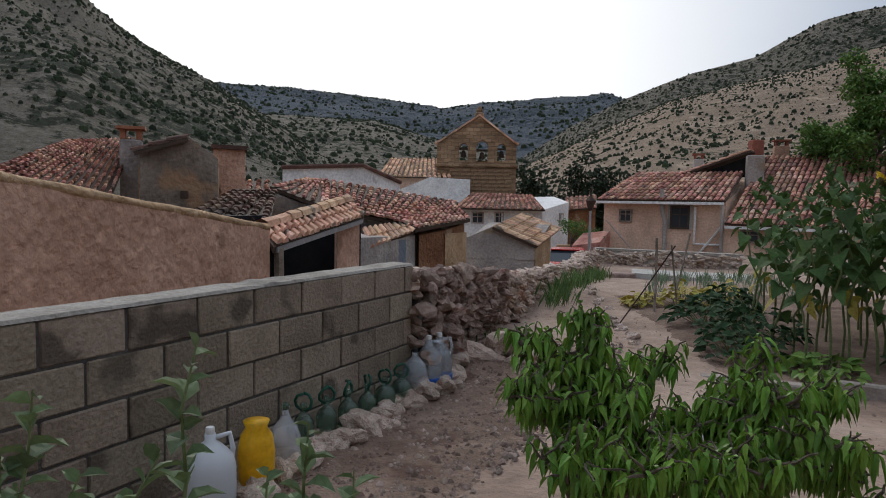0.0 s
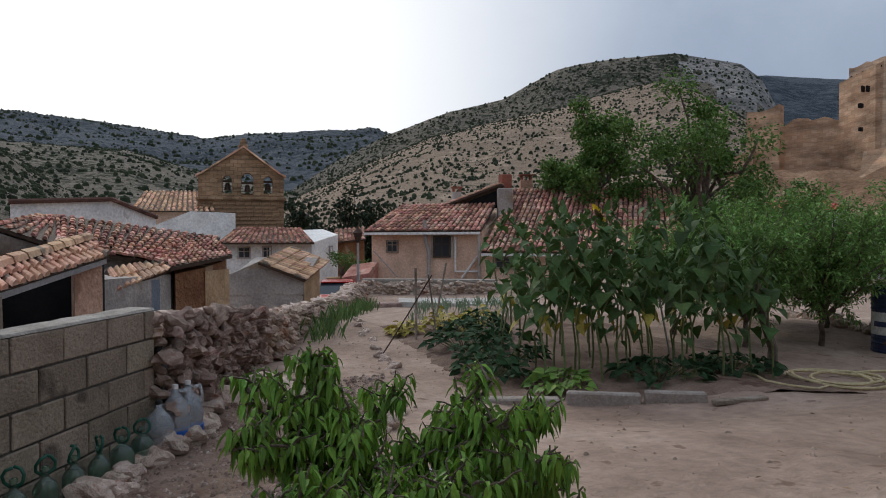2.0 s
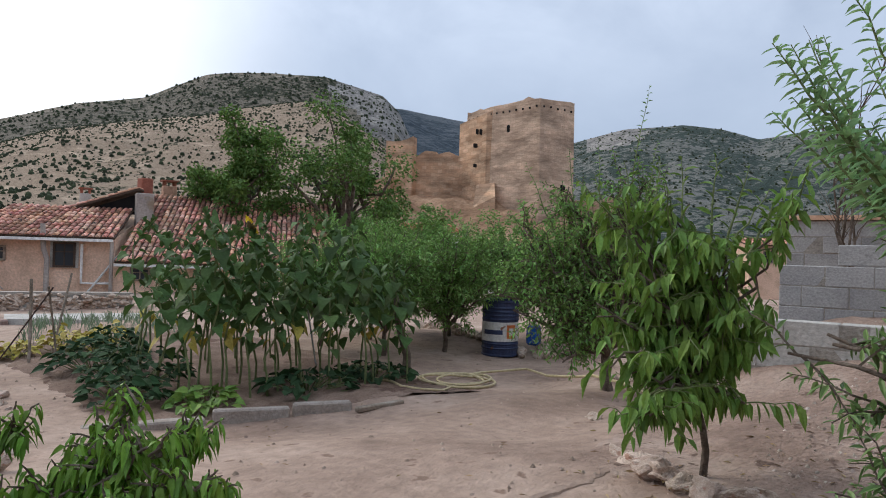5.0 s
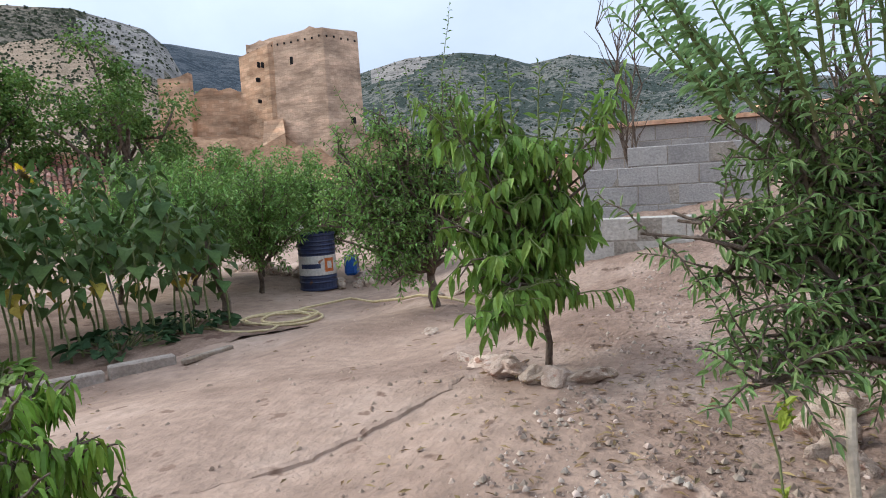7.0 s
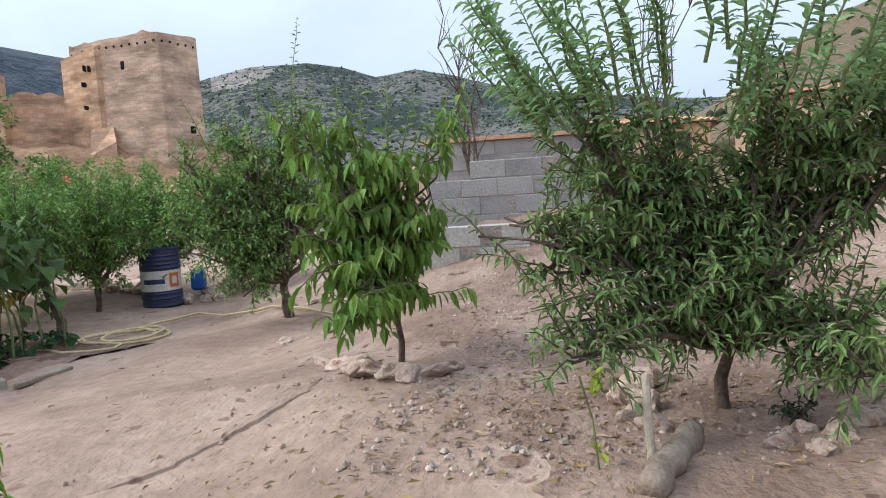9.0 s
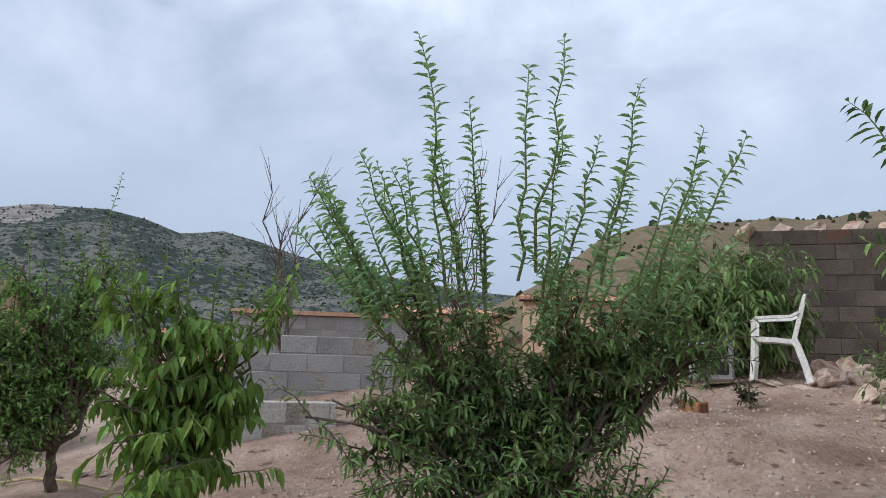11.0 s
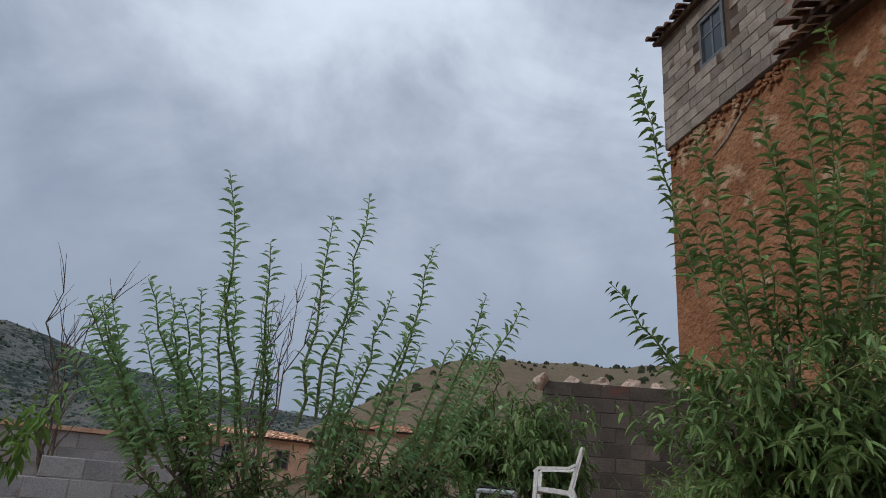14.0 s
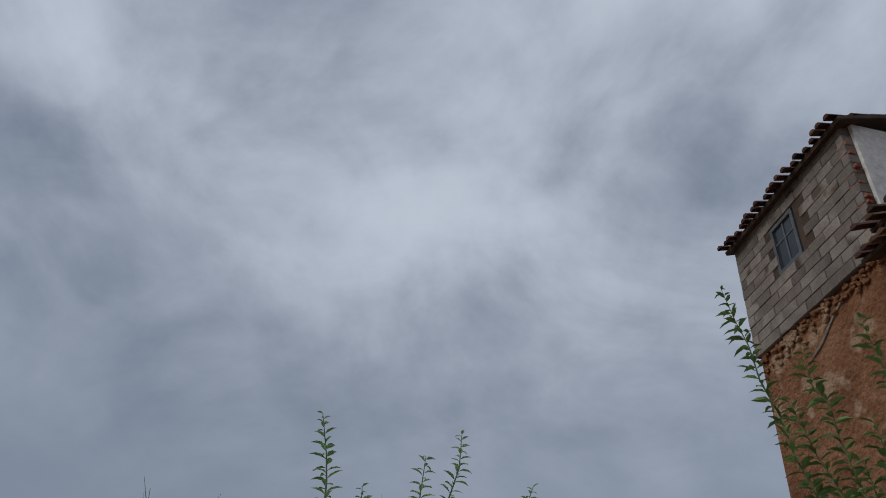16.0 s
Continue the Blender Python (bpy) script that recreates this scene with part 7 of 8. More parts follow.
ED = "pinkish limestone rock edging the path"
for i in range(20):
    k = i / 19
    x, y = -0.98 + 0.98 * k + rnd.gauss(0, 0.05), 3.15 + 2.55 * k + rnd.gauss(0, 0.05)
    rock(x + 0.16, y, rnd.uniform(0.12, 0.27), 0, ED, "path edging rocks")
for x, y, s in ((0.12, 5.95, 0.34), (0.3, 6.2, 0.36), (0.62, 6.35, 0.5), (0.78, 6.1, 0.32), (0.05, 5.4, 0.26), (-0.02, 5.75, 0.28)):
    rock(x, y, s, 0, "large limestone rock at the foot of the wall", "wall foot rocks")
for k in np.linspace(0, 1, 22):
    rock(2.0 + 0.75 * k + rnd.gauss(0, 0.05), 6.6 + 6.5 * k, rnd.uniform(0.08, 0.17), -0.02, "small pale stone lining the path", "path line stones")
for k in np.linspace(0, 1, 14):
    rock(0.9 + 0.7 * k + rnd.gauss(0, 0.12), 4.0 + 1.6 * k + rnd.gauss(0, 0.1), rnd.uniform(0.1, 0.22), -0.02, "pale stone beside the peach sapling", "sapling stones")
RING = "pale stone of a ring round a fruit tree"
for x, y, s in ((3.97, 1.98, 0.16), (3.87, 1.85, 0.24), (3.75, 1.73, 0.26), (3.67, 1.61, 0.24), (3.60, 1.47, 0.2), (3.57, 1.33, 0.22), (3.60, 1.21, 0.2), (3.69, 1.11, 0.17), (4.07, 2.08, 0.14)):
    rock(x, y, s, -0.02, RING, "tree ring stones", 0.7)
for x, y, s in ((3.02, 0.15, 0.16), (2.91, 0.07, 0.17), (3.16, 0.11, 0.2), (3.28, 0.01, 0.18), (2.78, 0.11, 0.14), (2.66, 0.04, 0.12), (2.57, -0.48, 0.11), (2.51, -0.60, 0.14), (2.63, -0.70, 0.15), (2.46, -0.38, 0.1), (2.38, -0.50, 0.1)):
    rock(x, y, s, 0, RING, "tree ring stones")
for a in np.arange(-150, 30, 16):
    rock(6.2 + 0.95 * math.cos(radians(a)), 3.4 + 0.75 * math.sin(radians(a)), rnd.uniform(0.1, 0.2), -0.02, RING, "tree ring stones", 0.7)
for t_ in np.linspace(0, 1, 20):
    rock(10.2 - 1.0 * t_ + rnd.gauss(0, 0.1), 9.6 - 2.9 * t_ + rnd.gauss(0, 0.12), rnd.uniform(0.16, 0.34), 0, "white limestone rock edging the orchard", "white edging rocks")
for x, y, s in ((9.5, 6.3, 0.3), (9.3, 6.05, 0.26), (9.75, 6.1, 0.4), (9.9, 5.8, 0.36), (10.2, 6.2, 0.4), (9.2, 6.2, 0.2)):
    rock(x, y, s, 0, "white limestone rock beside the oil drum", "white edging rocks")
for x, y, s in ((5.48, -3.39, 0.3), (5.78, -3.64, 0.34), (5.98, -3.74, 0.42), (5.83, -3.99, 0.3), (4.93, -3.38, 0.22), (4.63, -3.48, 0.26), (4.43, -3.18, 0.2), (5.23, -3.88, 0.4), (6.23, -4.09, 0.5), (4.83, -4.08, 0.45), (4.03, -3.27, 0.22), (4.53, -3.98, 0.4), (3.83, -3.67, 0.3)):
    rock(x, y, s, 0, "broken pale stone heaped on the bank", "bank stones")
for x, y, s in ((5.68, -3.09, 0.34), (5.48, -3.21, 0.28)):
    rock(x, y, s, -0.06, "flat pale slab under the garden chair", "bank stones", 0.35)

# pebbles and clods on the soil
pb = Build()
for _ in range(6500):
    if rnd.random() < 0.55:
        x, y = rnd.uniform(2.2, 7.5), rnd.uniform(-4.5, 2.5)
    else:
        x, y = rnd.uniform(-1.0, 9.0), rnd.uniform(0.5, 10)
    if wall_side(x, y) < 0.3:
        continue
    s = 0.004 + 0.019 * rnd.random() ** 4
    z = land(x, y)
    p = Vector((x, y, 0))
    z += 0.035 * noise.noise(p * 0.9) + 0.018 * noise.noise(p * 3.1) + 0.012 * noise.noise(p * 7.0)
    a = rnd.uniform(0, 6.28)
    c, d = math.cos(a) * s, math.sin(a) * s
    k = len(pb.v)
    pb.v.extend([(x + c, y + d, z), (x - d, y + c * 0.7, z), (x - c, y - d, z), (x + d, y - c * 0.8, z), (x + c * 0.3, y + d * 0.3, z + s * 0.8), (x - c * 0.4, y - d * 0.2, z + s * 0.7)])
    pb.f.extend([(k, k + 1, k + 4), (k + 1, k + 5, k + 4), (k + 1, k + 2, k + 5), (k + 2, k + 3, k + 5), (k + 3, k + 4, k + 5), (k + 3, k, k + 4)])
single("pebbles", pb, material("pebbles", [(0.26, 0.19, 0.145), (0.34, 0.255, 0.2), (0.43, 0.345, 0.285)], 6, 40, 0.95, 0, island=0.2), "loose gravel and clods scattered over dry soil", "gravel", kind="stuff")
gr, bank = Build(), Build()
for n_ in range(19500):
    y = rnd.uniform(1.7, 7.1)
    x = (-3.05 + y * 0.5104 if y < 5.3 else -0.36 + (y - 5.26) * 0.32) + 0.2 + rnd.uniform(0, 1.5)
    s = 0.007 + 0.02 * rnd.random() ** 2.5
    heap = gr
    if n_ > 6500:
        heap, x, y, s = bank, rnd.uniform(2.2, 7.2), rnd.uniform(-4.4, 1.3), 0.005 + 0.019 * rnd.random() ** 3
    p = Vector((x, y, 0))
    z = land(x, y) + 0.035 * noise.noise(p * 0.9) + 0.018 * noise.noise(p * 3.1) + 0.012 * noise.noise(p * 7.0) + 0.01
    a = rnd.uniform(0, 6.28)
    c, d = math.cos(a) * s, math.sin(a) * s
    k = len(heap.v)
    heap.v.extend([(x + c, y + d, z), (x - d, y + c * 0.7, z), (x - c, y - d, z), (x + d, y - c * 0.8, z), (x + c * 0.3, y + d * 0.3, z + s * 0.8), (x - c * 0.4, y - d * 0.2, z + s * 0.7)])
    heap.f.extend([(k, k + 1, k + 4), (k + 1, k + 5, k + 4), (k + 1, k + 2, k + 5), (k + 2, k + 3, k + 5), (k + 3, k + 4, k + 5), (k + 3, k, k + 4)])
single("bank_gravel", bank, material("bank_gravel", [(0.22, 0.165, 0.13), (0.33, 0.265, 0.22), (0.46, 0.40, 0.35)], 5, 40, 0.95, 0, island=0.4), "loose pale gravel on the bank below the adobe house", "gravel", kind="stuff")
single("path_gravel", gr, material("path_gravel", [(0.155, 0.102, 0.078), (0.25, 0.185, 0.15), (0.38, 0.30, 0.255)], 5, 40, 0.95, 0, island=0.4), "loose red-brown gravel on the garden path", "gravel", kind="stuff")
litter = Leaves()
for _ in range(1000):
    x, y = (rnd.gauss(3.2, 0.8), rnd.gauss(0.1, 0.9)) if rnd.random() < 0.85 else (rnd.uniform(1.5, 8), rnd.uniform(-4, 7))
    a = rnd.uniform(0, 6.28)
    litter.add((x, y, land(x, y) + 0.02), (math.cos(a), math.sin(a), 0.1), 0.06, 0.016, 0.05)
single("leaf_litter", litter.build(False), material("dry_leaf", [(0.20, 0.13, 0.06), (0.34, 0.25, 0.13)], 4, 40, 0.8, 0, island=0.4), "dry fallen leaves on bare soil", "leaf litter", kind="stuff")

# ---- dry stone wall ----
dry_wall = thing("dry_stone_wall", "rubble dry stone wall of pinkish grey limestone", "wall", kind="structure")
LINE = [(-0.36, 5.32, 0.98), (-0.05, 6.4, 0.93), (0.75, 8.9, 0.6), (2.3, 14.6, 0.18), (3.2, 17.1, 0.04), (4.1, 19.6, 0.12), (4.6, 22.0, 0.1)]


def wall_pt(s):
    for (ax, ay, az_), (bx, by, bz) in zip(LINE, LINE[1:]):
        ln = math.hypot(bx - ax, by - ay)
        if s <= ln or (bx, by, bz) == LINE[-1]:
            k = min(1, s / ln)
            return Vector((ax + (bx - ax) * k, ay + (by - ay) * k, az_ + (bz - az_) * k)), Vector(((by - ay) / ln, -(bx - ax) / ln, 0))
        s -= ln


core = Build()
total = sum(math.hypot(b[0] - a[0], b[1] - a[1]) for a, b in zip(LINE, LINE[1:]))
prev = None
for i in range(41):
    p, o = wall_pt(total * i / 40)
    cur = [(p + o * 0.20).to_tuple()[:2], (p - o * 0.26).to_tuple()[:2], p.z - 0.10]
    if prev:
        core.prism([prev[0], cur[0], cur[1], prev[1]], -1.6, [prev[2], cur[2], cur[2], prev[2]])
    prev = cur
part("wall_core", core, M_MORTAR, dry_wall)
far_stones, cap_stones, near_count = Build(), Build(), 0
s = 0.0
while s < total:
    p, o = wall_pt(s)
    base_z = land(p.x + o.x * 0.5, p.y + o.y * 0.5)
    near = s < 4.6
    z = base_z + 0.02
    size = (0.135 if s < 7 else 0.17)
    while z < p.z + 0.05:
        k = size * rnd.uniform(0.7, 1.35)
        q = p + o * (0.22 + rnd.uniform(-0.05, 0.05)) + Vector((rnd.uniform(-0.05, 0.05), rnd.uniform(-0.08, 0.08), 0))
        m = pose(q.x, q.y, z, rnd.uniform(-30, 30), rnd.uniform(-30, 30), rnd.uniform(0, 360)) @ Matrix.Diagonal((k * 1.25, k, k * 0.95, 1))
        me = rnd.choice(WALLSTONES)
        if near and near_count < 300:
            part("stone", me, None, dry_wall).matrix_local = m
            near_count += 1
        else:
            far_stones.add([m @ v.co for v in me.vertices], [tuple(f.vertices) for f in me.polygons])
        z += k * 0.62
    for side_ in (0.08, -0.1, -0.25):
        k = size * rnd.uniform(0.9, 1.6)
        q = p + o * side_ + Vector((rnd.uniform(-0.05, 0.05), rnd.uniform(-0.08, 0.08), -0.06 + rnd.uniform(-0.05, 0.06)))
        m = pose(*q, rnd.uniform(-20, 20), rnd.uniform(-20, 20), rnd.uniform(0, 360)) @ Matrix.Diagonal((k * 1.25, k, k * 0.8, 1))
        me = rnd.choice(WALLSTONES)
        cap_stones.add([m @ v.co for v in me.vertices], [tuple(f.vertices) for f in me.polygons])
    s += size * 0.72
part("cap_stones", cap_stones, M_STONE_PALE, dry_wall, "pale lichen-grey top stones", kind="stuff")
part("stones", far_stones, M_STONE, dry_wall, kind="stuff")
front_wall = thing("garden_front_wall", "low mortared stone wall before the tan house", "wall", kind="structure")
fa, fb = Vector((5.12, 23.02, -0.42)), Vector((9.10, 20.89, -0.16))
st = Build()
for i in range(230):
    k, r_ = rnd.random(), rnd.random()
    q = fa.lerp(fb, k)
    me = rnd.choice(WALLSTONES)
    m = pose(q.x, q.y - 0.16, -0.45 + 0.55 * r_, rnd.uniform(-20, 20), rnd.uniform(-20, 20), rnd.uniform(0, 360)) @ Matrix.Diagonal((0.34, 0.16, 0.17, 1))
    st.add([m @ v.co for v in me.vertices], [tuple(f.vertices) for f in me.polygons])
part("wall_core", Build().prism([(fa.x, fa.y - 0.15), (fb.x, fb.y - 0.15), (fb.x, fb.y + 0.2), (fa.x, fa.y + 0.2)], -2, 0.1), M_CONCRETE, front_wall)
part("stones", st, M_STONE_PALE, front_wall, kind="stuff")
part("coping", Build().prism([(fa.x, fa.y - 0.2), (fb.x, fb.y - 0.2), (fb.x, fb.y + 0.25), (fa.x, fa.y + 0.25)], 0.104, 0.18), M_COPING, front_wall)
single("concrete_strip", Build().prism([(5.16, 18.58), (7.59, 16.74), (8.40, 18.57), (5.50, 19.83)], -0.7, -0.22), M_CONCRETE, "pale concrete walkway strip at the end of the beds", "walkway", kind="structure")
single("stone_step", Build().chamfer(1.0, 0.5, 0.2, 0.03, pose(*(4.76, 18.68), -0.33, 0, 0, -15)), M_STONE, "rough grey stone step at the end of the path", "step")

# ---- kerbs and plank by the bed ----
M_KERB = material("worn_kerb", [(0.24, 0.20, 0.17), (0.32, 0.275, 0.24), (0.38, 0.335, 0.30)], 3, 40, 0.92, 0.5, 40)
for a, b, w, h in (((2.3, 5.98), (3.22, 5.62), 0.14, 0.04), ((3.27, 5.6), (3.86, 5.27), 0.1, 0.1), ((3.88, 5.26), (4.36, 5.0), 0.1, 0.09)):
    a, b = Vector(a), Vector(b)
    c = (a + b) / 2
    single("kerb", Build().chamfer((b - a).length - 0.01, w, h + 0.1, 0.015, pose(c.x, c.y, land(c.x, c.y) + h / 2 - 0.04, 0, 0, math.degrees(math.atan2(b.y - a.y, b.x - a.x)))), M_KERB, "worn concrete kerb edging the sunflower bed", "kerb", "bed kerbs")
single("plank", Build().chamfer(0.55, 0.07, 0.05, 0.01, pose(4.58, 4.84, land(4.58, 4.84) + 0.025, 0, 0, -4)), M_WOOD, "short weathered plank lying on the soil", "plank")
rill = Build()
pts = [Vector((1.38, 3.00)), Vector((1.98, 2.54)), Vector((2.47, 2.24)), Vector((2.97, 2.03)), Vector((3.41, 1.91)), Vector((3.82, 1.95))]
fine_pts = [pts[int(k)].lerp(pts[min(5, int(k) + 1)], k - int(k)) for k in np.linspace(0, 4.999, 60)]
for i, p in enumerate(fine_pts):
    w = 0.014 + 0.009 * noise.noise(Vector((i * 0.6, 0, 0)))
    z = land(p.x, p.y)
    q = p + Vector((0.015 * noise.noise(Vector((i * 0.5, 3, 0))), 0.03 * noise.noise(Vector((i * 0.5, 7, 0)))))
    rill.v.extend([(q.x - w, q.y - 2 * w, z - 0.03), (q.x - 0.5 * w, q.y - w, z + 0.004), (q.x + 0.5 * w, q.y + w, z + 0.012), (q.x + w, q.y + 2 * w, z - 0.03)])
rill.f = [(4 * i + s_, 4 * i + s_ + 1, 4 * i + s_ + 5, 4 * i + s_ + 4) for i in range(59) for s_ in range(3)]
rill.f = [f_ for n_, f_ in enumerate(rill.f) if noise.noise(Vector(((n_ // 3) * 0.23, 2, 9))) > -0.38]
single("rill_edge", rill, M_SOIL, "thin broken mortar edge of an irrigation rill", "edging")

# ---- loose things ----
hose = []
for i in range(150):
    a = i * 0.13
    r_ = 0.52 + 0.1 * math.sin(i * 0.21) - 0.0012 * i
    hose.append(Vector((6.45 + r_ * math.cos(a) + 0.001 * i, 5.55 + 0.8 * r_ * math.sin(a), 0.02 + 0.012 * (i // 48))))
for q in ((7.2, 5.75), (7.84, 5.46), (7.5, 4.9), (7.2, 4.3), (7.09, 4.01), (6.8, 3.5), (6.3, 2.9)):
    hose.append(Vector((*q, 0.03)))
smooth_h = [Vector((p.x, p.y, land(p.x, p.y) + 0.025 + p.z * 0.6)) for p in hose]
single("garden_hose", Build().tube(smooth_h, 0.016, 6), M_HOSE, "coiled pale yellow garden hose on the soil", "hose")
h2 = [Vector(q) for q in ((6.1, 5.3), (5.75, 5.1), (5.5, 5.2), (5.45, 5.45), (5.6, 5.75), (5.5, 6.2))]
single("garden_hose", Build().tube([Vector((p.x, p.y, land(p.x, p.y) + 0.03)) for p in h2], 0.015, 6), M_HOSE, "loose end of a pale yellow hose by the bed", "hose")

drum = thing("oil_drum", "navy steel oil drum with a worn white band", "oil drum", pose(*on(8.87, 6.72), 0, 0, -40))
prof = [(0.28, 0.0), (0.295, 0.01), (0.295, 0.03), (0.285, 0.04)]
for z in (0.13, 0.2, 0.58, 0.64, 0.7, 0.76):
    prof += [(0.285, z - 0.018), (0.297, z), (0.285, z + 0.018)]
prof += [(0.285, 0.84), (0.297, 0.85), (0.297, 0.88), (0.27, 0.88), (0.27, 0.80)]
part("shell", Build().lathe(prof, 32), M_NAVY, drum)
part("band", Build().lathe([(0.286, 0.24), (0.2885, 0.245), (0.2885, 0.535), (0.286, 0.54)], 32), M_BAND, drum, "worn white painted band")


def on_drum(name, a0, a1, z0, z1, mat, r_=0.2915, n_=8):
    b = Build()
    for i in range(n_ + 1):
        a = radians(a0 + (a1 - a0) * i / n_)
        b.v.extend([(r_ * math.cos(a), r_ * math.sin(a), z0), (r_ * math.cos(a), r_ * math.sin(a), z1)])
    b.f = [(2 * i, 2 * i + 2, 2 * i + 3, 2 * i + 1) for i in range(n_)]
    part(name, b, mat, drum)


on_drum("marking", -160, -95, 0.35, 0.42, M_NAVY)
on_drum("emblem", -82, -50, 0.29, 0.50, M_ORANGE)
on_drum("emblem", -74, -58, 0.34, 0.45, M_BAND, 0.2935)
can_xy = (9.39, 6.43)
can = thing("jerrycan", "blue plastic jerrycan standing on rocks", "jerrycan", pose(*on(*can_xy, 0.16), 0, 0, 20))
part("body", Build().chamfer(0.26, 0.2, 0.32, 0.04, pose(0, 0, 0.14)), M_BLUE, can)
part("cap", Build().lathe([(0.03, 0.3), (0.035, 0.31), (0.03, 0.35)], 10, pose(0.06, 0, 0)), M_PLASTIC_W, can)

log = Build()
lp = curve(on(2.55, -0.09, 0.04), on(2.04, 0.10, 0.04), 0, 8, 0.01)
log.tube(lp, [0.042, 0.052, 0.056, 0.053, 0.052, 0.054, 0.05, 0.053, 0.053], 12)
single("log", log, M_WOOD, "weathered grey log lying beside the almond tree", "log", smooth=True)
single("stake", Build().tube([(2.25, 0.09, 0.29), (2.29, 0.08, 0.54), (2.30, 0.09, 0.66), (2.33, 0.09, 0.81)], [0.017, 0.015, 0.016, 0.014], 8), material("peeled_stick", [(0.42, 0.36, 0.28), (0.55, 0.49, 0.40)], 8, 50, 0.8, 0.3, 50), "peeled pale wooden stake stuck upright", "stake")
single("marker_post", Build().chamfer(0.06, 0.045, 0.55, 0.008, pose(*on(1.2, 2.72, 0.22), 4, 8, 20)), M_CONCRETE, "pale square stake among peach leaves", "post")

# bottles and jugs by the block wall
JUG_AXIS = Vector((0.455, 0.89))


def bottle(x, y, prof_, mat, label, name="bottle", cap=None, turn=0, category="bottle", handle=False):
    t = thing(name, label, category, pose(*on(x, y, 0.01), 0, 0, turn), group="bottles by the wall")
    part("body", Build().lathe(prof_, 18), mat, t, smooth=True)
    top = prof_[-1][1]
    if cap:
        part("cap", Build().lathe([(0.02, top), (0.021, top + 0.02), (0.018, top + 0.03)], 12), cap, t)
    if handle:
        part("handle", Build().tube([(0.02, 0, top - 0.02), (0.085, 0, top - 0.01), (0.1, 0, top - 0.08), (0.09, 0, top - 0.15)], 0.012, 7), mat, t, smooth=True)
    return t


BIG = [(0.10, 0), (0.112, 0.02), (0.112, 0.22), (0.10, 0.27), (0.05, 0.32), (0.024, 0.34), (0.024, 0.37)]
MED = [(0.07, 0), (0.078, 0.02), (0.078, 0.18), (0.06, 0.23), (0.028, 0.27), (0.018, 0.30), (0.018, 0.32)]
JUG5 = [(0.085, 0), (0.095, 0.02), (0.09, 0.1), (0.096, 0.14), (0.09, 0.2), (0.07, 0.25), (0.03, 0.29), (0.022, 0.31), (0.022, 0.33)]
bottle(-1.0, 2.95, BIG, M_MILKY, "milky white plastic jug standing by the wall", "jug", M_PLASTIC_W, 30, "jug", True)
bottle(-0.85, 3.15, [(0.06, 0), (0.082, 0.05), (0.088, 0.2), (0.075, 0.28), (0.05, 0.32), (0.062, 0.35)], M_YELLOW, "crumpled yellow plastic container", "container", None, 0, "container")
bottle(-0.77, 3.4, MED, M_CLEAR, "cloudy clear plastic bottle", "bottle", M_GREEN_GLASS, 0)
for k in range(6):
    x, y = -0.72 + 0.5 * k / 5, 3.85 + 1.0 * k / 5
    jug = bottle(x - 0.05, y, [(r_ * 0.8, z_ * 0.62) for r_, z_ in (MED if k < 4 else JUG5)], M_GREEN_GLASS, "green plastic jug with a looped handle", "green_jug", M_GREEN_GLASS, 40 * k, "jug")
    loop = [Vector((0.05 * math.sin(q * 0.7), 0.012 * math.cos(q * 1.1), 0.235 + 0.05 * math.cos(q * 0.7))) for q in range(10)]
    part("handle", Build().tube(loop, 0.009, 7), M_GREEN_PLASTIC, jug, "dark green looped handle", smooth=True)
bottle(-0.18, 5.05, JUG5, M_CLEAR, "dusty clear plastic bottle with a dark cap", "bottle", M_RUBBER, 0)
for x, y in ((-0.08, 5.2), (0.0, 5.32)):
    w = bottle(x, y, [(0.1, 0), (0.108, 0.02), (0.1, 0.12), (0.108, 0.17), (0.1, 0.25), (0.08, 0.3), (0.03, 0.36), (0.024, 0.4)], M_CLEAR, "large clear water bottle with a pale blue label", "water_bottle", M_PLASTIC_W, 0, "bottle", True)
    part("label", Build().lathe([(0.1005, 0.06), (0.1095, 0.065), (0.1095, 0.11), (0.1005, 0.115)], 18), M_BLUE, w, "small blue label")


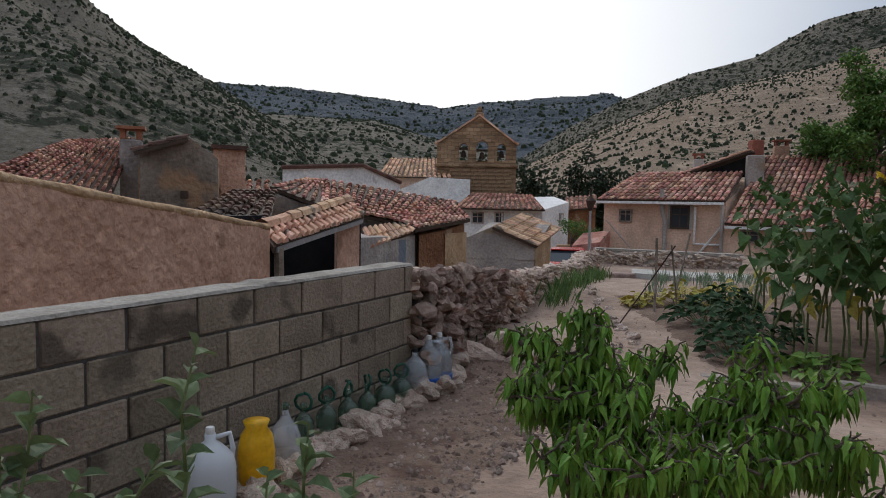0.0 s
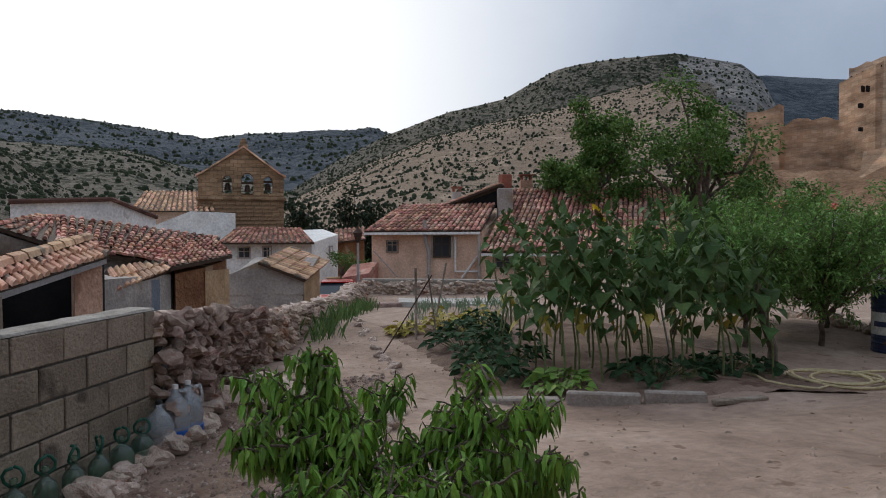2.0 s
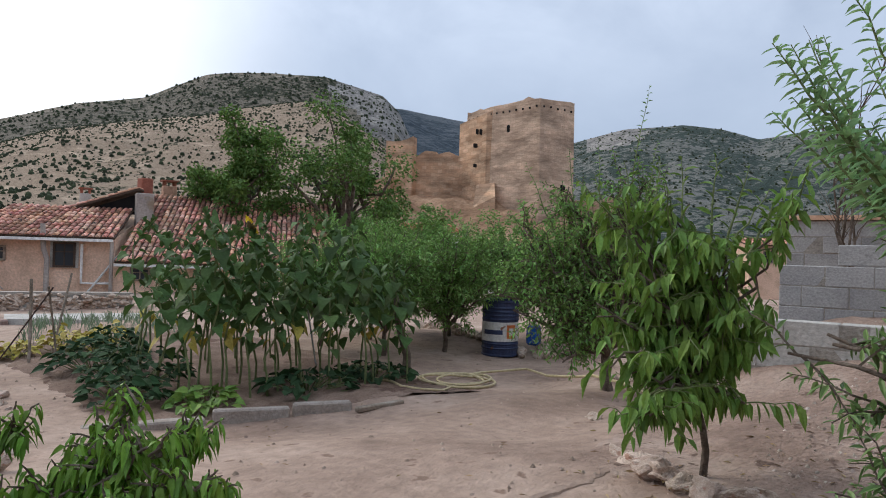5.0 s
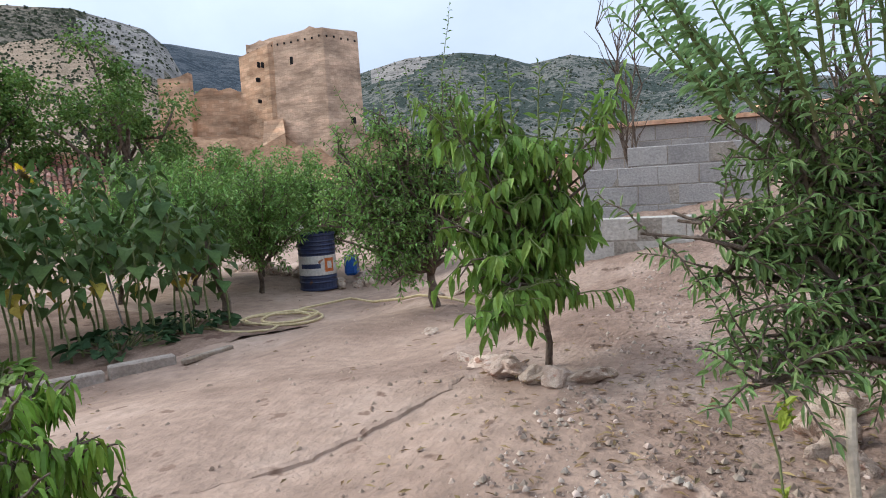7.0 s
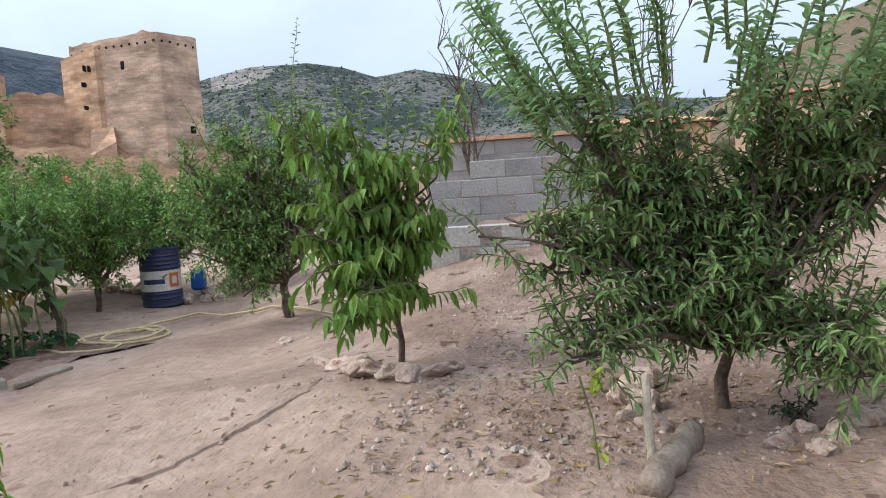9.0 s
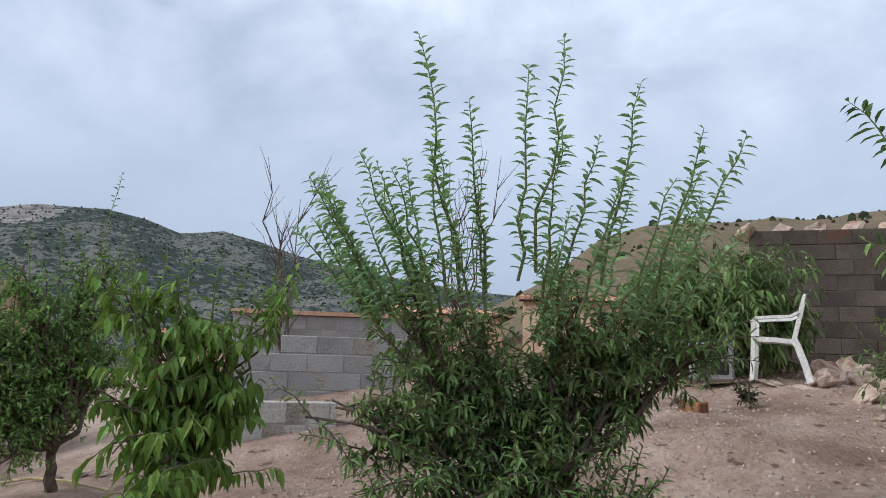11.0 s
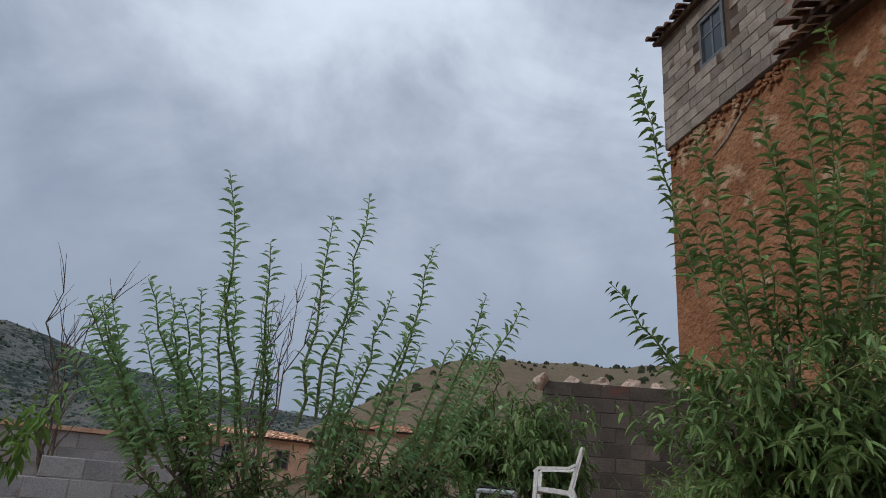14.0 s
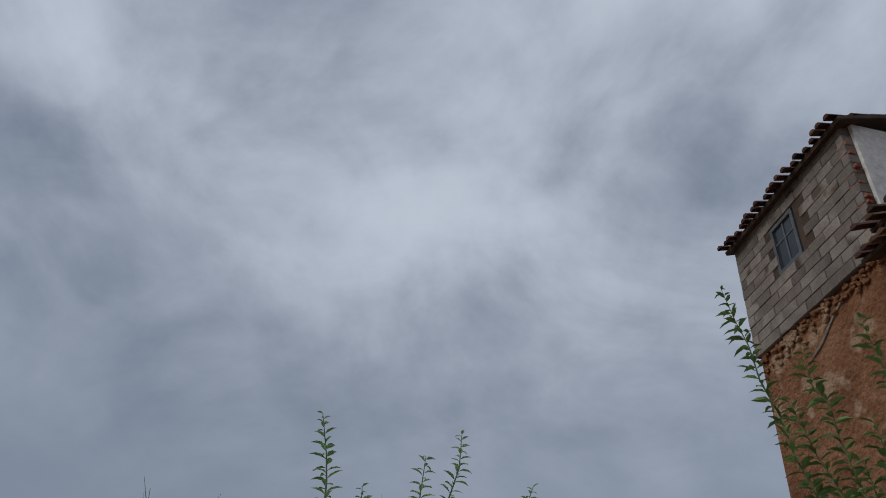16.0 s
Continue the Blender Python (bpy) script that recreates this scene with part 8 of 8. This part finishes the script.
# ---- the chair and things on the bank ----
def make_chair(place):
    c = thing("garden_chair", "white moulded plastic garden armchair on the gravel bank", "chair", place)

    def strip(name, pts_, w, t):
        b = Build()
        k = 0
        for i, (x, y, z) in enumerate(pts_):
            a, d = pts_[max(0, i - 1)], pts_[min(len(pts_) - 1, i + 1)]
            tx, tz = d[0] - a[0], d[2] - a[2]
            ln = math.hypot(tx, tz) or 1
            nx, nz = -tz / ln * t / 2, tx / ln * t / 2
            for s_, e in ((-1, 1), (1, 1), (1, -1), (-1, -1)):
                b.v.append((x + nx * e, y + s_ * w / 2, z + nz * e))
        for i in range(len(pts_) - 1):
            b.f.extend((4 * i + s_, 4 * i + (s_ + 1) % 4, 4 * i + 4 + (s_ + 1) % 4, 4 * i + 4 + s_) for s_ in range(4))
        b.f.extend([(3, 2, 1, 0), tuple(4 * (len(pts_) - 1) + s_ for s_ in range(4))])
        return part(name, b, M_PLASTIC_W, c)

    seat = Build()
    for i in range(7):
        for j in range(7):
            x, y = -0.22 + 0.46 * i / 6, -0.23 + 0.46 * j / 6
            seat.v.append((x, y, 0.43 - 0.03 * (1 - (y / 0.23) ** 2) * (1 - ((x - 0.0) / 0.25) ** 2) + 0.02 * (i / 6) - (0.03 if i == 6 else 0)))
    n_ = len(seat.v)
    seat.v += [(x, y, z - 0.012) for x, y, z in seat.v]
    for i in range(6):
        for j in range(6):
            a = i * 7 + j
            seat.f += [(a, a + 7, a + 8, a + 1), (n_ + a + 1, n_ + a + 8, n_ + a + 7, n_ + a)]
    for a, b in ([(i * 7, i * 7 + 7) for i in range(6)] + [(i * 7 + 13, i * 7 + 6) for i in range(6)] + [(j + 1, j) for j in range(6)] + [(42 + j, 43 + j) for j in range(6)]):
        seat.f.append((a, b, n_ + b, n_ + a))
    part("seat", seat, M_PLASTIC_W, c)
    for s_ in (-1, 1):
        y = s_ * 0.255
        strip("front_leg", [(0.27, y * 1.05, 0), (0.25, y, 0.22), (0.235, y, 0.42), (0.225, y, 0.62)], 0.055, 0.05)
        strip("rear_leg", [(-0.36, y * 1.02, 0), (-0.3, y, 0.2), (-0.24, y * 0.98, 0.36), (-0.2, y * 0.96, 0.44)], 0.055, 0.075)
        strip("armrest", [(0.26, y, 0.6), (0.2, y, 0.645), (0.0, y, 0.655), (-0.18, y, 0.66), (-0.27, y * 0.97, 0.7)], 0.065, 0.028)
        strip("side_rail", [(0.24, y, 0.43), (0.0, y, 0.42), (-0.24, y * 0.98, 0.40)], 0.03, 0.05)
        strip("back_post", [(-0.2, y * 0.95, 0.42), (-0.26, y * 0.93, 0.62), (-0.335, y * 0.86, 0.86)], 0.05, 0.035)
    for y in (-0.14, -0.07, 0.0, 0.07, 0.14):
        strip("back_slat", [(-0.19, y, 0.42), (-0.255, y, 0.62), (-0.325, y, 0.84)], 0.042, 0.014)
    part("top_rail", Build().tube([(-0.335, -0.22, 0.85), (-0.345, -0.1, 0.885), (-0.347, 0, 0.893), (-0.345, 0.1, 0.885), (-0.335, 0.22, 0.85)], 0.02, 8), M_PLASTIC_W, c)
    part("under_frame", Build().box(0.03, 0.46, 0.035, pose(0.2, 0, 0.395)), M_PLASTIC_W, c)
    return c


make_chair(pose(5.75, -3.12, 1.475, 0, 0, 58) @ Matrix.Diagonal((0.74, 0.82, 0.87, 1)))
stove = thing("stove", "old white enamelled stove with a dark front", "stove", pose(*(6.16, -2.69), 1.46, 0, 0, 66))
part("body", Build().chamfer(0.4, 0.36, 0.36, 0.02, pose(0, 0, 0.18)), M_GALV, stove)
part("hob", Build().chamfer(0.36, 0.32, 0.03, 0.01, pose(0, 0, 0.372)), M_RUBBER, stove)
for s_, w in ((0.27, 0.1), (0.12, 0.12)):
    part("panel", Build().chamfer(0.3, 0.02, w, 0.006, pose(0, 0.182, s_)), M_RUBBER, stove, "dark panel")
    part("panel", Build().chamfer(0.02, 0.3, w, 0.006, pose(-0.202, 0, s_)), M_RUBBER, stove, "dark panel")
single("brick", Build().chamfer(0.2, 0.11, 0.1, 0.008, pose(4.99, -2.00, land(4.99, -2.00) + 0.05, 0, 0, 25)), M_ADOBE, "broken red hollow brick lying on the gravel", "brick")
for x, y, l_, t_ in ((2.27, -1.36, 0.36, 12), (2.14, -1.47, 0.28, -8)):
    single("stone_slab", Build().chamfer(l_, 0.25, 0.06, 0.015, pose(x, y, land(x, y) + 0.04, 4, 2, t_)), M_STONE_PALE, "flat pale stone slab on the bank", "slab", "bank stones")
for i in range(7):
    x, y = 8.42 - 0.13 * i, -4.3 - 0.4 * i
    rock(x, y, 0.28, 0, "red-brown stone set on the rear wall", "rear wall stones").location.z = 3.40
